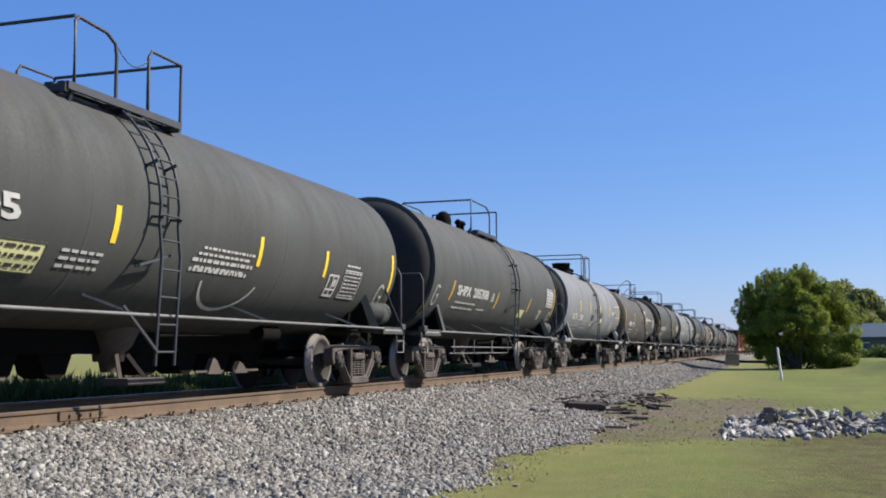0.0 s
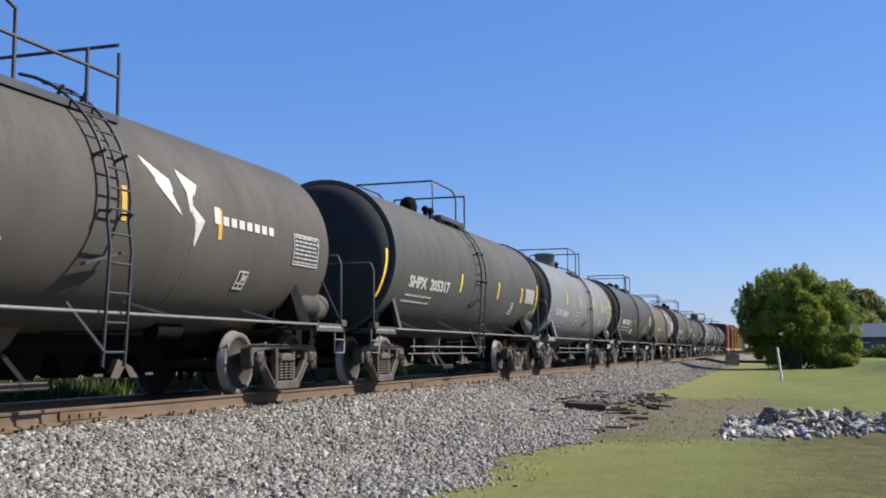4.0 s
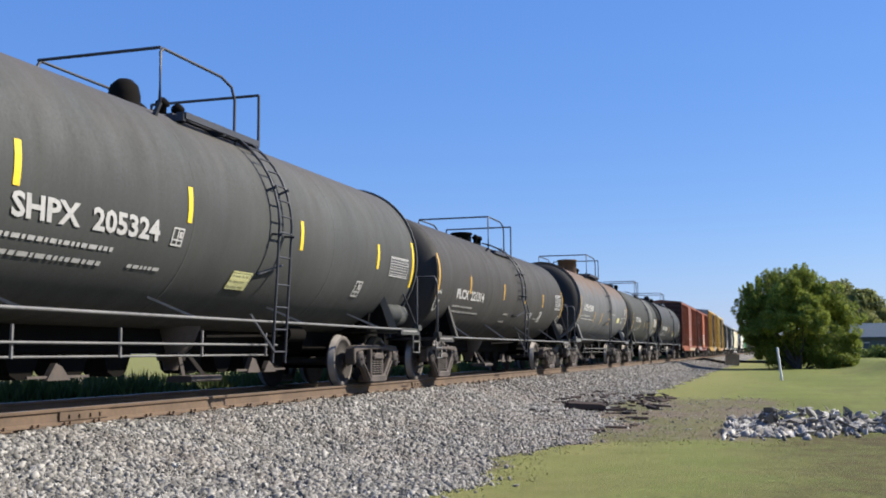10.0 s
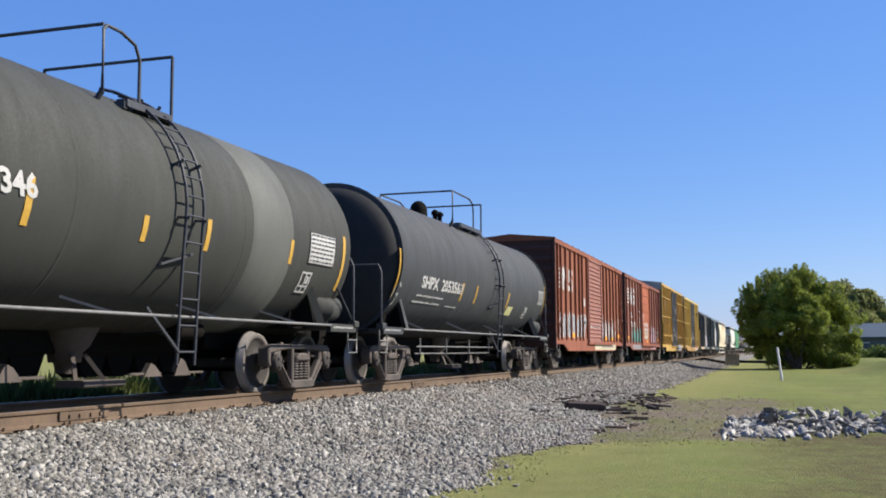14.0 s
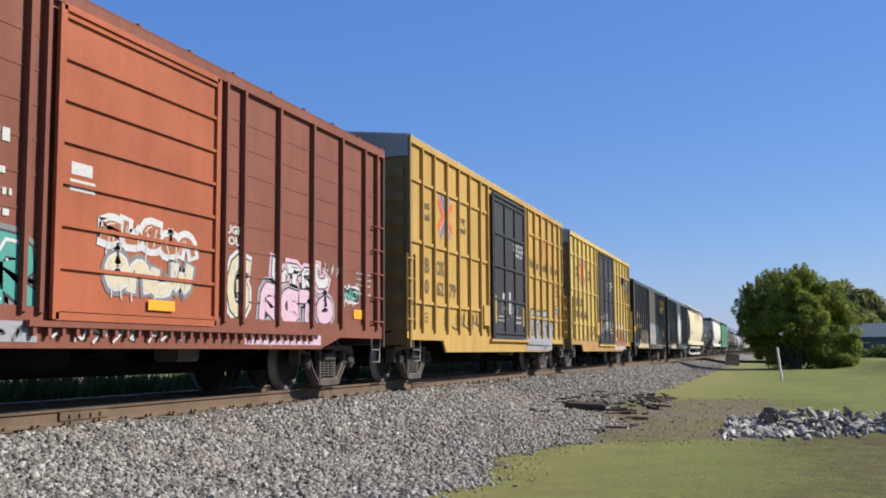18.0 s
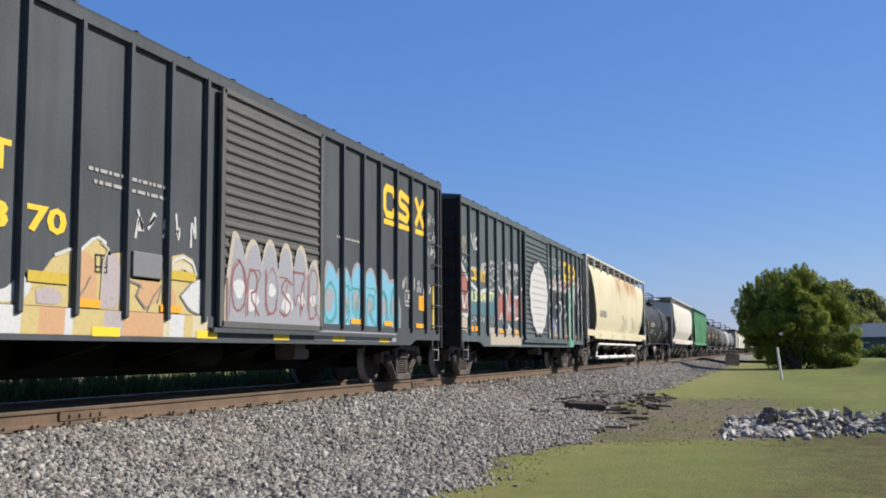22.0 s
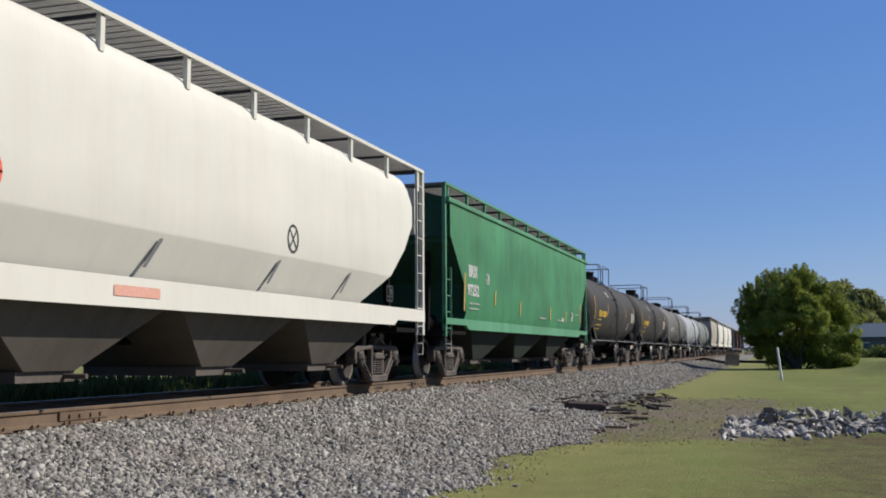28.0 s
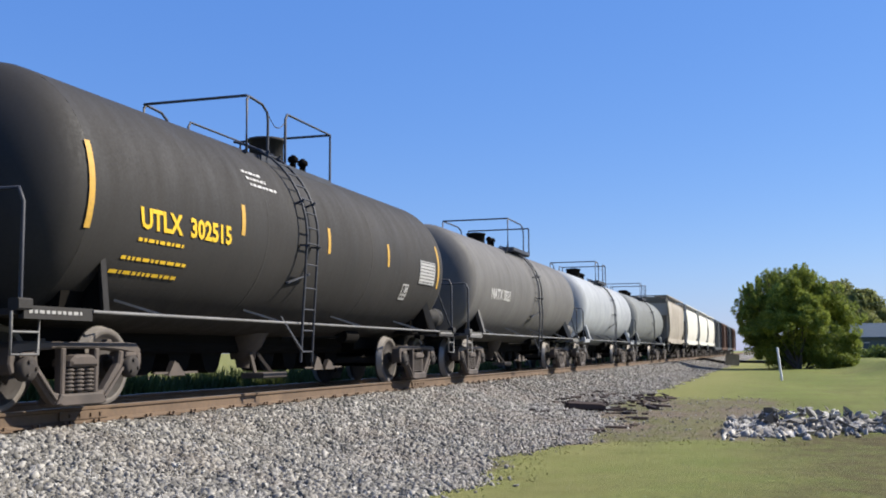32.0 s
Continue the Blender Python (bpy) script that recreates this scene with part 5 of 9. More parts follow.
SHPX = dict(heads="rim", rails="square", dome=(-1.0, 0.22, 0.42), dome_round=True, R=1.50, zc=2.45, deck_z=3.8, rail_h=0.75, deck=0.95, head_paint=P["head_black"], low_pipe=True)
TANKS = [
    dict(c=11.88, L=16.15, R=1.44, zc=2.34, half=7.09, deck_z=3.6, rail_h=0.81, paint=P["black_green"], heads="round", crown=0.5, words=(("05", -3.95, 1.92, 0.24, 0.6),), strips=((-1.85, 2.05, 0.42), (1.6, 2.05, 0.42), (3.9, 2.05, 0.42), (6.95, 2.1, 0.7)), strip="yellow",
         panels=((-4.05, -2.85, 1.42, 1.74, "pale_yellow", "black_letters", 3, "faded cream panel with dark print"), (4.75, 5.5, 1.55, 2.02)), frames=((4.15, 1.55, 0.36),), chalk=((6.55, 1.65),), ladder=-1.05, deck_span=(-1.5, 0.02), deck_front=-2.3, posts=(-2.18, -1.4, -0.73), dome=(-4.2, 0.24, 0.38),
         print_rows=((0.1, 1.5, 1.95, 0.05), (-0.1, 1.5, 1.78, 0.07), (-0.1, 1.4, 1.66, 0.07), (0.0, 1.4, 1.87, 0.05), (0.0, 1.3, 1.7, 0.05), (4.8, 5.4, 2.07, 0.05), (-2.6, -1.9, 1.68, 0.05), (-2.6, -1.9, 1.6, 0.05), (-2.6, -1.9, 1.52, 0.05)), print_ink="white", extra=smile_mark,
         label="dark green-grey tank car with white stencils and yellow strips"),
    dict(SHPX, c=27.55, L=15.2, half=6.5, dy=0.08, paint=P["black_green"], words=(("SHPX  205308", -4.36, 1.93, 0.22, 2.7),), strips=((-4.85, 2.0, 0.45), (-0.85, 1.95, 0.4), (2.9, 1.97, 0.4), (-6.4, 1.9, 0.9), (6.35, 2.2, 0.9)), strip="amber", lean=0.12,
         panels=((5.2, 6.2, 2.0, 2.6, "white", "black_letters", 6, "white printed data panel"), (2.0, 2.6, 1.6, 1.82, "pale_yellow", "pale_yellow", 3, "pale yellow printed sticker")), frames=((4.5, 1.62, 0.26), (-1.35, 1.9, 0.2)), chalk=((-5.9, 1.85), (6.0, 1.65)), ladder=0.75, deck_span=(-1.0, 1.0),
         print_rows=((-4.3, -2.6, 1.74, 0.06), (-4.4, -2.7, 1.62, 0.06), (-2.3, -1.6, 1.64, 0.06)), print_ink="white", label="dark green-grey tank car with white stencils and amber strips"),
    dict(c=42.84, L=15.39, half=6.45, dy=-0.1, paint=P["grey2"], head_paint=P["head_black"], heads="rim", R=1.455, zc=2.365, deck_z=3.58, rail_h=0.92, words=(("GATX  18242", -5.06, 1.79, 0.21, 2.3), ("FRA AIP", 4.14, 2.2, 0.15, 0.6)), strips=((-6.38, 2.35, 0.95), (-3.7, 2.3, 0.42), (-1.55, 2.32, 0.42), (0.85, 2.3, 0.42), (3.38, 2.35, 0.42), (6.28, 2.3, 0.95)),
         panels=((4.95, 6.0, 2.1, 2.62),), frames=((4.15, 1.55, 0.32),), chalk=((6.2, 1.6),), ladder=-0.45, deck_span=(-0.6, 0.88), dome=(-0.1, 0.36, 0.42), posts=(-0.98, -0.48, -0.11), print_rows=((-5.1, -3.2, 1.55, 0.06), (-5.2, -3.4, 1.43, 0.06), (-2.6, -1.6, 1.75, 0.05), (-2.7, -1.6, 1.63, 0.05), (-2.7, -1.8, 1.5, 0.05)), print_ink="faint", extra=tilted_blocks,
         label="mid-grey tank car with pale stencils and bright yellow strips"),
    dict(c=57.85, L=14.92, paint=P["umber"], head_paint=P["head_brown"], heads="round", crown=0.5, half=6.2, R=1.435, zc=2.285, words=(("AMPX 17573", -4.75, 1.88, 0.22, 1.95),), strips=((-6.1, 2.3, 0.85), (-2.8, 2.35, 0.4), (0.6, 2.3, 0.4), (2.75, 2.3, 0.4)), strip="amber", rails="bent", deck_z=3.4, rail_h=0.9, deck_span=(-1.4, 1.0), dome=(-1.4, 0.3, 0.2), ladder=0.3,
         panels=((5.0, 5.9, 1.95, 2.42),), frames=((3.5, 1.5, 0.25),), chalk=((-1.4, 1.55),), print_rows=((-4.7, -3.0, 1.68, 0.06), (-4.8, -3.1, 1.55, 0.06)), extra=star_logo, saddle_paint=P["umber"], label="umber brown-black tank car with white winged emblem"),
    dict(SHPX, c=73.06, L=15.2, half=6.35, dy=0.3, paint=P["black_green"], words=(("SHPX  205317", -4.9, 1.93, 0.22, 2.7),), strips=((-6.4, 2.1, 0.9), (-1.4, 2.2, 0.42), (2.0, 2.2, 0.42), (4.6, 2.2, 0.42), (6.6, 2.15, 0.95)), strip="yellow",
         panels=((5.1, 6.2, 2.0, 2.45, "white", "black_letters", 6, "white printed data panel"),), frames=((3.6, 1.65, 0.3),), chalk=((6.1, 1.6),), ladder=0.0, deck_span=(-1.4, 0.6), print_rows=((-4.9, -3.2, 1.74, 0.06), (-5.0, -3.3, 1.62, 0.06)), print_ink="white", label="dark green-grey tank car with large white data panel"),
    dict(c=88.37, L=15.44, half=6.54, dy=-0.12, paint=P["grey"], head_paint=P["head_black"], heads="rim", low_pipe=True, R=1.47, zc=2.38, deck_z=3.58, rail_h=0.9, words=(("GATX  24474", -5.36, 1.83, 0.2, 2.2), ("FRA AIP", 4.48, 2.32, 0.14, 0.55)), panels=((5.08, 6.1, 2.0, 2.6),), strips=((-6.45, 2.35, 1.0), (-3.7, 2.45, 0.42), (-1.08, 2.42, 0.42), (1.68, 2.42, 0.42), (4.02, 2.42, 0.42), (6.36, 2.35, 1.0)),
         frames=((3.7, 1.65, 0.25),), chalk=((-6.2, 1.75), (6.2, 1.6)), ladder=0.6, deck_span=(-0.5, 1.28), dome=(-0.55, 0.38, 0.5), dome_dark=False, rails="square",
         print_rows=((-5.0, -3.3, 1.58, 0.05), (-5.0, -3.4, 1.46, 0.05), (-1.7, -1.0, 2.02, 0.05), (-1.8, -1.0, 1.9, 0.05), (-1.8, -1.1, 1.72, 0.05), (-1.8, -1.2, 1.6, 0.05), (4.4, 5.1, 1.8, 0.06), (4.4, 5.1, 1.7, 0.06), (5.8, 6.3, 1.85, 0.05), (5.8, 6.3, 1.75, 0.05)), print_ink="faint", label="light grey tank car with pale stencils and tall yellow strips"),
    dict(SHPX, head_chalk=((1.0, 2.62),), c=103.86, dy=0.06, half=6.63, L=15.53, paint=P["black_blue"], words=(("SHPX  205331", -5.07, 1.92, 0.22, 2.7),), strips=((-6.25, 2.1, 1.0), (-2.3, 1.95, 0.45), (-0.55, 2.1, 0.45), (1.7, 1.95, 0.42), (4.5, 1.95, 0.42), (6.6, 2.35, 0.95)), strip="amber", lean=0.12,
         panels=((5.3, 6.25, 2.1, 2.55, "black_spray", "white", 6, "black and white data panel"), (-1.4, -0.7, 1.52, 1.72, "pale_yellow", "pale_yellow", 3, "pale yellow printed sticker")), frames=((4.1, 1.62, 0.3), (-2.1, 1.9, 0.22)), chalk=((-6.0, 1.95), (6.6, 1.7)), ladder=-0.5, rails="slope", deck_span=(-0.75, 1.4), posts=(-0.9, -0.5, -0.12), dome=(0.55, 0.2, 0.3),
         print_rows=((-5.0, -2.4, 1.76, 0.06), (-5.1, -2.3, 1.62, 0.06)), print_ink="white", label="dark slate tank car with white stencils and chalk marks"),
    dict(c=118.84, L=14.44, paint=P["tan"], heads="round", crown=0.55, half=5.87, R=1.435, zc=2.295, words=(("ALSX  9786", -4.2, 1.85, 0.2, 1.9),), ink="faint", strips=((-5.9, 2.3, 0.85), (-4.3, 2.2, 0.4), (-1.22, 2.18, 0.42), (1.79, 2.16, 0.4), (3.23, 2.22, 0.4)), strip="amber", deck_z=3.36, rail_h=0.91, deck_span=(-1.48, 1.32), posts=(-0.98, -0.16, 0.49), dome=(-3.6, 0.3, 0.2), ladder=-0.3,
         frames=((2.2, 1.55, 0.28),), print_rows=((-4.3, -2.7, 1.66, 0.05), (-4.3, -2.8, 1.54, 0.05)), extra=white_patch, label="dusty brown tank car with white repainted patches"),
    dict(SHPX, c=133.9, half=6.55, dy=0.3, L=15.67, paint=P["black_green"], words=(("SHPX  205324", -4.75, 1.95, 0.23, 2.55),), strips=((-6.1, 2.35, 0.95), (-4.8, 2.45, 0.45), (-1.66, 2.45, 0.45), (1.58, 2.4, 0.45), (4.84, 2.36, 0.45), (6.75, 2.35, 0.9)),
         panels=((5.5, 6.5, 2.05, 2.42), (-0.2, 0.35, 1.5, 1.74, "pale_yellow", "pale_yellow", 3, "pale yellow printed sticker")), frames=((4.1, 1.6, 0.27), (-1.95, 1.92, 0.22)), ladder=0.72, deck_span=(-1.0, 1.1),
         print_rows=((-4.85, -3.0, 1.74, 0.07), (-4.9, -3.1, 1.58, 0.07), (-2.6, -1.9, 1.6, 0.06)), print_ink="white", label="dark green-grey tank car with crisp white data stencils"),
    dict(c=149.86, L=16.25, paint=P["char"], heads="round", crown=0.5, half=6.85, dy=-0.15, R=1.39, zc=2.32, rail_z=0.93, deck_z=3.4, rail_h=0.89, words=(("PLCX  221314", -5.6, 1.87, 0.21, 2.35),), strips=((-7.1, 2.3, 0.95), (-4.6, 2.22, 0.42), (-1.3, 2.22, 0.42), (1.2, 2.22, 0.42), (3.65, 2.2, 0.42), (6.75, 2.2, 0.9)), strip="amber",
         panels=((5.6, 6.5, 2.0, 2.48), (1.9, 2.5, 1.58, 1.78)), frames=((3.45, 1.55, 0.3),), chalk=((-7.0, 1.75), (6.35, 1.6)), ladder=0.5, deck_span=(-0.9, 0.97), posts=(-1.59, 0, 0.13), dome=(-0.8, 0.28, 0.25), rails="square",
         print_rows=((-5.7, -4.0, 1.66, 0.06), (-5.7, -3.3, 1.54, 0.06), (-0.9, -0.3, 1.62, 0.07), (-0.9, -0.4, 1.42, 0.07), (2.9, 3.4, 1.6, 0.05)), print_ink="faint", label="charcoal tank car with faded stencils and amber strips"),
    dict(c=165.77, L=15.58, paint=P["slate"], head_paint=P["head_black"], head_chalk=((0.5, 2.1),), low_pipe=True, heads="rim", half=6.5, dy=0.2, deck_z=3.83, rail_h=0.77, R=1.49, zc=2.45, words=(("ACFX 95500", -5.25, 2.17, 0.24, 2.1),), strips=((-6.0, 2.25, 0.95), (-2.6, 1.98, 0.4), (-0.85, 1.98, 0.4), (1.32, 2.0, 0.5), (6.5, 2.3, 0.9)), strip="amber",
         panels=((5.52, 6.4, 2.15, 2.55), (3.6, 4.3, 1.9, 2.12, "pale_yellow", "pale_yellow", 3, "pale yellow printed sticker")), frames=((4.85, 1.88, 0.28),), chalk=((-5.75, 1.75), (6.3, 1.75)), ladder=0.6, deck_span=(-1.2, 1.12), posts=(-1.92, 0, 0.35), dome=(-0.9, 0.4, 0.55), dome_dark=False, rails="square",
         print_rows=((-5.3, -3.6, 1.95, 0.06), (-5.4, -2.8, 1.83, 0.06), (1.95, 2.7, 2.2, 0.05)), print_ink="white", label="blue-grey tank car with rusty brown top"),
    dict(c=180.12, L=13.11, paint=P["olive"], heads="round", crown=0.5, half=5.5, R=1.51, zc=2.39, extra=repaint_band, strip="amber", words=(("TCIX 200346", -4.35, 2.14, 0.23, 2.0),), strips=((-5.3, 2.1, 0.9), (-2.5, 2.1, 0.48), (-0.5, 2.05, 0.3), (0.9, 2.12, 0.4), (3.33, 2.12, 0.36), (5.3, 2.1, 0.9)),
         panels=((3.98, 4.95, 2.0, 2.5, "white", "black_letters", 7, "white printed data panel"),), frames=((3.9, 1.55, 0.32),), ladder=0.3, deck_span=(-0.3, 0.7), posts=(-0.77, 0, -0.03), deck_z=3.65, rail_h=0.82, rails="square", dome=(-3.4, 0.2, 0.25), print_rows=((-4.2, -2.8, 1.82, 0.05), (-4.2, -3.0, 1.7, 0.05)), label="olive black tank car with faded white stencils"),
    dict(SHPX, c=194.65, half=6.65, dy=0.25, L=15.96, paint=P["black_blue"], words=(("SHPX  205356", -4.9, 1.95, 0.24, 2.7),), strips=((-6.4, 2.15, 0.95), (-2.0, 2.0, 0.42), (-0.8, 2.0, 0.42), (2.4, 2.0, 0.42), (6.9, 2.2, 0.9)), strip="amber",
         panels=((6.0, 6.7, 2.05, 2.45), (2.6, 3.2, 1.62, 1.85, "pale_yellow", "pale_yellow", 3, "pale yellow printed sticker")), frames=((4.6, 1.6, 0.3), (-2.2, 1.95, 0.22)), chalk=((-6.3, 1.75),), ladder=1.0, deck_span=(-0.6, 1.4), print_rows=((-5.0, -3.2, 1.76, 0.06), (-5.1, -3.3, 1.63, 0.06), (-2.8, -2.0, 1.62, 0.05)), print_ink="white", label="dark slate tank car ahead of the box cars"),
    dict(c=332.3, L=14.3, deck_z=3.6, paint=P["jet"], heads="round", crown=0.5, half=5.8, R=1.45, zc=2.23, words=(("TILX 193784", -4.3, 2.05, 0.22, 2.0),), strips=((-5.6, 2.3, 0.85), (-3.2, 2.3, 0.4), (0.0, 2.2, 0.4), (2.2, 2.2, 0.4)), strip="faded_tape", panels=((3.9, 4.7, 1.9, 2.4, "black_spray", "white", 6, "black and white data panel"),), frames=((1.5, 1.3, 0.5),), ladder=0.9, deck_span=(-0.6, 1.3), rail_h=0.55, rails="square", dome=(-1.3, 0.2, 0.2),
         print_rows=((-4.4, -2.3, 1.8, 0.06), (-4.4, -2.5, 1.68, 0.06), (-1.5, -0.7, 1.6, 0.1)), print_ink="white", pipe="black_rail", label="clean black tank car between two hopper cars"),
]


def top_notes(car, side):
    small_print(side, car, ((-2.5, -1.9, 3.14, 0.06), (-2.45, -1.8, 3.05, 0.06), (-2.4, -1.6, 2.96, 0.06)), "white")


UTLX = dict(L=15.58, paint=P["soot"], heads="round", crown=0.75, half=6.15, R=1.50, zc=2.38, ink="yellow_letters", strip="amber", strips=((-6.1, 2.42, 0.95), (-2.75, 2.42, 0.42), (0.15, 2.42, 0.42), (2.9, 2.42, 0.42), (5.95, 2.42, 0.9)),
            panels=((4.75, 5.75, 2.0, 2.5, "white", "black_letters", 7, "white printed data panel"),), frames=((3.9, 1.65, 0.3),), ladder=-0.8, extra=top_notes, deck=0.9, deck_z=3.62, rail_h=0.87, deck_span=(-1.2, 1.46), posts=(-1.64, -0.95, -0.34), dome=(0.75, 0.3, 0.45), dome_dark=False, print_rows=((-5.1, -4.1, 1.9, 0.06), (-5.3, -3.9, 1.68, 0.06), (-5.4, -4.0, 1.52, 0.06)), print_ink="yellow_letters", pipe="grey_pipe")
TANKS += [
    dict(UTLX, c=386.56, words=(("UTLX  302519", -5.1, 2.06, 0.23, 2.1),), label="sooty brown-black tank car with yellow lettering"),
    dict(UTLX, c=402.14, words=(("UTLX  302515", -5.1, 2.06, 0.23, 2.1),), label="sooty brown-black tank car with yellow lettering"),
    dict(c=417.76, L=15.68, R=1.45, zc=2.36, paint=P["ash"], heads="round", half=6.5, words=(("NATX 3521", -4.9, 2.0, 0.26, 2.0),), strips=(), dome=(-1.4, 0.26, 0.3), ladder=0.3, rails="square", label="ash-grey tank car with pale stencils"),
    dict(c=433.44, L=15.68, R=1.45, zc=2.36, paint=P["pale"], heads="round", half=6.5, words=(), strips=(), dome=(-1.4, 0.3, 0.4), ladder=0.3, rails="slope", label="pale blue-grey tank car"),
    dict(c=449.11, L=15.68, R=1.45, zc=2.36, paint=P["dull"], heads="round", half=6.5, words=(), strips=(), dome=(-1.4, 0.26, 0.3), ladder=0.3, label="dull grey-green tank car"),
]


def horse_stripes(y, z, w, h):
    """Stripes that run into two fat blocks."""
    def draw(car, side):
        for k in range(5):
            part("stripe", side.patch(B(), y + 0.03 * k, y + w * 0.36, z + h * (0.2 * k + 0.03), z + h * (0.2 * k + 0.13), 0.008), M["white"], car)
        b = B()
        side.stroke(b, [(y + w * 0.4, z + h * 0.05), (y + w * 0.4, z + h * 0.95)], h * 0.27, 0.009)
        side.stroke(b, [(y + w * 0.42, z + h * 0.92), (y + w * 0.58, z + h * 0.1)], h * 0.25, 0.0095)
        side.stroke(b, [(y + w * 0.6, z + h * 0.05), (y + w * 0.6, z + h * 0.95)], h * 0.27, 0.010)
        part("block_logo", b, M["white"], car, "fat white angular emblem")
        b = B()
        side.stroke(b, [(y + w * 0.97, z + h * 0.88), (y + w * 0.76, z + h * 0.88), (y + w * 0.76, z + h * 0.52), (y + w * 0.95, z + h * 0.48), (y + w * 0.95, z + h * 0.12), (y + w * 0.72, z + h * 0.12)], h * 0.24, 0.009)
        part("block_logo", b, M["white"], car)
    return draw


def box_red_first(car, side, door):
    horse_stripes(-7.45, 2.72, 2.9, 0.76)(car, side)
    spray_tag(side, car, -7.3, -2.0, 1.05, 1.95, "silver_spray", "white_spray", 6, 3)
    part("paint_patch", side.patch(B(), 2.0, 5.3, 1.08, 1.55, 0.004), M["grey_spray"], car, "grey rolled-over patch")
    spray_tag(side, car, 1.9, 5.4, 1.1, 1.8, "white_spray", "grey_spray", 5, 4, "grey_spray")
    curls(side, car, 1.75, 6.6, 1.62, 0.5, "pale_rose_spray", 5, 0.045, 13)
    curls(side, car, 1.9, 5.5, 1.58, 0.34, "white_spray", 6, 0.04, 11)
    sprayed_line(side, car, [(1.75, 2.75), (1.83, 2.7), (1.95, 2.2), (2.02, 1.85)], 0.04, "pale_rose_spray")
    for y, z in ((2.86, 1.14), (6.58, 1.29), (4.6, 1.13), (-4.6, 1.18)):
        part("reflector_strip", side.patch(B(), y - 0.3, y + 0.3, z - 0.08, z + 0.08, 0.014), M["orange"], car)
    part("paint_patch", side.patch(B(), -2.55, -2.1, 2.3, 2.6, 0.010), M["white"], car)
    part("paint_patch", side.patch(B(), 0.0, 5.55, 0.66, 0.9, 0.027), M["cream_spray"], car, "cream sprayed band on the sill")
    scribble(Side(x=1.53), car, 1.8, 5.2, 0.7, 0.88, "grey_spray", 9, 0.03, 11)
    scribble(door, car, -1.2, 1.2, 1.5, 1.7, "white", 8, 0.06, 5)
    boxed_mark(side, car, 5.35, 1.2, 0.34)
    small_print(side, car, ((6.2, 7.0, 1.95, 0.05), (6.2, 7.0, 1.85, 0.05), (6.2, 7.0, 1.7, 0.05), (6.3, 7.0, 1.6, 0.05)), "faint")


def box_red_second(car, side, door):
    horse_stripes(-7.06, 2.95, 2.98, 0.82)(car, side)
    part("paint_patch", side.patch(B(), -5.3, -1.7, 1.0, 1.5, 0.003), M["teal"], car, "teal sprayed background")
    spray_tag(side, car, -5.3, -1.6, 0.98, 1.85, "teal", "grey_spray", 5, 11)
    scribble(side, car, -5.2, -1.7, 1.0, 1.8, "white_spray", 19, 0.025, 9)
    spray_tag(door, car, -0.6, 1.1, 1.25, 1.72, "cream_spray", "grey_spray", 4, 12, "white_spray")
    spray_tag(door, car, -0.7, 1.2, 1.75, 2.08, "orange_spray", "white_spray", 5, 14, "white_spray")
    spray_tag(side, car, 2.1, 2.7, 1.0, 2.0, "cream_spray", "white_spray", 1, 13)
    spray_tag(side, car, 3.0, 5.6, 0.98, 1.6, "pink_spray", "silver_spray", 4, 15)
    spray_tag(side, car, 3.4, 5.4, 1.55, 2.0, "white_spray", "pink_spray", 4, 17)
    for t, y, z in (("UGIN", 2.1, 2.2), ("OUT", 2.15, 2.05)):
        lettering(side, car, t, y, z, 0.11, 0.5, 0.009, M["white_spray"])
    scribble(side, car, 5.0, 5.9, 1.85, 2.05, "white_spray", 16, 0.02, 5)
    spray_tag(side, car, 6.0, 6.7, 1.45, 1.7, "teal", "white_spray", 2, 18)
    sill = Side(x=1.53)
    part("paint_patch", sill.patch(B(), -5.2, -1.6, 0.72, 0.92, 0.001), M["silver_spray"], car)
    part("paint_patch", sill.patch(B(), 2.6, 5.1, 0.72, 0.92, 0.001), M["pink_spray"], car)
    scribble(sill, car, -5.1, -1.7, 0.73, 0.9, "grey_spray", 23, 0.04, 12)
    scribble(sill, car, -1.4, 1.2, 0.72, 0.92, "white_spray", 21, 0.03, 8)
    scribble(sill, car, 2.7, 5.0, 0.72, 0.9, "white_spray", 22, 0.03, 8)
    for y in (-6.73, 6.8):
        part("reflector_strip", side.patch(B(), y - 0.3, y + 0.3, 1.18, 1.34, 0.014), M["orange"], car)
    part("reflector_strip", door.patch(B(), 0.2, 0.75, 1.1, 1.22, 0.03), M["orange"], car)
    small_print(side, car, ((-2.6, -2.0, 2.6, 0.2), (-2.6, -2.1, 2.3, 0.1), (-2.6, -2.0, 2.1, 0.1), (-2.6, -2.0, 1.9, 0.1)), "white")
    part("door_sticker", door.patch(B(), -1.2, -0.85, 2.45, 2.58, 0.004), M["white"], car)
    part("door_sticker", door.patch(B(), -1.22, -0.8, 2.28, 2.4, 0.004), M["white"], car)
    small_print(side, car, ((6.6, 7.3, 1.95, 0.05), (6.6, 7.3, 1.85, 0.05), (6.6, 7.3, 1.75, 0.05), (6.6, 7.3, 1.6, 0.05)), "faint")


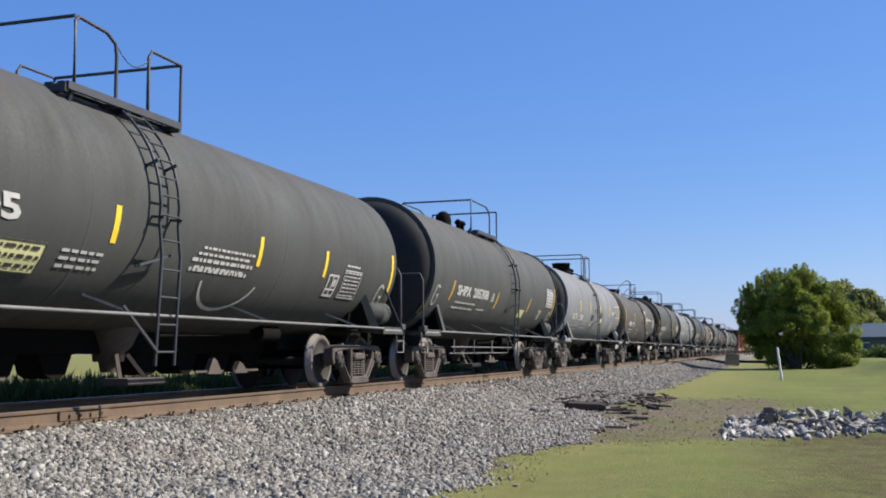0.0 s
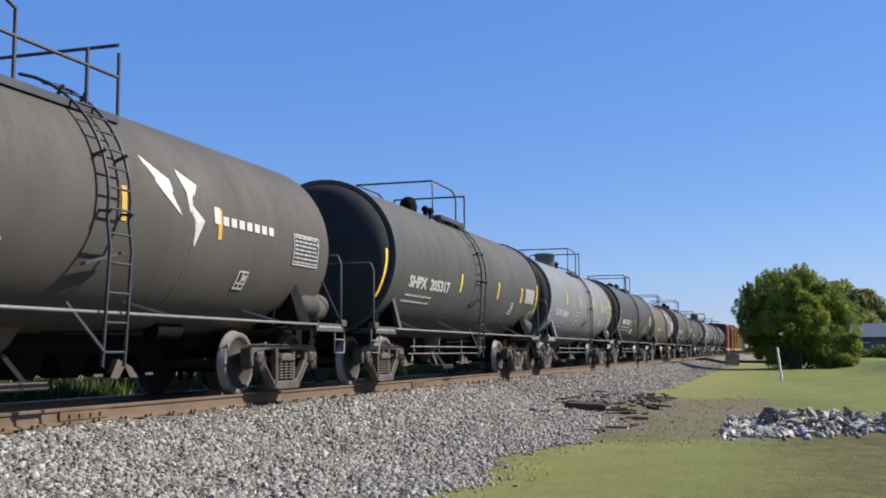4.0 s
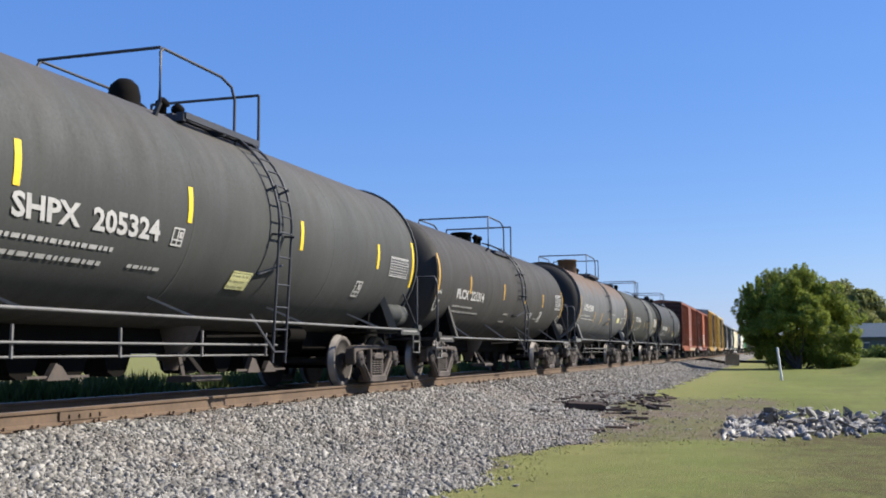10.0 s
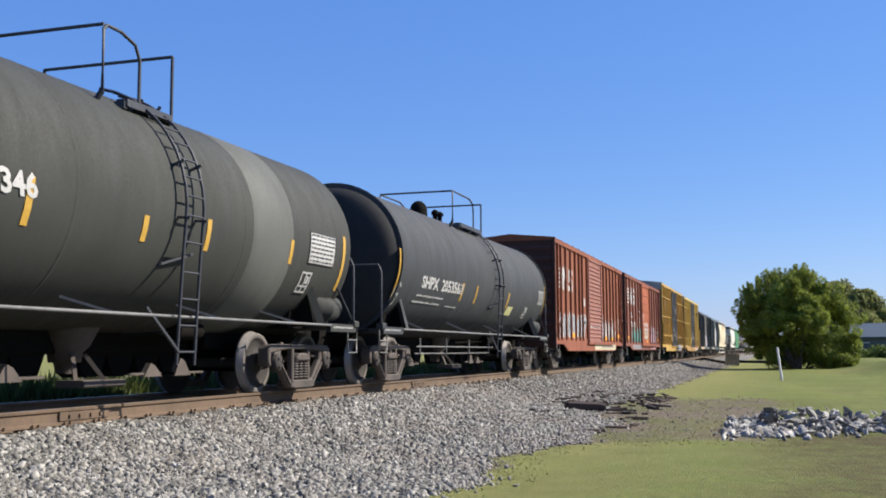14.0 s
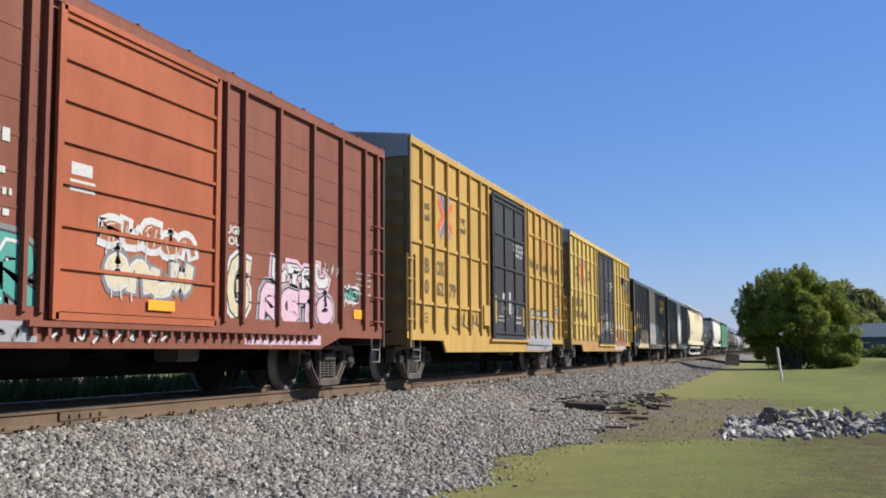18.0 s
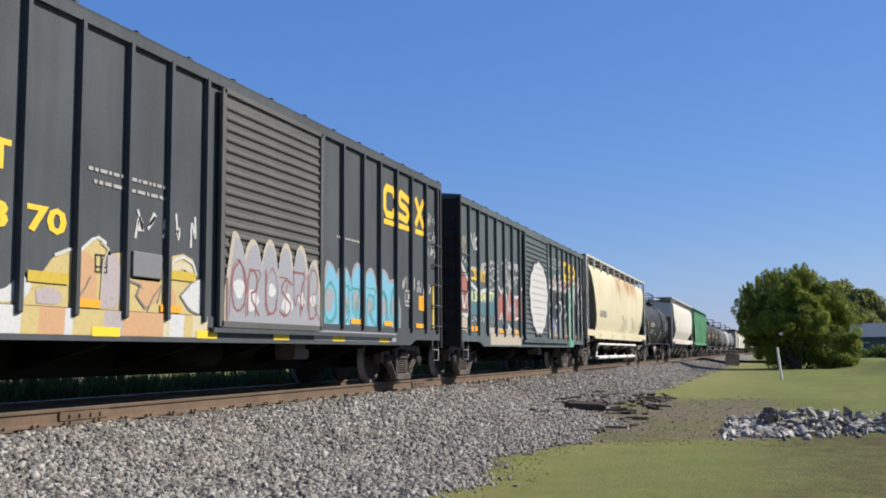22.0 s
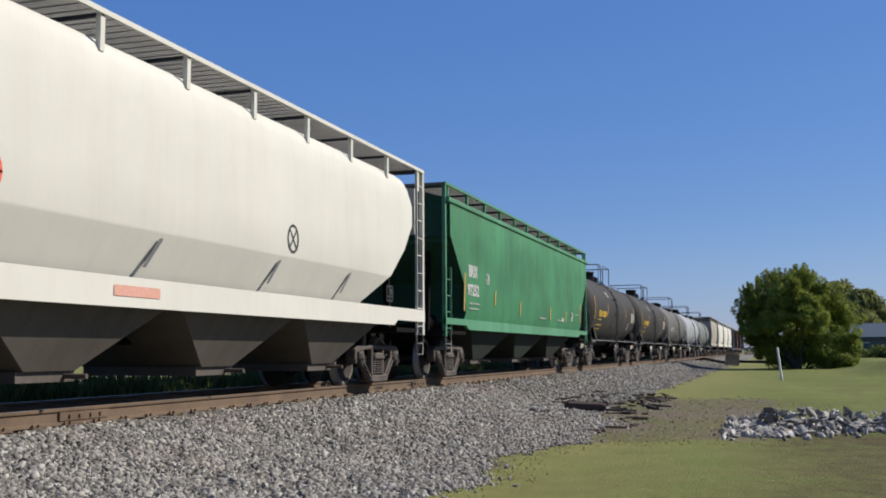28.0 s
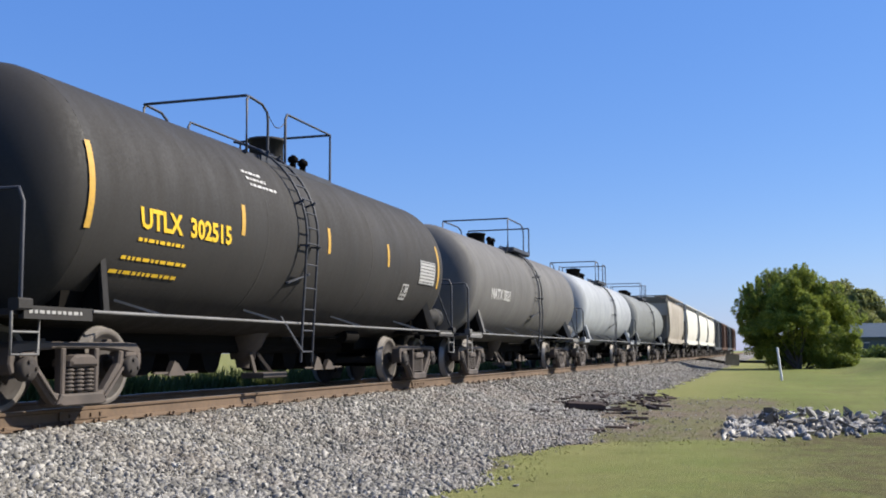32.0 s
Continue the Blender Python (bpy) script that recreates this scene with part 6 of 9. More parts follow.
def cross_mark(side, car, y0, y1, z0, z1):
    """Four double arms: blue stripes above and below, red ones towards the sides, a pale line between."""
    ym, zm, hw, hh = (y0 + y1) / 2, (z0 + z1) / 2, (y1 - y0) / 2, (z1 - z0) / 2
    for ink, o, w, d in (("blue_mark", (-0.13, 0.05), 0.13, 0.007), ("red_mark", (0.06, -0.12), 0.13, 0.0085), ("cream_spray", (-0.035, -0.035), 0.025, 0.010)):
        b = B()
        for sy in (-1, 1):
            for sz in (-1, 1):
                tip = (ym + sy * (hw + o[0]), zm + sz * (hh + o[1]))
                root = (ym + sy * max(0.02, 0.12 + o[0]), zm + sz * max(0.02, 0.1 + o[1]))
                side.stroke(b, [root, tip], w, d + 0.0003 * (sy + 2 * sz))
        part("cross_logo", b, M[ink], car, "faded crossing bars emblem")


def sprayed_strokes(side, lip, car, group, ink, w):
    """Contours of a sprayed piece; those low down lie on the side sill."""
    for k, pts in enumerate(group):
        low = max(z for y, z in pts) < 1.0
        at = [(y, z if low else max(z, 0.95)) for y, z in pts]
        sprayed_line(lip if low else side, car, rounded(at, 1), w, ink, "contour", (0.004 if low else 0.011) + 0.0004 * (k % 5))


def under_edge(side, top, base, d):
    """A filled field between an upper edge and a level base."""
    v = []
    for y, z in top:
        v += [side.at(y, base, d), side.at(y, z, d)]
    return B().add(v, [(2 * i, 2 * i + 2, 2 * i + 3, 2 * i + 1) for i in range(len(top) - 1)])


def silver_piece(side, lip, car):
    """A silver block with black letter contours that runs down over the sill."""
    top = [(2.06, 1.5), (2.2, 1.78), (2.5, 1.9), (2.75, 1.82), (2.9, 1.72), (3.1, 1.86), (3.45, 1.88), (3.67, 1.78), (3.81, 1.74), (3.9, 1.82), (4.17, 1.85), (4.57, 1.79), (4.64, 1.75), (4.8, 1.87), (5.15, 1.89), (5.57, 1.77), (5.64, 1.54), (6.28, 1.57), (6.32, 1.3), (6.54, 1.2), (6.58, 0.95)]
    g = part("graffiti", under_edge(side, top, 0.95, 0.006), M["silver_spray"], car, "silver spray-painted letters with black contours")
    part("contour", side.stroke(B(), top, 0.05, 0.009), M["black_spray"], g)
    part("sill_paint", lip.patch(B(), 2.3, 5.9, 0.64, 1.05, 0.002, 0.1), M["silver_spray"], g)
    part("sprayed_shape", side.patch(B(), 4.25, 4.42, 1.5, 1.64, 0.0085), M["black_spray"], g)
    part("sprayed_shape", side.patch(B(), 2.7, 2.85, 1.45, 1.6, 0.0085), M["black_spray"], g)
    sprayed_strokes(side, lip, car, ([(3.68, 1.75), (3.79, 1.74), (3.82, 1.48)], [(3.86, 1.67), (4.62, 1.7)], [(4.73, 1.67), (5.48, 1.69), (5.5, 1.5)], [(3.78, 1.45), (4.05, 1.41), (4.2, 1.16), (4.38, 0.91)], [(4.14, 1.45), (4.23, 1.5), (4.58, 1.49)],
                                     [(4.43, 1.4), (4.5, 1.11), (4.66, 0.94), (4.73, 1.05)], [(4.62, 1.68), (4.62, 1.28), (4.8, 1.19), (4.76, 1.02)], [(4.92, 1.64), (4.98, 1.37), (5.29, 1.39)], [(5.18, 1.35), (5.24, 1.14), (5.37, 0.96), (5.51, 1.05), (5.47, 1.37)]), "black_spray", 0.04)
    sprayed_strokes(side, lip, car, ([(5.83, 1.52), (5.96, 1.36), (6.18, 1.54)], [(6.09, 1.22), (6.29, 1.28), (6.44, 1.08), (6.31, 0.96), (6.1, 0.99), (6.09, 1.22)], [(5.6, 1.05), (5.7, 0.95)], [(2.3, 1.7), (2.35, 1.3), (2.6, 1.2), (2.55, 1.0)], [(2.6, 1.62), (3.0, 1.66)], [(2.95, 1.7), (3.0, 1.3), (3.2, 1.0), (3.3, 1.4)],
                                     [(3.15, 1.68), (3.6, 1.64)], [(3.4, 1.6), (3.45, 1.15), (3.65, 1.0), (3.72, 1.4)], [(2.15, 1.2), (2.3, 1.0)], [(2.7, 1.3), (2.85, 1.02)], [(2.4, 0.8), (3.7, 0.79), (5.61, 0.78)], [(3.0, 0.7), (3.1, 0.9)], [(4.2, 0.68), (4.35, 0.9)], [(4.6, 0.7), (4.9, 0.72), (5.1, 0.7)]), "black_spray", 0.04)


def orange_piece(side, lip, car):
    """Rust-orange letters edged in white under a hazy rose and white fringe."""
    fringe = [(2.24, 1.5), (2.3, 1.7), (2.34, 1.89), (2.55, 1.97), (2.75, 1.93), (2.99, 1.85), (3.34, 1.88), (3.7, 1.9), (4.09, 1.97), (4.49, 2.0), (4.68, 1.85), (5.1, 1.84), (5.4, 1.94), (5.57, 1.95), (5.87, 1.74), (6.13, 1.66), (6.45, 1.74)]
    g = part("graffiti", under_edge(side, fringe, 1.3, 0.004), M["pale_rose_spray"], car, "rust-orange spray-painted letters edged in white")
    field = [(2.28, 1.1), (2.34, 1.7), (2.95, 1.7), (3.71, 1.68), (4.8, 1.7), (5.71, 1.7), (5.85, 1.45), (6.25, 1.41)]
    part("letters", under_edge(side, field, 0.95, 0.006), M["orange_spray"], g)
    for ink, pts in (("rose_spray", [(3.3, 1.55), (3.16, 1.3), (3.41, 1.12), (3.61, 1.32)]), ("rose_spray", [(2.4, 1.76), (2.6, 1.9), (2.95, 1.82), (2.7, 1.74)]), ("rose_spray", [(6.1, 1.5), (6.15, 1.66), (6.44, 1.7), (6.4, 1.5)]), ("white_spray", [(2.95, 1.72), (3.05, 1.84), (3.3, 1.82), (3.6, 1.72)]), ("white_spray", [(3.86, 1.7), (3.95, 1.86), (4.15, 1.8), (4.2, 1.7)]), ("white_spray", [(5.1, 1.72), (5.5, 1.88), (5.8, 1.72), (5.9, 1.5), (5.76, 1.6), (5.6, 1.72)])):
        part("sprayed_shape", side.outline(B(), rounded(pts + pts[:1], 1)[:-1], 0.0075), M[ink], g)
    sprayed_strokes(side, lip, car, ([(2.34, 1.7), (2.28, 1.03), (2.59, 1.0), (2.69, 0.92)], [(2.34, 1.7), (2.95, 1.7), (3.71, 1.68), (4.8, 1.7), (5.71, 1.7)], [(3.2, 1.62), (3.01, 1.3), (3.41, 1.04), (3.72, 1.3), (3.5, 1.66)], [(4.04, 1.65), (4.11, 1.19), (3.95, 0.92)], [(4.45, 1.4), (4.81, 1.16)], [(4.93, 1.65), (4.87, 1.16), (5.13, 0.92)], [(5.71, 1.7), (5.85, 1.45), (6.25, 1.41), (6.07, 0.95)], [(5.5, 1.3), (5.7, 1.0), (6.0, 1.3)]), "white_spray", 0.11)
    part("sill_paint", lip.patch(B(), 2.6, 6.15, 0.84, 1.06, 0.001), M["orange_spray"], g)
    for y, w, low in ((2.7, 0.3, 0.7), (3.1, 0.5, 0.66), (3.75, 0.22, 0.72), (4.05, 0.55, 0.68), (4.75, 0.3, 0.66), (5.2, 0.42, 0.71), (5.75, 0.3, 0.68)):
        part("sill_paint", lip.patch(B(), y, y + w, low, 0.86, 0.002, -0.1), M["white_spray"], g)
        part("sill_paint", lip.patch(B(), y + w * 0.6, y + w + 0.1, low + 0.08, 0.9, 0.003, 0.06), M["rose_spray"], g)
    part("sprayed_shape", side.outline(B(), rounded([(6.85, 1.0), (6.95, 1.2), (7.3, 1.14), (7.5, 0.98), (7.2, 0.95), (6.85, 1.0)], 1)[:-1], 0.006), M["white_spray"], g)


def yellow_box(seed, emblem):
    def draw(car, side, door):
        o = 0.2 if emblem else 0.0
        cross_mark(side, car, -5.8 + o * 0.5, -4.93 + o, 3.18, 4.0)
        for t, y, z in (("next", -7.05 + o, 3.6), ("load", -7.05 + o, 3.36), ("any", -4.36 + o, 3.6), ("load", -4.36 + o, 3.36)):
            part("lettering", side.text(t, y, z, 0.17, 0.58, 0.008), M["brown_letters"], car)
        silver = seed == 22
        (silver_piece if silver else orange_piece)(side, Side(x=1.53), car)
        scribble(door, car, -0.7, 1.2, 1.4, 2.0, "silver_spray" if silver else "white_spray", seed + 3, 0.03, 9)
        if not silver:
            scribble(door, car, -0.7, 0.5, 1.3, 2.0, "white_spray", seed + 4, 0.06, 6)
            part("paint_patch", door.patch(B(), 0.75, 1.15, 1.6, 1.95, 0.008), M["white_spray"], car)
            part("paint_patch", Side(x=1.53).patch(B(), 0.75, 1.2, 0.7, 0.95, 0.004), M["red_mark"], car)
        part("reflector_strip", door.patch(B(), -1.33, -1.2, 1.35, 2.05, 0.012), M["amber"], car)
        part("reflector_strip", door.patch(B(), 1.75, 1.86, 1.3, 1.85, 0.012), M["amber"], car)
        for t, y, z, w in (("CLOSE", 0.65, 3.5, 0.45), ("AND", 1.15, 3.5, 0.26), ("LOCK", 1.46, 3.5, 0.36), ("BOTH", 0.7, 3.36, 0.36), ("DOORS", 1.12, 3.36, 0.45), ("BEFORE", 1.62, 3.36, 0.28), ("MOVING", 0.85, 3.22, 0.5), ("CAR", 1.42, 3.22, 0.28)):
            part("lettering", door.text(t, y, z, 0.09, w, 0.009), M["white"], car)
        scribble(side, car, -4.4, -2.3, 1.05, 1.75, "brown_letters", seed + 1, 0.035, 6)
        sprayed_line(side, car, rounded([(-4.9, 1.18), (-4.5, 1.08), (-4.1, 1.3), (-3.6, 1.1), (-3.0, 1.35), (-2.6, 1.2), (-2.5, 1.0)], 2), 0.03, "brown_letters", "handwriting")
        if emblem:
            part("logo_panel", side.patch(B(), 5.83, 7.86, 3.4, 4.05, 0.007), M["black_spray"], car)
            b = B()
            for k in range(3):
                side.stroke(b, [(6.0 + 0.62 * k, 3.9), (6.45 + 0.62 * k, 3.9)], 0.11, 0.012)
                side.stroke(b, [(6.22 + 0.62 * k, 3.9), (6.22 + 0.62 * k, 3.52)], 0.12, 0.012)
            part("logo_shape", b, M["white"], car)
            for t, y, z, w in (("Railcar", 5.85, 3.18, 0.85), ("Pooling", 6.85, 3.18, 0.95), ("Experts", 6.25, 2.9, 0.95)):
                part("lettering", side.text(t, y, z, 0.2, w, 0.008), M["brown_letters"], car)
            rows = ((6.2, 7.5, 2.6, 0.14), (6.3, 7.2, 2.2, 0.06), (6.3, 7.2, 2.1, 0.06))
        else:
            b = B()
            for k in range(3):
                side.stroke(b, [(4.7 + 0.41 * k, 4.02), (5.02 + 0.41 * k, 4.02)], 0.12, 0.009)
                side.stroke(b, [(4.86 + 0.41 * k, 4.0), (4.86 + 0.41 * k, 3.52)], 0.13, 0.0095)
            part("logo_shape", b, M["faded_red"], car, "faded red emblem")
            for t, y, w in (("Railcar", 2.97, 1.25), ("Pooling", 4.42, 1.3), ("Experts", 5.95, 1.4)):
                part("lettering", side.text(t, y, 3.12, 0.25, w, 0.008), M["brown_letters"], car)
            rows = ((6.2, 7.2, 2.7, 0.06), (6.2, 7.2, 2.55, 0.06), (6.2, 7.1, 2.4, 0.06))
        small_print(side, car, rows, "black_letters")
        part("door_sticker", door.patch(B(), 0.15, 0.32, 1.62, 2.2, 0.01), M["white"], car)
        part("door_sticker", door.patch(B(), -0.55, -0.35, 1.95, 2.15, 0.01), M["white"], car)
        small_print(door, car, ((-1.0, -0.4, 1.5, 0.06), (-1.0, -0.4, 1.4, 0.06), (0.8, 1.5, 1.5, 0.1), (0.9, 1.5, 1.36, 0.1)), "faint")
        for y0, y1 in ((-7.05, -6.6), (-5.5, -5.1), (-4.6, -4.2), (-3.6, -3.2)):
            small_print(side, car, ((y0, y1, 1.38, 0.05), (y0, y1, 1.3, 0.05), (y0, y1, 1.22, 0.05)), "brown_letters")
        part("paint_patch", side.patch(B(), -7.9, -7.5, 0.88, 1.02, 0.012), M["yellow_letters"], car)
        placard(side, car, 6.64 if silver else 6.85, 7.12 if silver else 7.32, 1.82 if silver else 1.3, 2.11 if silver else 1.56, "black_spray", "white", 2)
        part("latch_box", B().box(1.5, 1.6, -2.5, -1.95, 1.25, 1.75), P["yellow"], car)
        if not silver:
            part("door_light", B().box(1.5, 1.62, 5.2, 5.4, 3.75, 4.05), M["black_rail"], car)
    return draw


def pale_mural(side, car):
    """Broad pale sprayed shapes low on the side, running down over the sill."""
    main = [(-5.6, 1.08), (-5.5, 1.14), (-5.33, 1.17), (-5.15, 1.32), (-4.86, 1.43), (-4.7, 1.6), (-4.5, 1.66), (-4.29, 1.68), (-4.12, 1.8), (-4.0, 1.84), (-3.88, 1.8), (-3.82, 1.68), (-3.6, 1.72), (-3.44, 1.74), (-3.36, 1.44), (-2.8, 1.44), (-2.7, 1.65), (-2.55, 1.77), (-2.3, 1.82), (-2.08, 1.77), (-1.98, 1.6), (-2.05, 1.4), (-1.78, 1.25), (-1.75, 1.08)]
    g = part("graffiti", side.outline(B(), main, 0.005), M["straw_spray"], car, "pale straw and peach sprayed shapes")
    shapes = (("white_spray", [(-5.55, 1.09), (-5.5, 1.2), (-5.36, 1.24), (-5.2, 1.38), (-5.02, 1.3), (-5.08, 1.16), (-5.3, 1.1)]),
              ("peach_spray", [(-4.36, 1.1), (-4.36, 1.62), (-4.2, 1.7), (-4.05, 1.6), (-3.98, 1.3), (-4.05, 1.1)]),
              ("lilac_spray", [(-3.95, 1.1), (-3.9, 1.6), (-3.82, 1.68), (-3.6, 1.7), (-3.55, 1.1)]),
              ("lilac_spray", [(-4.95, 1.1), (-4.98, 1.26), (-4.6, 1.26), (-4.56, 1.1)]),
              ("peach_spray", [(-3.42, 1.42), (-3.2, 1.38), (-3.28, 1.26), (-3.1, 1.12), (-2.85, 1.2), (-2.76, 1.42), (-3.0, 1.44)]),
              ("peach_spray", [(-2.66, 1.12), (-2.66, 1.36), (-2.5, 1.4), (-2.42, 1.2), (-2.5, 1.1)]),
              ("cream_spray", [(-2.62, 1.62), (-2.42, 1.72), (-2.2, 1.72), (-2.06, 1.62), (-2.1, 1.56), (-2.3, 1.64), (-2.5, 1.58)]),
              ("white_spray", [(-2.36, 1.3), (-2.1, 1.48), (-1.8, 1.56), (-1.82, 1.12), (-1.95, 1.09), (-2.16, 1.16)]))
    for k, (ink, pts) in enumerate(shapes):
        part("sprayed_shape", side.outline(B(), rounded(pts + pts[:1], 1)[:-1], 0.008 + 0.0006 * k), M[ink], g)
    for pts, ink, w in (([(-3.42, 1.42), (-3.2, 1.38), (-3.28, 1.26), (-3.1, 1.12)], "grey_spray", 0.025), ([(-2.85, 1.2), (-2.76, 1.42), (-2.95, 1.25), (-3.05, 1.1)], "grey_spray", 0.025), ([(-2.1, 1.48), (-2.36, 1.3), (-2.16, 1.14), (-1.95, 1.09)], "grey_spray", 0.025), ([(-3.95, 1.1), (-3.9, 1.6), (-3.82, 1.74), (-3.95, 1.8)], "tan_spray", 0.03),
                        ([(-2.66, 1.6), (-2.5, 1.73), (-2.3, 1.78), (-2.08, 1.72), (-2.0, 1.58)], "white_spray", 0.04), ([(-4.7, 1.6), (-4.5, 1.67), (-4.29, 1.69), (-4.12, 1.81), (-4.0, 1.85), (-3.87, 1.8)], "white_spray", 0.035), ([(-4.3, 1.2), (-4.2, 1.3), (-4.12, 1.42)], "grey_spray", 0.02)):
        sprayed_line(side, car, pts, w, ink, "sprayed_line", 0.0145)
    # the paint over the sill, field by field
    cuts = (-5.65, -5.2, -4.95, -4.55, -4.42, -4.05, -3.9, -3.55, -3.15, -2.75, -2.62, -2.3, -2.1, -1.75)
    inks = ("white_spray", "straw_spray", "peach_spray", "white_spray", "straw_spray", "straw_spray", "lilac_spray", "peach_spray", "peach_spray", "cream_spray", "white_spray", "straw_spray", "cream_spray")
    for a, c, ink in zip(cuts, cuts[1:], inks):
        part("sprayed_shape", side.patch(B(), a, c, 0.8, 1.072, 0.028, 0.02), M[ink], g)
    for a, c, z in ((-5.11, -4.49, 1.31), (-2.59, -2.02, 1.49)):
        part("placard_bar", side.patch(B(), a, c, z, z + 0.11, 0.022), M["dull_yellow"], car, "dull yellow rectangular panel")
    part("route_board", B().soft_box(1.5, 1.535, -3.38, -2.8, 1.47, 1.76, 0.01), M["grey_spray"], car, "dark grey board in a thin frame")
    boxed_mark(side, car, -4.05, 1.47, 0.2, "black_letters")
    part("sticker", side.patch(B(), -3.28, -3.18, 2.0, 2.12, 0.009), M["white"], car)


def dark_box(seed, kind):
    def draw(car, side, door):
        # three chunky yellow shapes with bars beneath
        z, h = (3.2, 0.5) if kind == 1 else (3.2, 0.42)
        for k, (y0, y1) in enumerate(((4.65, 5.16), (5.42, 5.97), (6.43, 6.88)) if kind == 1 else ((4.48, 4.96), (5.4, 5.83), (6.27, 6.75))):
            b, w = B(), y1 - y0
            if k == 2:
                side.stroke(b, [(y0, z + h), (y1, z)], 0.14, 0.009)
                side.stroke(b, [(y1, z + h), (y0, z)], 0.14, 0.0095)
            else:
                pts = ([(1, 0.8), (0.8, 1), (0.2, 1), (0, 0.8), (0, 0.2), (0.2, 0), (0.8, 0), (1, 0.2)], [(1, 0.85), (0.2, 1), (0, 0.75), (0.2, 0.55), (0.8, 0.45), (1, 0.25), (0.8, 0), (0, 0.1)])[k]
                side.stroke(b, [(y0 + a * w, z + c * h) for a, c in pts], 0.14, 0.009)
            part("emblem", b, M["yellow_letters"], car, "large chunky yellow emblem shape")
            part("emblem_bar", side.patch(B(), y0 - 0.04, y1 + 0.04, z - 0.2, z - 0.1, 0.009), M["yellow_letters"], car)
        if kind == 1:
            pale_mural(side, car)
            mural(door, car, -1.35, 1.55, 1.02, 2.15, "silver_spray", "rose_spray", "tan_spray", 6, seed + 1, 0.032, 0.035, "white_spray", "pale silver and white spray-painted letters across the ribbed door")
            mural(side, car, 1.85, 5.45, 1.0, 2.1, "sky_spray", "teal", "silver_spray", 6, seed + 2, 0.004, 0.04, "silver_spray", "light blue spray-painted letters with pale highlights")
            part("paint_patch", Side(x=1.53).patch(B(), 1.5, 5.2, 0.8, 0.96, 0.001), M["silver_spray"], car)
            scribble(side, car, 5.6, 6.7, 1.75, 2.1, "white_spray", seed + 9, 0.03, 5)
            part("paint_patch", side.patch(B(), 6.6, 7.2, 1.45, 1.75, 0.008), M["orange"], car)
            scribble(side, car, -3.4, -1.9, 1.9, 2.3, "white_spray", seed + 3, 0.04, 5)
            small_print(side, car, ((-4.2, -2.6, 2.55, 0.06), (-4.1, -2.7, 2.42, 0.06), (2.4, 3.4, 2.5, 0.06)), "faint")
            for k in range(6):
                part("sill_mark", side.patch(B(), -6.2 + k * 2.1, -5.7 + k * 2.1, 0.79, 0.89, 0.034), M["yellow"], car)
            part("orange_panel", side.patch(B(), -7.6, -7.22, 1.58, 1.9, 0.009), M["orange"], car)
            part("reflector_strip", side.patch(B(), -7.86, -7.74, 1.16, 2.08, 0.009), M["yellow"], car)
            part("reflector_strip", side.patch(B(), 7.82, 7.92, 1.1, 2.1, 0.009), M["yellow"], car)
            part("reflector_strip", side.patch(B(), 7.5, 7.58, 1.05, 2.0, 0.009), M["yellow"], car)
            for k in range(3):
                scribble(side, car, 7.05, 7.75, 2.55 + 0.34 * k, 2.86 + 0.34 * k, "white_spray", seed + 30 + k, 0.028, 5)
            scribble(side, car, 6.5, 7.4, 1.75, 2.05, "white_spray", seed + 34, 0.05, 5)
        else:
            part("paint_patch", under_edge(side, [(-7.95, 2.68), (-7.7, 2.58), (-7.38, 2.4)], 1.45, 0.004), M["brick_spray"], car, "dull red sprayed panel")
            part("paint_patch", side.patch(B(), -7.95, -7.38, 1.0, 1.42, 0.004), M["tan_spray"], car)
            sprayed_line(side, car, [(-7.97, 2.74), (-7.85, 2.62), (-7.35, 2.3), (-6.4, 2.05), (-5.7, 2.15)], 0.095, "white_spray")
            sprayed_line(side, car, [(-7.9, 2.0), (-7.7, 1.6), (-7.4, 2.0), (-7.4, 1.45), (-7.9, 1.5)], 0.095, "white_spray")
            scribble(side, car, -7.9, -7.4, 2.85, 3.4, "tan_spray", seed + 41, 0.05, 3)
            sprayed_line(side, car, [(-7.15, 3.1), (-7.1, 3.45), (-6.85, 3.1), (-6.8, 3.45)], 0.075, "white_spray")
            sprayed_line(side, car, [(-6.5, 3.4), (-6.7, 3.3), (-6.7, 3.1), (-6.45, 3.12)], 0.075, "white_spray")
            dotted_line(side, car, [(-7.95, 2.85), (-7.2, 2.6), (-6.5, 2.62), (-5.8, 2.7)], 0.16, 0.085, "white_spray")
            part("paint_patch", under_edge(side, [(-7.1, 2.05), (-6.9, 2.2), (-6.3, 2.12), (-5.7, 2.22), (-5.1, 2.1), (-4.6, 2.2)], 1.5, 0.004), M["slate_spray"], car, "slate blue sprayed band")
            part("paint_patch", under_edge(side, [(-4.5, 2.0), (-4.2, 2.15), (-3.8, 2.25), (-3.5, 2.0), (-3.3, 2.3), (-2.7, 2.1), (-2.2, 2.12), (-1.85, 2.3)], 1.45, 0.004), M["brick_spray"], car, "dull red sprayed band")
            part("paint_patch", side.patch(B(), -5.4, -2.05, 1.0, 1.22, 0.003), M["tan_spray"], car)
            part("paint_patch", Side(x=1.53).patch(B(), -5.4, -2.05, 0.78, 1.06, 0.001), M["tan_spray"], car, "tan sprayed sill")
            sprayed_line(side, car, [(-4.5, 2.3), (-4.2, 2.15), (-3.9, 2.35), (-3.6, 2.05), (-3.5, 1.7), (-3.3, 2.4), (-2.7, 2.1), (-2.2, 2.15), (-1.85, 2.4)], 0.08, "white_spray")
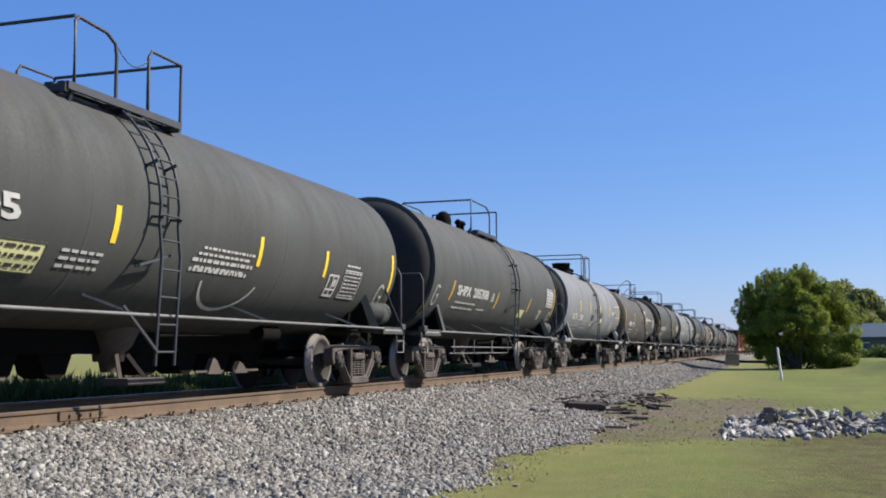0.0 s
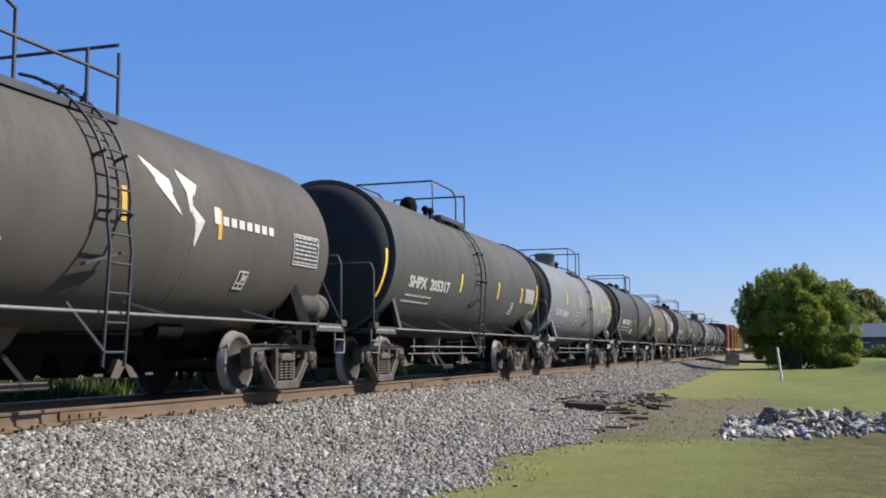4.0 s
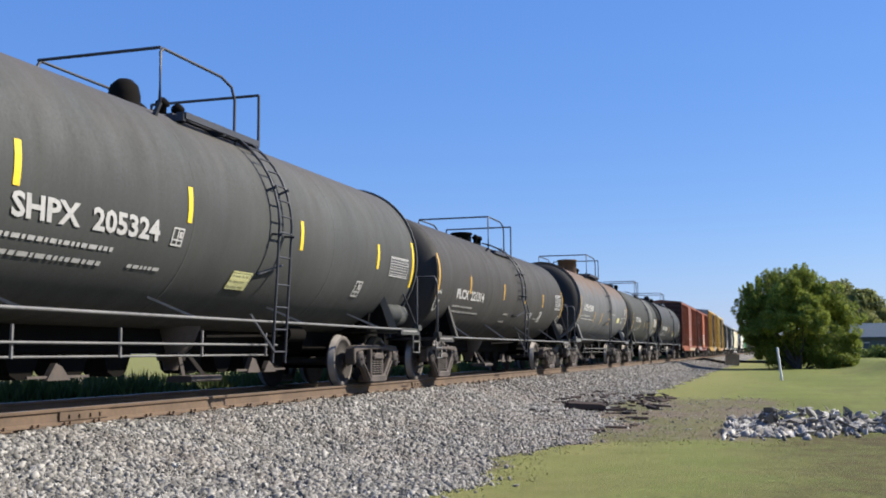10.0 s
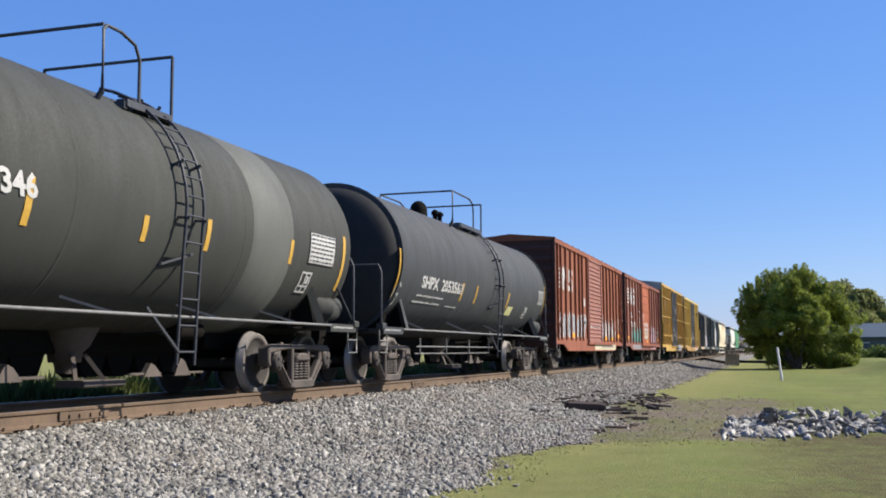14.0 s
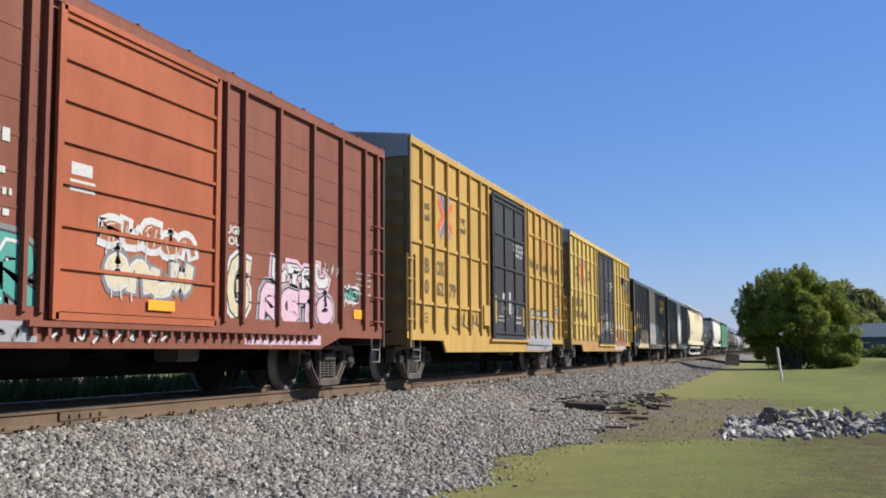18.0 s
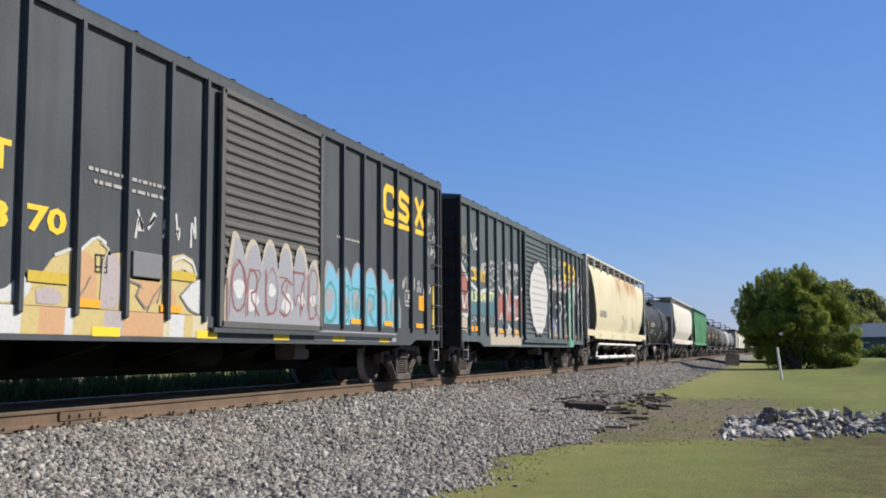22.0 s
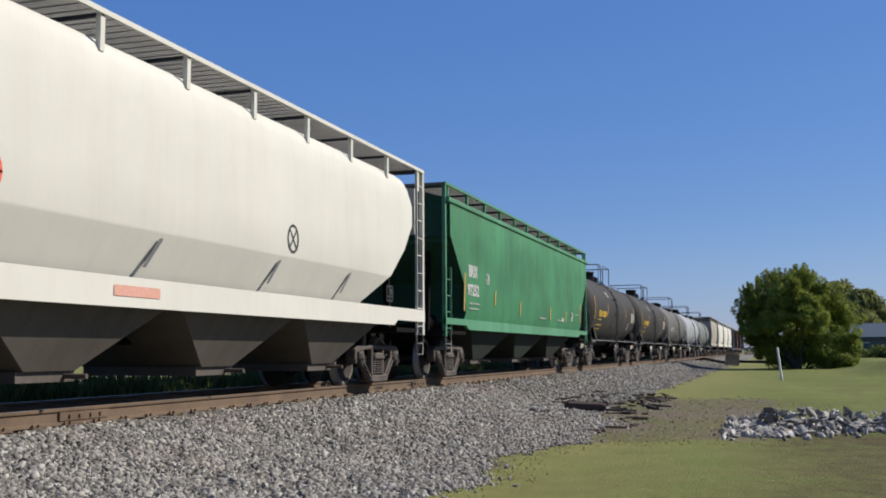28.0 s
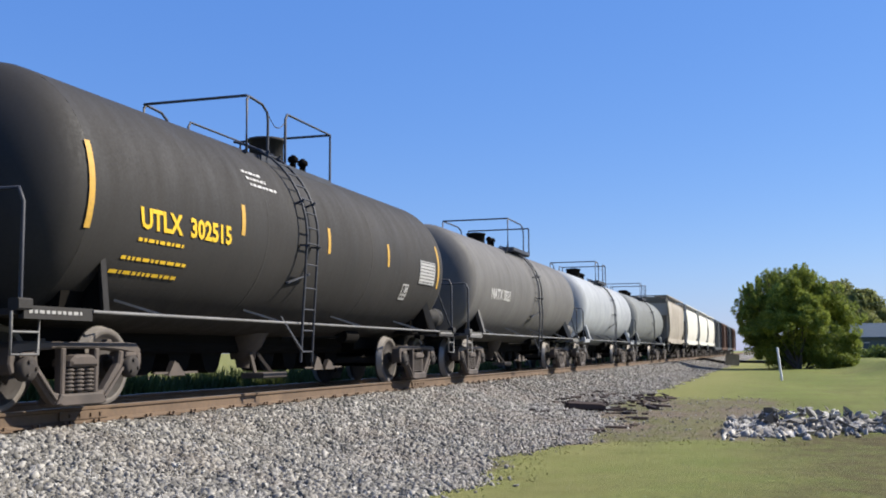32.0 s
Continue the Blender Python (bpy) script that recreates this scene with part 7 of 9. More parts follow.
            sprayed_line(side, car, [(-4.4, 1.45), (-4.2, 1.6), (-4.0, 1.3), (-3.95, 1.8)], 0.075, "white_spray")
            sprayed_line(side, car, [(-3.4, 0.9), (-3.45, 1.3), (-3.0, 1.15), (-3.1, 1.45)], 0.095, "white_spray")
            sprayed_line(side, car, [(-2.8, 2.0), (-2.7, 1.5), (-2.2, 1.55)], 0.075, "white_spray")
            dotted_line(side, car, [(-6.1, 2.75), (-5.3, 2.85), (-5.3, 2.15), (-4.6, 2.3)], 0.16, 0.085, "white_spray")
            dotted_line(side, car, [(-5.2, 2.9), (-4.55, 2.85), (-4.5, 2.35)], 0.16, 0.085, "white_spray")
            dotted_line(side, car, [(-4.1, 2.95), (-3.7, 3.08), (-3.68, 2.4), (-3.2, 2.45)], 0.16, 0.085, "white_spray")
            dotted_line(side, car, [(-3.0, 2.6), (-2.2, 2.7), (-2.2, 3.1), (-1.9, 3.0)], 0.16, 0.085, "white_spray")
            sprayed_line(side, car, [(-5.15, 2.75), (-4.6, 2.72), (-4.6, 2.4), (-5.15, 2.45), (-5.15, 2.75)], 0.035, "white_spray")
            sprayed_line(side, car, [(-4.0, 2.4), (-4.0, 2.85), (-3.75, 2.9)], 0.035, "white_spray")
            lettering(side, car, "GAMEOVER", -3.47, 2.86, 0.2, 1.2, 0.009, M["white_spray"])
            for k, (y0, y1, z0, z1, w, m) in enumerate(((-5.1, -4.65, 2.46, 2.7, 0.035, 3), (-3.75, -2.9, 2.3, 2.95, 0.03, 5), (-2.85, -2.0, 2.35, 2.8, 0.035, 5), (-6.4, -5.4, 2.5, 2.75, 0.035, 5), (-3.6, -2.1, 1.5, 2.0, 0.045, 6), (-7.0, -4.8, 1.3, 1.5, 0.03, 9))):
                scribble(side, car, y0, y1, z0, z1, "white_spray", seed + 61 + k, w, m)
            # pale plain shape over the ribbed door
            blob = [(0.07 + (1.22 + 0.04 * math.sin(13 * t) + 0.05 * math.sin(3 * t)) * math.cos(t), 2.22 + (1.08 + 0.04 * math.sin(13 * t)) * math.sin(t)) for t in [2 * math.pi * q / 72 for q in range(72)]]
            gph = part("graffiti", door.outline(B(), blob, 0.034), M["white_spray"], car, "large pale rounded sprayed shape on the door")
            part("halo", door.outline(B(), [(0.05 + (y - 0.05) * 1.1, 2.2 + (z - 2.2) * 1.08) for y, z in blob], 0.0325), M["black_spray"], gph)
            for k in range(10):
                zz = 1.3 + 0.2 * k
                part("rib_line", door.patch(B(), -1.0 + 0.12 * abs(k - 5), 1.15 - 0.12 * abs(k - 5), zz, zz + 0.05, 0.037), M["tan_spray"], gph)
            # dark letters with thick white contours under a zigzag band
            part("paint_patch", side.patch(B(), 1.7, 4.85, 1.05, 2.62, 0.003), M["black_spray"], car, "black sprayed field")
            part("paint_patch", side.patch(B(), 6.4, 7.85, 1.4, 2.75, 0.003), M["black_spray"], car)
            part("paint_patch", side.patch(B(), 1.7, 5.3, 1.05, 1.6, 0.0045), M["moss_spray"], car, "grey-green faded spray low on the side")
            for y0, y1, z0, z1, ink in ((1.75, 2.25, 1.08, 1.3, "tan_spray"), (2.75, 3.3, 1.1, 1.45, "silver_spray"), (4.6, 5.1, 1.15, 1.5, "grey_spray"), (2.47, 2.7, 1.33, 1.68, "blue_spray"), (3.35, 3.62, 1.3, 1.72, "blue_spray"), (1.6, 1.72, 1.2, 2.1, "blue_spray")):
                part("paint_patch", side.patch(B(), y0, y1, z0, z1, 0.006, 0.04), M[ink], car)
            zig = [(1.6, 2.8), (2.05, 2.75), (2.35, 3.0), (2.6, 2.72), (2.95, 3.0), (3.05, 2.7), (3.7, 3.05), (3.8, 2.75), (4.15, 2.95), (4.2, 2.62), (5.0, 2.95), (5.2, 2.85), (6.3, 3.2), (6.7, 2.65), (7.3, 3.18), (7.85, 2.9)]
            sprayed_line(side, car, zig, 0.17, "rose_spray", "zigzag", 0.009)
            sprayed_line(side, car, [(y, z + 0.12) for y, z in zig], 0.05, "pale_mint", "zigzag", 0.0115)
            sprayed_line(side, car, [(y, z - 0.12) for y, z in zig], 0.06, "white_spray", "zigzag", 0.0125)
            for pts, w in (([(1.65, 2.55), (1.9, 2.68), (2.3, 2.72), (2.5, 2.5), (2.47, 2.2), (2.2, 2.1), (1.9, 2.12), (2.2, 2.08), (2.45, 1.92), (2.54, 1.42)], 0.1), ([(2.62, 2.62), (2.9, 2.68), (3.5, 2.78), (3.7, 2.6), (3.68, 2.42)], 0.08), ([(2.95, 2.04), (3.45, 2.22), (3.85, 2.27), (3.98, 2.1), (3.95, 1.9), (3.5, 1.75), (3.0, 1.6)], 0.09),
                           ([(3.72, 2.72), (4.0, 2.72), (4.1, 2.5), (5.0, 2.8)], 0.08), ([(3.72, 1.8), (3.78, 1.05)], 0.08), ([(4.05, 2.02), (4.6, 2.16)], 0.08), ([(4.5, 1.74), (4.75, 1.9), (5.0, 1.9), (5.2, 1.62)], 0.08), ([(1.75, 1.8), (2.0, 1.72)], 0.1), ([(6.45, 2.72), (6.35, 2.4), (6.85, 2.2)], 0.08), ([(7.1, 2.7), (7.35, 3.05), (7.85, 2.9), (7.9, 1.05)], 0.08), ([(7.05, 1.97), (7.8, 2.08)], 0.06), ([(7.15, 1.4), (7.2, 2.5)], 0.06)):
                sprayed_line(side, car, rounded(pts, 2), w, "white_spray")
            # a hand-sprayed name, letter by letter
            hand = {"R": ([(0, 0), (0, 1), (0.7, 0.9), (0.6, 0.55), (0.05, 0.5)], [(0.2, 0.5), (0.8, 0)]), "U": ([(0, 1), (0.05, 0.1), (0.5, 0), (0.75, 0.2), (0.8, 1)],), "D": ([(0, 0), (0.05, 1), (0.7, 0.75), (0.75, 0.3), (0, 0)],), "E": ([(0.75, 1), (0, 0.95), (0, 0), (0.8, 0.05)], [(0, 0.5), (0.6, 0.52)]),
                    "B": ([(0, 0), (0, 1), (0.6, 0.85), (0.5, 0.55), (0.05, 0.5), (0.7, 0.4), (0.65, 0.1), (0, 0)],), "O": ([(0.4, 1), (0.05, 0.7), (0.05, 0.25), (0.4, 0), (0.75, 0.3), (0.75, 0.75), (0.4, 1)],), "Y": ([(0, 1), (0.35, 0.5), (0.8, 1)], [(0.35, 0.5), (0.3, -0.1)])}
            for word, y, dw, h in (("RUDE", 1.75, 0.25, 0.3), ("BOY", 2.95, 0.36, 0.36)):
                for i, ch in enumerate(word):
                    for pts in hand[ch]:
                        sprayed_line(side, car, [(y + i * dw + p * dw * 0.95, 3.3 + 0.03 * (i % 2) + q * h) for p, q in pts], 0.035, "white_spray", "handwriting")
            green = [(4.85, 2.7), (5.4, 2.98), (6.3, 3.1), (6.45, 2.9), (6.15, 2.35), (6.13, 1.33), (6.1, 1.06), (5.25, 1.06), (5.35, 1.6), (5.3, 2.25), (5.0, 2.42)]
            gph = part("graffiti", side.outline(B(), rounded(green + green[:1], 1)[:-1], 0.0065), M["green_spray"], car, "sea-green sprayed column with white edges")
            part("halo", side.outline(B(), [(5.7 + (y - 5.7) * 1.1, 2.0 + (z - 2.0) * 1.03) for y, z in rounded(green + green[:1], 1)[:-1]], 0.0055), M["white_spray"], gph)
            part("sprayed_shape", Side(x=1.53).patch(B(), 5.2, 6.0, 0.76, 1.06, 0.001, 0.1), M["green_spray"], gph)
            for pts in ([(5.45, 2.1), (5.55, 1.4), (5.45, 1.1)], [(5.35, 2.75), (5.5, 2.4), (5.75, 2.75), (5.6, 2.2), (5.4, 2.1)], [(5.9, 2.75), (6.1, 2.85), (6.15, 2.55), (5.95, 2.35)], [(6.0, 2.1), (6.0, 1.1)]):
                sprayed_line(side, car, rounded(pts, 1), 0.09, "pale_mint")
            for y in (-7.1, -6.59):
                part("reflector_strip", side.patch(B(), y - 0.2, y + 0.2, 1.1, 1.22, 0.016), M["orange"], car)
        for yy in (-4.4, -2.8, 3.0, 4.6, 6.4):
            part("reflector_strip", side.patch(B(), yy, yy + 0.45, 1.09, 1.18, 0.022), M["orange"], car)
        boxed_mark(side, car, 5.75 if kind == 1 else 5.5, 1.5, 0.32)
    return draw


BOXES = [
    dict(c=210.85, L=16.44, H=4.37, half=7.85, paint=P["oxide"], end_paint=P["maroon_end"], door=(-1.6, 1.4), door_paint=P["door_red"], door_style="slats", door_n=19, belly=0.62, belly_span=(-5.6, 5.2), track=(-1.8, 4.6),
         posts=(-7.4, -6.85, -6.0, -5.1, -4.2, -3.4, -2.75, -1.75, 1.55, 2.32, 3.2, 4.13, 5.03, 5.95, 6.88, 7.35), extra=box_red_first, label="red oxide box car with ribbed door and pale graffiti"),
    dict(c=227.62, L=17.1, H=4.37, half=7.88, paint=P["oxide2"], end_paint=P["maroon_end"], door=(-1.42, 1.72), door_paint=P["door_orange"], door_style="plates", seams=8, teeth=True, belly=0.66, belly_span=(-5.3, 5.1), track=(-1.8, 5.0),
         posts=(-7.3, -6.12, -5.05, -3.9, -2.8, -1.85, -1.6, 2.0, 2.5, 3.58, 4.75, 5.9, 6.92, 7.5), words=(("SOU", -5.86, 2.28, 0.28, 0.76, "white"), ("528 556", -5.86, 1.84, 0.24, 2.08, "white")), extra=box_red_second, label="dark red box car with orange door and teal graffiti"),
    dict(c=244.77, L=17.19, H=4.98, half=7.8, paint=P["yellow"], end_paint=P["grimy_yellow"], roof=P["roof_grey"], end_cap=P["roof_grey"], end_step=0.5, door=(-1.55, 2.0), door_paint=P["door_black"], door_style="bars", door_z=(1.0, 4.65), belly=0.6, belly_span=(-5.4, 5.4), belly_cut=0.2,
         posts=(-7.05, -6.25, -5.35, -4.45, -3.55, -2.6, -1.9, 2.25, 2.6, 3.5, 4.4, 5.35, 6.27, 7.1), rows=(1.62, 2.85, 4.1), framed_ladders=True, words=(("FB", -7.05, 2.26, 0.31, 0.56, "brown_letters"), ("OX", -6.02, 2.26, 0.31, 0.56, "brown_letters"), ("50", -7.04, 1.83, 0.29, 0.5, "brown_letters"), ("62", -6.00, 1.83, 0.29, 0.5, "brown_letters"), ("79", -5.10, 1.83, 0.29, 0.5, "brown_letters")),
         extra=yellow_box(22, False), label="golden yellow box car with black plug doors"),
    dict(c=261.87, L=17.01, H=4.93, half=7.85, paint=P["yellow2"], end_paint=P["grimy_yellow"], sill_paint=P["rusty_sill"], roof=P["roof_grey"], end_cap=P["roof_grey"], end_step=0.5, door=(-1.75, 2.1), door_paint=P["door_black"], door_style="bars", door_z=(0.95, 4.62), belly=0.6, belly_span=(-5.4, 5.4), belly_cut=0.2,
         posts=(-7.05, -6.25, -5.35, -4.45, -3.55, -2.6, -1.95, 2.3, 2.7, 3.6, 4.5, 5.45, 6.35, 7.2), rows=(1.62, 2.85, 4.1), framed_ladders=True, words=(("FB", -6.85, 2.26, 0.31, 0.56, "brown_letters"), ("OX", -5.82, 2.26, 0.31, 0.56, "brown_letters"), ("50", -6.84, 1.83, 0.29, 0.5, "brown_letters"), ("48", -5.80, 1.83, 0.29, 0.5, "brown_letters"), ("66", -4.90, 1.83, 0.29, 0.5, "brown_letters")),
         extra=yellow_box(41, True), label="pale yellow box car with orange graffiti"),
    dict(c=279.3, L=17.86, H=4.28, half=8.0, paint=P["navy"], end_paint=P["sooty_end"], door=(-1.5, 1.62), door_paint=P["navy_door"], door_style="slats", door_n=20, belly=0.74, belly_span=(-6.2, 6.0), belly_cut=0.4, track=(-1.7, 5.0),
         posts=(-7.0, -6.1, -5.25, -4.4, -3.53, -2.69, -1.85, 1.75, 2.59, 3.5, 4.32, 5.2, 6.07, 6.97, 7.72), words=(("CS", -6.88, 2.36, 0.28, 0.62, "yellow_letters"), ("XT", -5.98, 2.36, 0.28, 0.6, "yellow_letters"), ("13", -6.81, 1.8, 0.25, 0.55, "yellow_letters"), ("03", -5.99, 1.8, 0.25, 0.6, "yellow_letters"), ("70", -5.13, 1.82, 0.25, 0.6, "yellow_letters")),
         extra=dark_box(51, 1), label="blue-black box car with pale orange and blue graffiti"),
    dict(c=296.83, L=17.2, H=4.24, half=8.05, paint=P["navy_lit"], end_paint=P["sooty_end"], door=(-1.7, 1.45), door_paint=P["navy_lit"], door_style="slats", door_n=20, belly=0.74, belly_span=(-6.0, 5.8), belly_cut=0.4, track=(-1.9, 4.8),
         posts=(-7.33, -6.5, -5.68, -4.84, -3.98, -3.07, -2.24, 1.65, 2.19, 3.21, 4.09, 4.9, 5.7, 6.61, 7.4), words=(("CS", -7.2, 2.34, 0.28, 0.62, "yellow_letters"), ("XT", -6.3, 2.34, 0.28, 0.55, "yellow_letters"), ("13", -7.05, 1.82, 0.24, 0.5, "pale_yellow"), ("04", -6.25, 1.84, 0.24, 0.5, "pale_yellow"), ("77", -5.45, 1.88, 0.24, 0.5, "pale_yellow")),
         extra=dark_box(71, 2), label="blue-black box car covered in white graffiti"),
    dict(c=522.26, L=16.62, H=4.3, half=7.8, paint=P["navy"], door=(-1.5, 1.5), door_paint=P["navy"], belly=0.7, belly_span=(-5.5, 5.5), posts=(-7, -5.2, -3.5, 3.5, 5.2, 7), label="dark box car far back in the train"),
    dict(c=538.89, L=16.62, H=4.3, half=7.8, paint=P["rust_brown"], door=(-1.5, 1.5), door_paint=P["rust_brown"], belly=0.7, belly_span=(-5.5, 5.5), posts=(-7, -5.2, -3.5, 3.5, 5.2, 7), label="rust-brown box car far back in the train"),
    dict(c=555.51, L=16.62, H=4.3, half=7.8, paint=P["navy"], door=(-1.5, 1.5), door_paint=P["navy"], belly=0.7, belly_span=(-5.5, 5.5), posts=(-7, -5.2, -3.5, 3.5, 5.2, 7), label="dark box car far back in the train"),
    dict(c=572.14, L=16.62, H=4.3, half=7.8, paint=P["rust_brown"], door=(-1.5, 1.5), door_paint=P["rust_brown"], belly=0.7, belly_span=(-5.5, 5.5), posts=(-7, -5.2, -3.5, 3.5, 5.2, 7), label="rust-brown box car far back in the train"),
]

CURVED = ((1.40, 1.42), (1.50, 1.75), (1.555, 2.1), (1.575, 2.6), (1.57, 3.1), (1.55, 3.5), (1.51, 3.8), (1.44, 3.97), (1.33, 4.07), (1.0, 4.17), (0.5, 4.26), (0.0, 4.28))
CREASED = ((1.28, 1.42), (1.562, 2.0), (1.575, 2.04), (1.58, 2.6), (1.575, 3.1), (1.555, 3.5), (1.52, 3.8), (1.45, 3.97), (1.34, 4.07), (1.0, 4.17), (0.5, 4.26), (0.0, 4.28))
FLAT = ((1.46, 1.28), (1.54, 1.5), (1.56, 2.2), (1.56, 3.2), (1.555, 3.95), (1.50, 4.05), (1.0, 4.19), (0.5, 4.26), (0.0, 4.28))


def slope_end(z_hi, y_hi, z_lo, y_lo):
    return lambda z: float(np.interp(z, [z_lo, z_hi], [y_lo, y_hi]))


def cream_marks(car, side):
    # tall thin handwriting, twice
    for y in (-0.2, 3.1):
        for pts in ([(0, 2.2), (0.1, 2.26), (0.55, 2.16)], [(0.35, 2.15), (0.25, 1.75), (0.05, 1.5)], [(0.65, 2.12), (0.62, 1.8), (0.5, 1.52)], [(0.85, 2.1), (0.82, 1.6), (0.98, 1.85), (1.15, 2.1), (1.12, 1.6)], [(1.6, 2.12), (1.35, 2.05), (1.4, 1.78), (1.3, 1.6)], [(1.36, 1.85), (1.55, 1.88)]):
            sprayed_line(side, car, [(y + a, c) for a, c in pts], 0.035, "grey_spray", "handwriting")
    for y in (-6.5, -3.2, 0.4, 3.2, 5.6):
        part("reflector_strip", Side(x=1.535).patch(B(), y, y + 0.42, 1.2, 1.32, 0.004), M["faded_tape"], car)
    boxed_mark(Side(x=1.56), car, 6.4, 1.75, 0.3, "black_letters")


def white_marks(car, side):
    for y0, y1 in ((-8.03, -6.42), (-1.5, -0.6)):
        part("warning_print", Side(x=1.535).patch(B(), y0, y1, 1.24, 1.36, 0.004), M["worn_red"], car)
    for y in (-3.53, 2.85):
        b = B()
        s2 = Side(x=1.578)
        s2.stroke(b, [(y + 0.17 * math.cos(t), 2.3 + 0.2 * math.sin(t)) for t in [2 * math.pi * k / 16 for k in range(17)]], 0.04, 0.006)
        s2.stroke(b, [(y - 0.1, 2.18), (y + 0.1, 2.42)], 0.03, 0.006)
        s2.stroke(b, [(y + 0.1, 2.18), (y - 0.1, 2.42)], 0.03, 0.006)
        part("round_mark", b, M["red_mark" if y < 0 else "black_letters"], car)
    for y in (-6.4, -3.85, -0.8, 2.3, 4.95):
        part("reflector_strip", B().add([(1.44, y - 0.04, 1.6), (1.44, y + 0.04, 1.6), (1.558, y + 0.22, 1.95), (1.558, y + 0.14, 1.95)], [(0, 1, 2, 3)]), M["amber" if y < -3 else "grey_spray"], car)
    boxed_mark(Side(x=1.53), car, 6.9, 1.55, 0.3, "black_letters")


def green_marks(car, side):
    for y, z, h in ((-7.72, 2.0, 0.88), (-4.94, 1.97, 0.38), (-2.18, 1.8, 0.38), (1.94, 1.8, 0.42), (4.49, 1.8, 0.36), (7.3, 2.0, 0.7)):
        part("reflector_strip", side.patch(B(), y - 0.04, y + 0.04, z - h / 2, z + h / 2, 0.009, 0.1), M["amber"], car)
    boxed_mark(side, car, -5.75, 2.28, 0.26)
    # faded marks on the end towards the front
    for t, x, z, w in (("BRIX", 0.62, 3.74, 0.42), ("97252", 0.6, 3.55, 0.5)):
        part("lettering", Side(x=8.685).text(t, x, z, 0.14, w, 0.0), M["faint"], car, "", pose(0, 0, 0, 0, 0, -90))
    boxed_mark(side, car, 5.5, 1.66, 0.3)
    part("paint_patch", side.patch(B(), 3.9, 4.15, 1.6, 1.72, 0.008), M["white"], car)


HOPPERS = [
    dict(c=315.17, L=19.9, half=9.4, paint=P["cream"], edge_paint=P["white"], ladder_paint=P["white"], section=CURVED, yend=slope_end(4.1, 8.6, 1.45, 6.9), side_x=1.575, eave=4.0, sill_z=(1.12, 1.46), bays=4, bay_span=13.6, pipes=True, posts_n=11,
         words=(("NCUX  50226", -6.5, 2.06, 0.24, 1.68, "grey_spray"),), extra=cream_marks, label="cream hopper car with rust streaks and white pipes"),
    dict(c=349.55, L=19.6, half=9.15, paint=P["white"], bay_paint=P["bay_grey"], section=CREASED, yend=lambda z: float(np.interp(z, [1.42, 2.3, 3.0, 3.4, 3.97, 4.28], [6.0, 7.5, 8.2, 8.35, 8.0, 7.6])), side_x=1.575, eave=4.0, sill_z=(1.12, 1.46), bays=4, bay_span=14.2, posts_n=11, hatches=9,
         words=(("CRDX", -7.45, 2.5, 0.26, 0.68, "black_letters"), ("11182", -7.52, 2.11, 0.28, 0.72, "black_letters")), prints=((((-7.5, -6.6, 1.96, 0.06), (-7.5, -6.7, 1.84, 0.06), (-7.4, -6.6, 1.72, 0.06)), "faint"),), extra=white_marks, label="off-white hopper car with black lettering"),
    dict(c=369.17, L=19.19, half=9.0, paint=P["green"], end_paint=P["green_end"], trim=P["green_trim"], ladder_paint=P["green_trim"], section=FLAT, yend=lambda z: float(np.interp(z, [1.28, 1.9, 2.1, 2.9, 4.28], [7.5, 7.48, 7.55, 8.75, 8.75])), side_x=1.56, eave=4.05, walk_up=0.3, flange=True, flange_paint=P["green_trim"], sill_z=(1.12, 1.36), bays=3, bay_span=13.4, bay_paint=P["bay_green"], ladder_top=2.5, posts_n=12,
         words=(("BRIX", -7.31, 2.38, 0.28, 0.76, "white"), ("97252", -7.43, 1.94, 0.26, 0.97, "white")), prints=((((-7.3, -6.4, 1.72, 0.06), (-7.3, -6.5, 1.6, 0.06), (0.4, 1.3, 1.6, 0.06), (3.0, 3.8, 1.6, 0.06), (6.3, 7.0, 1.9, 0.05)), "faint"),), extra=green_marks, label="bright green hopper car with white lettering"),
]
for cc, pp, ll in ((464.55, "dusty", "dusty grey hopper car far back in the train"), (479.75, "white", "off-white hopper car far back in the train"), (494.0, "white", "off-white hopper car far back in the train"), (507.3, "white", "off-white hopper car far back in the train")):
    HOPPERS.append(dict(c=cc, L=14.2, half=6.4, paint=P[pp], section=CURVED, yend=slope_end(4.1, 6.2, 1.45, 5.0), side_x=1.575, eave=4.0, sill_z=(1.12, 1.46), bays=3, bay_span=9.6, posts_n=7, hatches=5, label=ll))

train = []
for build, specs in ((tank_car, TANKS), (box_car, BOXES), (hopper_car, HOPPERS)):
    for s in specs:
        ob = build(s)
        if build is not tank_car and s.get("dy"):
            s["c"] += s["dy"]
        train.append((ob, s["c"]))


# ---- ground ----
def smooth(a, b, x):
    t = np.clip((x - a) / (b - a), 0, 1)
    return t * t * (3 - 2 * t)


def gravel_edge(y):
    """x at which the gravel gives way to grass, along the track."""
    return -3.3 - 0.1 * smooth(11, 14, y) + 1.1 * smooth(14.3, 17.3, y) - 2.0 * smooth(18.5, 33, y) + 0.12 * np.sin(y * 1.7) + 0.08 * np.sin(y * 4.1 + 1)


def stone_edge(y):
    """x at which the thick cover of ballast stones ends."""
    return -3.25 - 0.1 * smooth(11, 14, y) + 0.5 * smooth(14.3, 16.5, y) - 1.1 * smooth(17, 25, y) + 0.2 * np.sin(y * 1.3 + 0.6) + 0.1 * np.sin(y * 3.7)


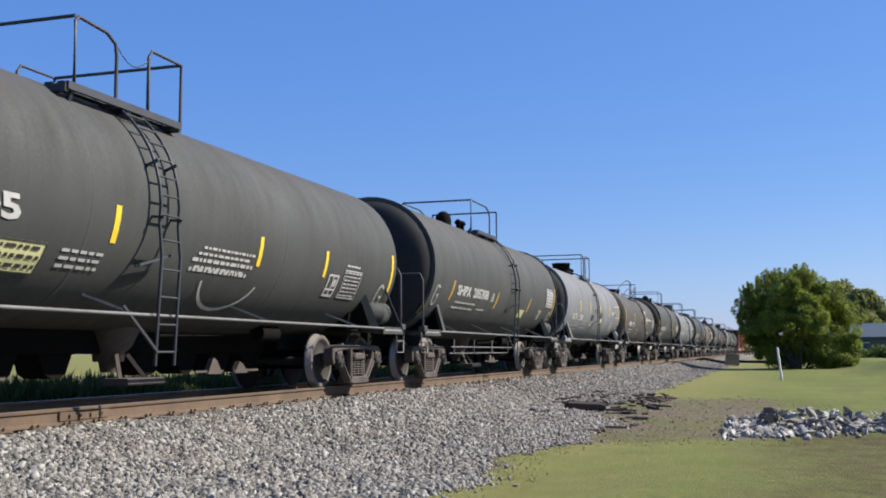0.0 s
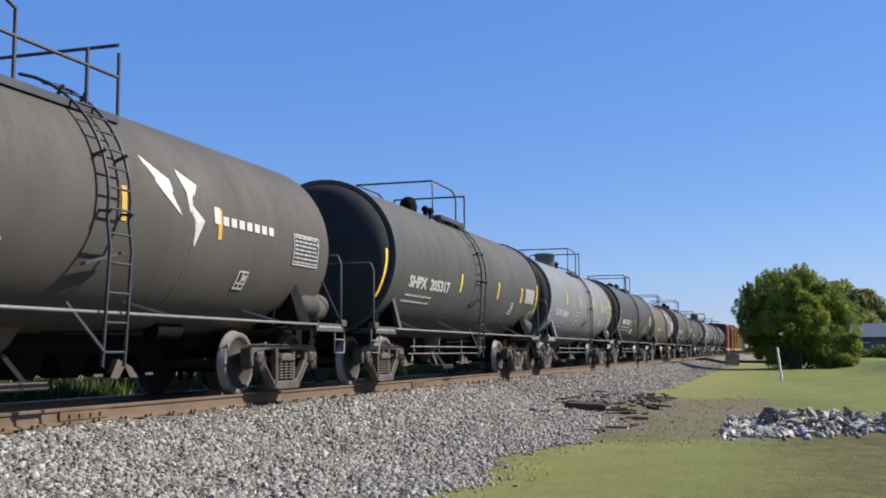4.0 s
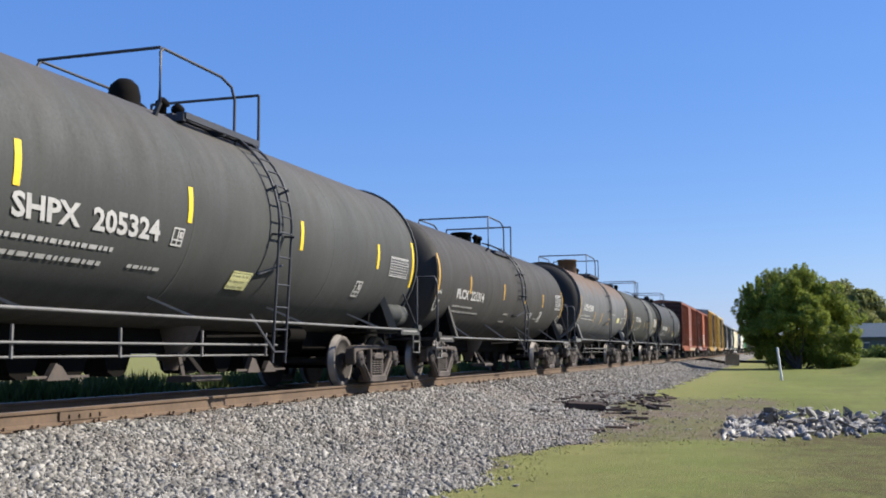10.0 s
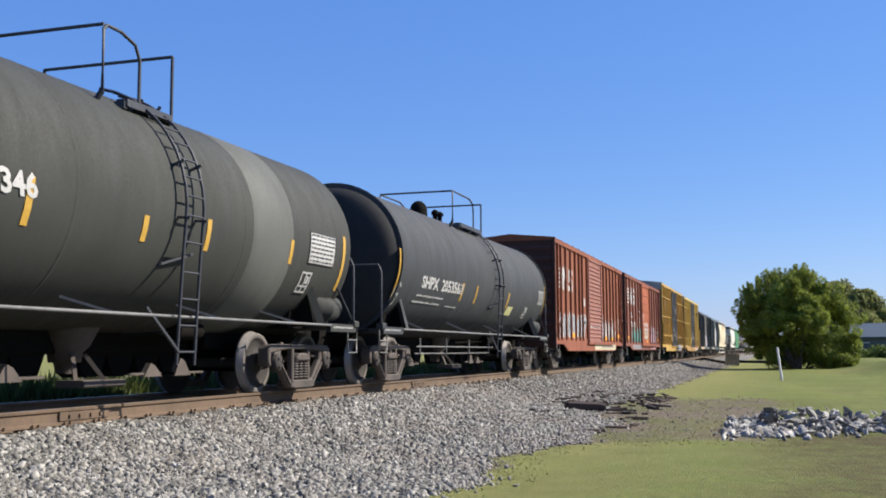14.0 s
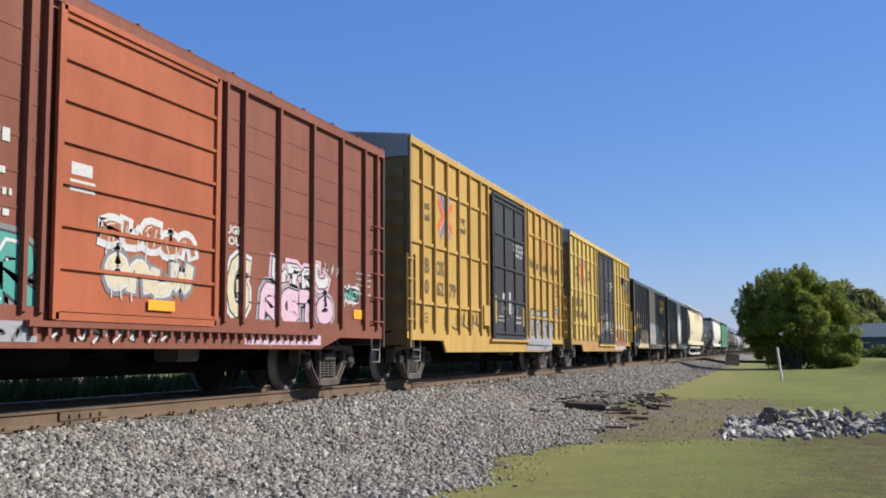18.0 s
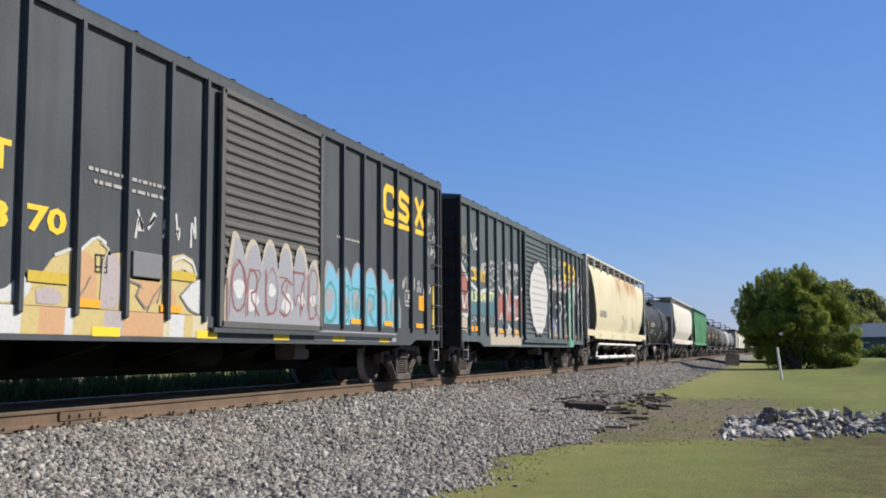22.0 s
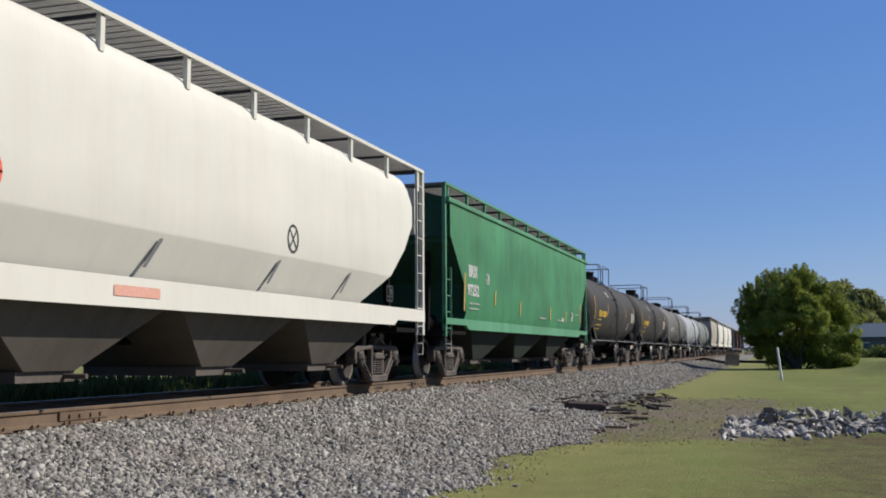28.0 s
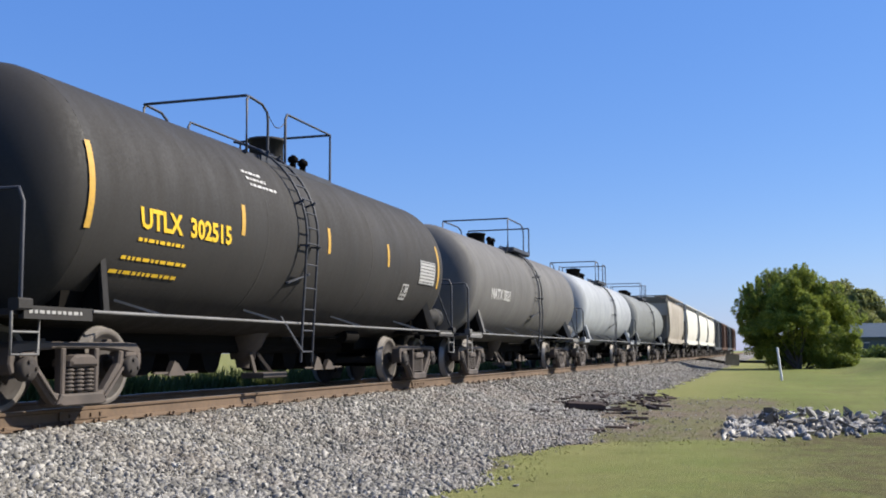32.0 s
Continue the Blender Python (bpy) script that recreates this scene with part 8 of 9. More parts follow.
def ground_z(x, y):
    z = np.full(np.shape(x), GROUND_Z)
    z = z + 0.5 * smooth(3.2, 8, x) * smooth(36, 58, y) + 0.45 * np.exp(-((x - 7.5) / 2.6) ** 2 - ((y - 66) / 12) ** 2) + 0.04 * np.sin(x * 0.9 + y * 0.23) * smooth(-3, 0, x)
    far = smooth(-10.3, -11.3, x)
    z = z - 0.35 * smooth(-4.2, -5.2, x) * (1 - far) + 0.62 * far
    return z


def soil_mask(x, y):
    a = smooth(0.45, -0.3, x - gravel_edge(y))
    patch = smooth(15.6, 16.8, y + 0.3 * np.sin(x * 2.1)) * smooth(33.5, 28.0, y + 0.8 * np.sin(x * 1.3)) * smooth(0.6, -0.9, x - 0.02 * (y - 17))
    return np.clip(np.maximum(a * smooth(-12.4, -11.2, x), patch * 0.85), 0, 1)


def thin_mask(x, y):
    """Where the turf is thin and brown."""
    return 0.95 * smooth(-1.2, 0.6, x + 0.25 * np.sin(y * 0.9)) * smooth(20.5, 17.5, y) * smooth(7.0, 9.5, y) + 0.5 * smooth(16.3, 17.4, y) * smooth(19.5, 18.0, y) * smooth(-1.2, 1.2, x)


def sheet(name, xs, ys, zf, mat, attrs=()):
    xs, ys = np.array(xs), np.array(ys)
    X, Y = np.meshgrid(xs, ys, indexing="ij")
    Z = zf(X, Y)
    v = np.stack([X, Y, Z], -1).reshape(-1, 3)
    n, m = len(xs), len(ys)
    i, j = np.meshgrid(np.arange(n - 1), np.arange(m - 1), indexing="ij")
    a = (i * m + j).ravel()
    f = np.stack([a, a + m, a + m + 1, a + 1], 1)
    me = bpy.data.meshes.new(name)
    me.from_pydata(v.tolist(), [], f.tolist())
    me.materials.append(mat)
    me.polygons.foreach_set("use_smooth", [True] * len(f))
    for key, field in attrs:
        at = me.attributes.new(key, "FLOAT", "POINT")
        at.data.foreach_set("value", field(X, Y).ravel())
    return new(name, me)


def spaced(a, b, step, far, grow=1.35):
    out = list(np.arange(a, b + 1e-6, step))
    s, p = step, b
    while p < far:
        s *= grow
        p += s
        out.append(p)
    s, p = step, a
    while p > -far:
        s *= grow
        p -= s
        out.insert(0, p)
    return out


k = Mat("lawn_and_soil", 0.95, 0, 0.15)
soil = k.attribute("soil")
edge = k.mul(soil, k.mul(k.ramp(k.noise(2.6, 6, 0.7), 0.3, 0.7, -0.35, 0.35), 1.0), "ADD")
g1, g2, g3 = k.noise(0.22, 5), k.noise(2.2, 6, 0.7), k.noise(38, 5, 0.75)
grass = k.mix(k.ramp(g1, 0.35, 0.65), (0.115, 0.15, 0.03), (0.165, 0.2, 0.045))
long_patch = k.noise(0.5, 5, 0.6, k.mapped((0.5, 0.16, 1.0)))
grass = k.mix(k.ramp(long_patch, 0.42, 0.66, 0, 0.6), grass, (0.2, 0.205, 0.058))
worn = k.mul(k.ramp(k.noise(0.75, 6, 0.65), 0.42, 0.66), k.ramp(k.noise(6.0, 5, 0.7), 0.3, 0.6, 0.35, 1.0))
grass = k.mix(k.mul(worn, 0.75), grass, (0.115, 0.092, 0.038))
# thin brown turf in a broad patch on the lawn
bare = k.mul(k.attribute("thin"), k.ramp(k.noise(2.4, 6, 0.7), 0.3, 0.62, 0.25, 1.0))
grass = k.mix(bare, grass, (0.082, 0.06, 0.028))
grass = k.mix(k.ramp(g2, 0.42, 0.75, 0, 0.45), grass, (0.2, 0.195, 0.06))
grass = k.mix(k.ramp(g3, 0.35, 0.7, 0, 0.3), grass, (0.085, 0.098, 0.031))
# drier turf along the ballast
dry = k.mul(k.ramp(k.mul(k.axis(0), k.ramp(g1, 0.3, 0.7, -0.8, 0.8), "ADD"), -2.9, 0.6, 0.8, 0.0), k.ramp(k.noise(1.1, 5, 0.65), 0.3, 0.6, 0.5, 1.0))
grass = k.mix(dry, grass, (0.22, 0.21, 0.075))
s3 = k.noise(17, 7, 0.75)
dirt = k.mix(k.ramp(s3, 0.35, 0.65), (0.09, 0.066, 0.042), (0.21, 0.165, 0.115))
dirt = k.mix(k.ramp(k.noise(0.9, 5, 0.6, k.mapped((1.0, 0.45, 1.0))), 0.42, 0.58, 0, 0.8), dirt, (0.125, 0.125, 0.042))
dirt = k.mix(k.ramp(k.noise(4.3, 7, 0.75), 0.54, 0.66, 0, 0.75), dirt, (0.04, 0.03, 0.022))
dirt = k.mix(k.ramp(k.noise(7.0, 6, 0.75), 0.55, 0.66, 0, 0.7), dirt, (0.3, 0.285, 0.25))
k.colour(k.mix(k.ramp(edge, 0.4, 0.6), grass, dirt))
k.bump(k.mul(k.noise(55, 4, 0.8), g2, "ADD"), 0.7, 0.03)
M["lawn"] = k.m

k = Mat("ballast_bed", 0.9, 0, 0.3)
vc = k.voronoi(24, out="Color")
tone = k.t.nodes.new("ShaderNodeSeparateColor")
k.t.links.new(vc, tone.inputs[0])
c = k.mix(tone.outputs[0], (0.07, 0.064, 0.055), (0.3, 0.28, 0.245))
c = k.mix(k.ramp(k.noise(0.7, 5), 0.5, 0.75, 0, 0.35), c, (0.16, 0.11, 0.075))
# dark band between the rails: shade under the cars put into the colour
n = k.t.nodes.new("ShaderNodeMath")
n.operation = "ABSOLUTE"
k.t.links.new(k.mul(k.axis(0), -TRACK_X, "ADD"), n.inputs[0])
k.colour(k.mix(k.ramp(n.outputs[0], 0.5, 1.1, 0.75, 0.0), c, (0.022, 0.019, 0.016)))
k.bump(k.voronoi(24), 1.0, 0.05)
M["bed"] = k.m

k = Mat("ballast_stone", 0.85, 0, 0.35)
r = k.island_random()
c = k.mix(k.mul(r, 1.6, "POWER"), (0.1, 0.094, 0.082), (0.44, 0.415, 0.365))
c = k.mix(k.ramp(k.noise(0.55, 5, 0.65), 0.45, 0.7, 0, 0.5), c, (0.2, 0.15, 0.115))
c = k.mix(k.ramp(k.noise(1.7, 5, 0.65), 0.52, 0.7, 0, 0.5), c, (0.09, 0.084, 0.075))
k.colour(k.mix(k.ramp(k.noise(60, 4, 0.7), 0.4, 0.7, 0, 0.5), c, (0.09, 0.086, 0.076)))
M["stone"] = k.m

k = Mat("loose_stone", 0.85, 0, 0.35)
r = k.object_random()
c = k.mix(k.mul(r, 1.4, "POWER"), (0.13, 0.12, 0.105), (0.56, 0.53, 0.47))
k.colour(k.mix(k.ramp(k.noise(11, 6, 0.7), 0.42, 0.7, 0, 0.6), c, (0.13, 0.127, 0.12)))
k.bump(k.noise(14, 6, 0.7), 0.5, 0.02)
M["rock"] = k.m

k = Mat("rock_chip", 0.85, 0, 0.35)
c = k.mix(k.mul(k.island_random(), 1.3, "POWER"), (0.13, 0.12, 0.105), (0.52, 0.49, 0.44))
k.colour(k.mix(k.ramp(k.noise(11, 6, 0.7), 0.42, 0.7, 0, 0.5), c, (0.15, 0.14, 0.13)))
M["chip"] = k.m

M["rust"] = plain("rusty_rail", (0.118, 0.078, 0.048), 0.85, 0.0, 0.35, 18)
M["railhead"] = plain("polished_railhead", (0.3, 0.27, 0.25), 0.38, 0.8, 0.2, 40)
M["tie"] = plain("old_timber", (0.06, 0.046, 0.036), 0.9, 0.0, 0.45, 9)
M["charred"] = plain("charred_timber", (0.05, 0.033, 0.026), 0.9, 0.0, 0.45, 9)
M["white_post"] = plain("white_painted_post", (0.66, 0.64, 0.6), 0.7, 0.0, 0.2, 6)
M["cable"] = plain("black_cable", (0.008, 0.008, 0.009), 0.9, 0.0, 0.2, 10, 0.1)
M["box_grey"] = plain("weathered_grey_box", (0.22, 0.18, 0.125), 0.85, 0.0, 0.35, 8)

ground = sheet("ground", spaced(-15, 9, 0.3, 2800), spaced(4, 44, 0.35, 2800), ground_z, M["lawn"], (("soil", soil_mask), ("thin", thin_mask)))
tagged(ground, "mown lawn with bare soil beside the track", "ground", kind="structure")


def bed_z(x, y):
    d = np.abs(x - TRACK_X)
    z = np.interp(d, [0, 0.6, 1.25, 1.7, 2.9, 4.3, 4.6], [-0.27, -0.24, -0.215, -0.25, -0.62, -0.745, -0.85])
    z = np.where(x < TRACK_X - 1.25, np.interp(TRACK_X - x, [1.25, 2.4, 3.0, 4.6], [-0.215, -0.22, -0.3, -0.6]), z)
    return z + 0.018 * np.sin(x * 7 + y * 5.3) * np.sin(y * 3.1 - x * 2)


bed_xs = [TRACK_X + s for s in np.concatenate([np.linspace(-4.6, -1.3, 14), np.linspace(-1.1, 1.1, 9), np.linspace(1.3, 4.6, 26)])]
ballast = sheet("ballast_bed", bed_xs, sorted(set(np.round(np.concatenate([np.arange(-460, 0, 20), np.arange(0, 60, 0.3), np.arange(60, 200, 4), np.arange(200, 661, 20)]), 3))), bed_z, M["bed"])
tagged(ballast, "grey crushed-stone ballast bed under the track", "ballast", kind="structure")


def rail_mesh(y0, y1):
    prof = [(-0.076, -0.186), (0.076, -0.186), (0.076, -0.172), (0.014, -0.145), (0.011, -0.05), (0.034, -0.035), (0.037, -0.008), (0.030, 0.0), (-0.030, 0.0), (-0.037, -0.008), (-0.034, -0.035), (-0.011, -0.05), (-0.014, -0.145), (-0.076, -0.172)]
    b = B()
    ys = [y0] + list(np.arange(max(y0, 0), min(y1, 60), 12.0)) + [y1]
    b.prism_y(prof, y0, y1)
    me = b.mesh("rail", [M["rust"], M["railhead"]])
    for p in me.polygons:
        if p.normal.z > 0.7 and p.center.z > -0.006:
            p.material_index = 1
    return me


track = thing("railway_track", "rusty steel rails spiked to old timber ties", "track", kind="structure")
me = rail_mesh(-460, 660)
for sx in (-1, 1):
    part("rail", me, None, track, "rust-brown rail with a worn shiny head", pose(TRACK_X + sx * 0.755, 0, 0))
for k in range(230):
    y = -16 + k * 0.53
    part("tie", once("tie", lambda: B().soft_box(-1.29, 1.29, -0.115, 0.115, -0.36, -0.188, 0.015), M["tie"]), None, track, "", pose(TRACK_X + 0.02 * math.sin(k * 2.7), y, -0.012 - 0.012 * math.sin(k * 1.9), 0, 0, 0.6 * math.sin(k * 3.3)))
    if 4 < y < 40:
        for sx in (-1, 1):
            part("tie_plate", once("tie_plate", lambda: B().box(-0.17, 0.17, -0.09, 0.09, -0.198, -0.184).box(0.08, 0.105, -0.06, -0.035, -0.19, -0.15).box(0.08, 0.105, 0.035, 0.06, -0.19, -0.15).box(-0.105, -0.08, -0.012, 0.012, -0.19, -0.15), M["rust"]), None, track, "", pose(TRACK_X + sx * 0.755, y, 0.003))
for y in (10.35, 22.2):
    part("joint_bar", B().box(0.018, 0.04, y - 0.45, y + 0.45, -0.14, -0.045).box(0.04, 0.06, y - 0.3, y - 0.26, -0.11, -0.075).box(0.04, 0.06, y - 0.12, y - 0.08, -0.11, -0.075).box(0.04, 0.06, y + 0.08, y + 0.12, -0.11, -0.075).box(0.04, 0.06, y + 0.26, y + 0.3, -0.11, -0.075), M["rust"], track, "", pose(TRACK_X + 0.755, 0, 0))

rng = np.random.default_rng(5)
CUBE = np.array([(x, y, z) for x in (-1, 1) for y in (-1, 1) for z in (-1, 1)], float)
CUBE_F = np.array([(0, 1, 3, 2), (4, 6, 7, 5), (0, 4, 5, 1), (2, 3, 7, 6), (0, 2, 6, 4), (1, 5, 7, 3)])


def stones(name, x, y, z, size, mat):
    """Many angular stones joined in one mesh."""
    n = len(x)
    c = CUBE[None] * (1 + rng.uniform(-0.45, 0.3, (n, 8, 3)))
    c *= (size * 0.5)[:, None, None] * rng.uniform(0.3, 1.6, (n, 1, 3))
    q = rng.normal(size=(n, 4))
    q /= np.linalg.norm(q, axis=1, keepdims=True)
    w, a, b, d = q.T
    R3 = np.stack([1 - 2 * (b * b + d * d), 2 * (a * b - d * w), 2 * (a * d + b * w), 2 * (a * b + d * w), 1 - 2 * (a * a + d * d), 2 * (b * d - a * w), 2 * (a * d - b * w), 2 * (b * d + a * w), 1 - 2 * (a * a + b * b)], 1).reshape(n, 3, 3)
    c = np.einsum("nij,nkj->nki", R3, c) + np.stack([x, y, z], 1)[:, None]
    f = (CUBE_F[None] + 8 * np.arange(n)[:, None, None]).reshape(-1, 4)
    me = bpy.data.meshes.new(name)
    me.vertices.add(n * 8)
    me.vertices.foreach_set("co", c.ravel())
    me.loops.add(len(f) * 4)
    me.loops.foreach_set("vertex_index", f.ravel())
    me.polygons.add(len(f))
    me.polygons.foreach_set("loop_start", np.arange(0, len(f) * 4, 4))
    me.update(calc_edges=True)
    me.validate()
    me.materials.append(mat)
    return new(name, me)


def scatter(n, y0, y1):
    y = rng.uniform(y0, y1, n)
    x = TRACK_X + 0.86 + rng.uniform(0, 1, n) * (stone_edge(y) + 0.22 * rng.normal(size=n) * rng.uniform(0, 1, n) ** 2 - (TRACK_X + 0.86))
    return x, y


xs, ys = [], []
for n, a, b in ((6000, -6, 3.5), (62000, 3.5, 12), (48000, 12, 25), (22000, 25, 60), (4000, 60, 120)):
    x, y = scatter(n, a, b)
    xs.append(x)
    ys.append(y)
x, y = np.concatenate(xs), np.concatenate(ys)
z = np.where(np.abs(x - TRACK_X) < 4.45, bed_z(x, y), ground_z(x, y))
size = (0.018 + 0.034 * rng.uniform(0, 1, len(x)) ** 1.5) * (1 + 0.008 * np.clip(y - 12, 0, 50))
ob = stones("ballast_stones", x, y, np.maximum(z, ground_z(x, y)) + size * 0.12, size, M["stone"])
tagged(ob, "loose angular grey ballast stones", "gravel", kind="stuff")
# between and behind the rails, and sprinkled over the bare soil
y = rng.uniform(2, 60, 7000)
x = TRACK_X + rng.choice([-1, 1], 7000) * rng.uniform(0, 1, 7000) ** 0.7 * 2.2
x = np.where(x > TRACK_X + 0.66, TRACK_X - (x - TRACK_X), x)
ob = stones("track_stones", x, y, bed_z(x, y) + 0.01, rng.uniform(0.04, 0.08, 7000), M["stone"])
tagged(ob, "ballast stones between the ties", "gravel", kind="stuff")
n = 520
y = 16.6 + rng.uniform(0, 1, n) * 15.4 + np.sin(np.arange(n) * 0.9) * 0.4
x = -3.3 + rng.uniform(0, 1, n) ** 2.2 * 2.9
ob = stones("soil_stones", x, y, ground_z(x, y) + 0.005, rng.uniform(0.012, 0.04, n), M["stone"])
tagged(ob, "stones scattered over bare soil", "gravel", kind="stuff")


# ---- things beside the track ----
def rock_mesh(seed):
    """A broken angular stone: the hull of a few random points."""
    rnd = random.Random(seed)
    bm = bmesh.new()
    for k in range(11):
        v = Vector((rnd.gauss(0, 1), rnd.gauss(0, 1), rnd.gauss(0, 1))).normalized()
        bm.verts.new((v.x * rnd.uniform(0.8, 1.1), v.y * rnd.uniform(0.8, 1.1), v.z * rnd.uniform(0.7, 1.0)))
    res = bmesh.ops.convex_hull(bm, input=bm.verts)
    bmesh.ops.delete(bm, geom=[e for e in res["geom_interior"] if isinstance(e, bmesh.types.BMVert)], context="VERTS")
    me = bpy.data.meshes.new("rock")
    bm.to_mesh(me)
    bm.free()
    me.materials.append(M["rock"])
    return me


rocks = [rock_mesh(k) for k in range(16)]
pile = thing("rock_pile", "low heap of pale grey broken rocks on the lawn edge", "rock pile")
rnd = random.Random(31)
for k in range(290):
    s = rnd.random() ** 1.25
    px = -0.75 + 3.9 * s
    w = 1.9 * (1 - 0.62 * s)
    mid = 19.0 + 1.7 * s
    off = rnd.gauss(0, 0.4) * w
    hgt = max(0.0, 1 - abs(off) / w) ** 0.8 * (0.52 - 0.34 * s) * min(1.0, 0.35 + 3.2 * s)
    sz = rnd.uniform(0.045, 0.095) * (1.6 if rnd.random() < 0.13 else 1)
    m = pose(px, mid + off, float(ground_z(px, mid)) + 0.01 + hgt * rnd.uniform(0.3, 1.0), rnd.uniform(-50, 50), rnd.uniform(-50, 50), rnd.uniform(0, 360)) @ Matrix.Diagonal((sz * rnd.uniform(1.1, 1.9), sz, sz * rnd.uniform(0.25, 0.6), 1))
    part("rock", rocks[k % 16], None, pile, "", m)

n = 1500
s = rng.uniform(0, 1, n) ** 1.15
x = -0.85 + 3.7 * s
y = 18.9 + 1.9 * s + rng.normal(0, 0.5, n) * 1.75 * (1 - 0.5 * s)
ob = stones("rock_chips", x, y, ground_z(x, y) + 0.02 + 0.2 * rng.uniform(0, 1, n) * (1 - s) * np.exp(-((y - 18.9 - 1.9 * s) / 0.7) ** 2), rng.uniform(0.05, 0.12, n), M["chip"])
tagged(ob, "small chips of broken rock between the larger stones", "rubble", kind="stuff")

# nearest ballast stones, each its own
near = [rock_mesh(100 + k) for k in range(8)]
for me in near:
    me.materials[0] = M["rock"]
rnd = random.Random(8)
for k in range(280):
    x, y = rnd.uniform(-6.2, -3.15), rnd.uniform(6.6, 10.5)
    s = rnd.uniform(0.022, 0.04)
    part("stone", near[k % 8], None, ballast, "", pose(x, y, float(max(bed_z(np.array(x), np.array(y)), GROUND_Z)) + s * 0.9, rnd.uniform(0, 360), rnd.uniform(0, 360), rnd.uniform(0, 360)) @ Matrix.Diagonal((s * 1.3, s, s * 0.8, 1)))

# leaning white marker post
z = float(ground_z(0.2, 51.0))
post = thing("marker_post", "leaning white painted marker post in the grass", "post", at=pose(0.19, 51.0, z, 0, -6, 0))
part("shaft", B().lathe([(-0.3, 0.056), (1.5, 0.052), (1.54, 0.025)], "z", n=12), M["white_post"], post)

# grey box beside the ballast and its cable
jbx = thing("trackside_box", "tilted weathered grey trackside box", "box", at=pose(-3.75, 95.0, -0.62, 0, 4, 8))
part("case", B().soft_box(-0.55, 0.55, -0.4, 0.4, -0.05, 0.85, 0.06), M["box_grey"], jbx)
part("lid", B().soft_box(-0.6, 0.6, -0.45, 0.45, 0.85, 0.93, 0.03), M["box_grey"], jbx)
cab = thing("trackside_cable", "black cable from the box to the track", "cable")
part("cable", B().tube([(-7.0, 97, -0.25), (-6.2, 96.5, -0.1), (-5.2, 96, -0.3), (-4.2, 95.4, -0.45), (-3.2, 95, -0.35), (-1.0, 94, -0.4), (0.6, 93, -0.62)], 0.11, 8), M["cable"], cab)

# broken tie and splintered timber on the ballast
def splinter_mesh(ln, w, seed):
    rr = random.Random(seed)
    b = B()
    for k in range(3):
        o, p = rr.uniform(-0.4, 0.4) * w, rr.uniform(-0.2, 0.3) * w
        a, c = -ln / 2 * rr.uniform(0.5, 1.0), ln / 2 * rr.uniform(0.5, 1.0)
        q = w * rr.uniform(0.3, 0.55)
        b.prism_x([(o - q, p - q * 0.7), (o + q, p - q * 0.8), (o + q * 1.1, p + q * 0.5), (o, p + q), (o - q, p + q * 0.5)], a, c)
    return b


rnd = random.Random(77)
spots = [(-4.2, 23.7, 1.15, 24, 0.21), (-3.6, 24.1, 1.0, 14, 0.07)]
for k in range(92):
    y = rnd.uniform(17.5, 33.0) if k % 3 == 0 else rnd.uniform(22.0, 33.0)
    spots.append((rnd.uniform(-5.2, -2.6) + 0.05 * (24 - y), y, rnd.uniform(0.12, 0.7), rnd.uniform(-70, 80), rnd.uniform(0.03, 0.06) if k % 4 else rnd.uniform(0.06, 0.1)))
for i, (x, y, ln, r, w) in enumerate(spots):
    z = max(float(bed_z(np.array(x), np.array(y))), float(ground_z(np.array(x), np.array(y))))
    t = thing("broken_tie" if i == 0 else "timber_splinter", "charred broken timber tie lying on ballast" if i == 0 else "dark splinter of old timber on the stones", "timber", "" if i == 0 else "timber splinters", at=pose(x, y, z + w * 0.35, 0, rnd.uniform(-6, 6), r))
    part("wood", splinter_mesh(ln, w, i), M["charred"], t)


# ---- plants ----
def leaf_material(name, a, b):
    k = Mat(name, 0.6, 0, 0.2)
    c = k.mix(k.island_random(), a, b)
    c = k.mix(k.ramp(k.noise(0.5, 3), 0.38, 0.62, 0, 0.55), c, scaled(a, 0.7))
    k.colour(c)
    # light that shines through the blades
    thin = k.t.nodes.new("ShaderNodeBsdfTranslucent")
    k.t.links.new(c, thin.inputs["Color"])
    both = k.t.nodes.new("ShaderNodeMixShader")
    both.inputs[0].default_value = 0.4
    k.t.links.new(k.b.outputs[0], both.inputs[1])
    k.t.links.new(thin.outputs[0], both.inputs[2])
    k.t.links.new(both.outputs[0], k.t.nodes["Material Output"].inputs["Surface"])
    return k.m


M["leaf"] = leaf_material("bush_leaves", (0.13, 0.17, 0.03), (0.39, 0.44, 0.085))
M["leaf_far"] = leaf_material("far_tree_leaves", (0.19, 0.2, 0.07), (0.33, 0.35, 0.12))
M["leaf_hedge"] = leaf_material("hedge_leaves", (0.09, 0.13, 0.03), (0.19, 0.24, 0.06))
M["bark"] = plain("grey_bark", (0.1, 0.08, 0.06), 0.9, 0.0, 0.35, 7)


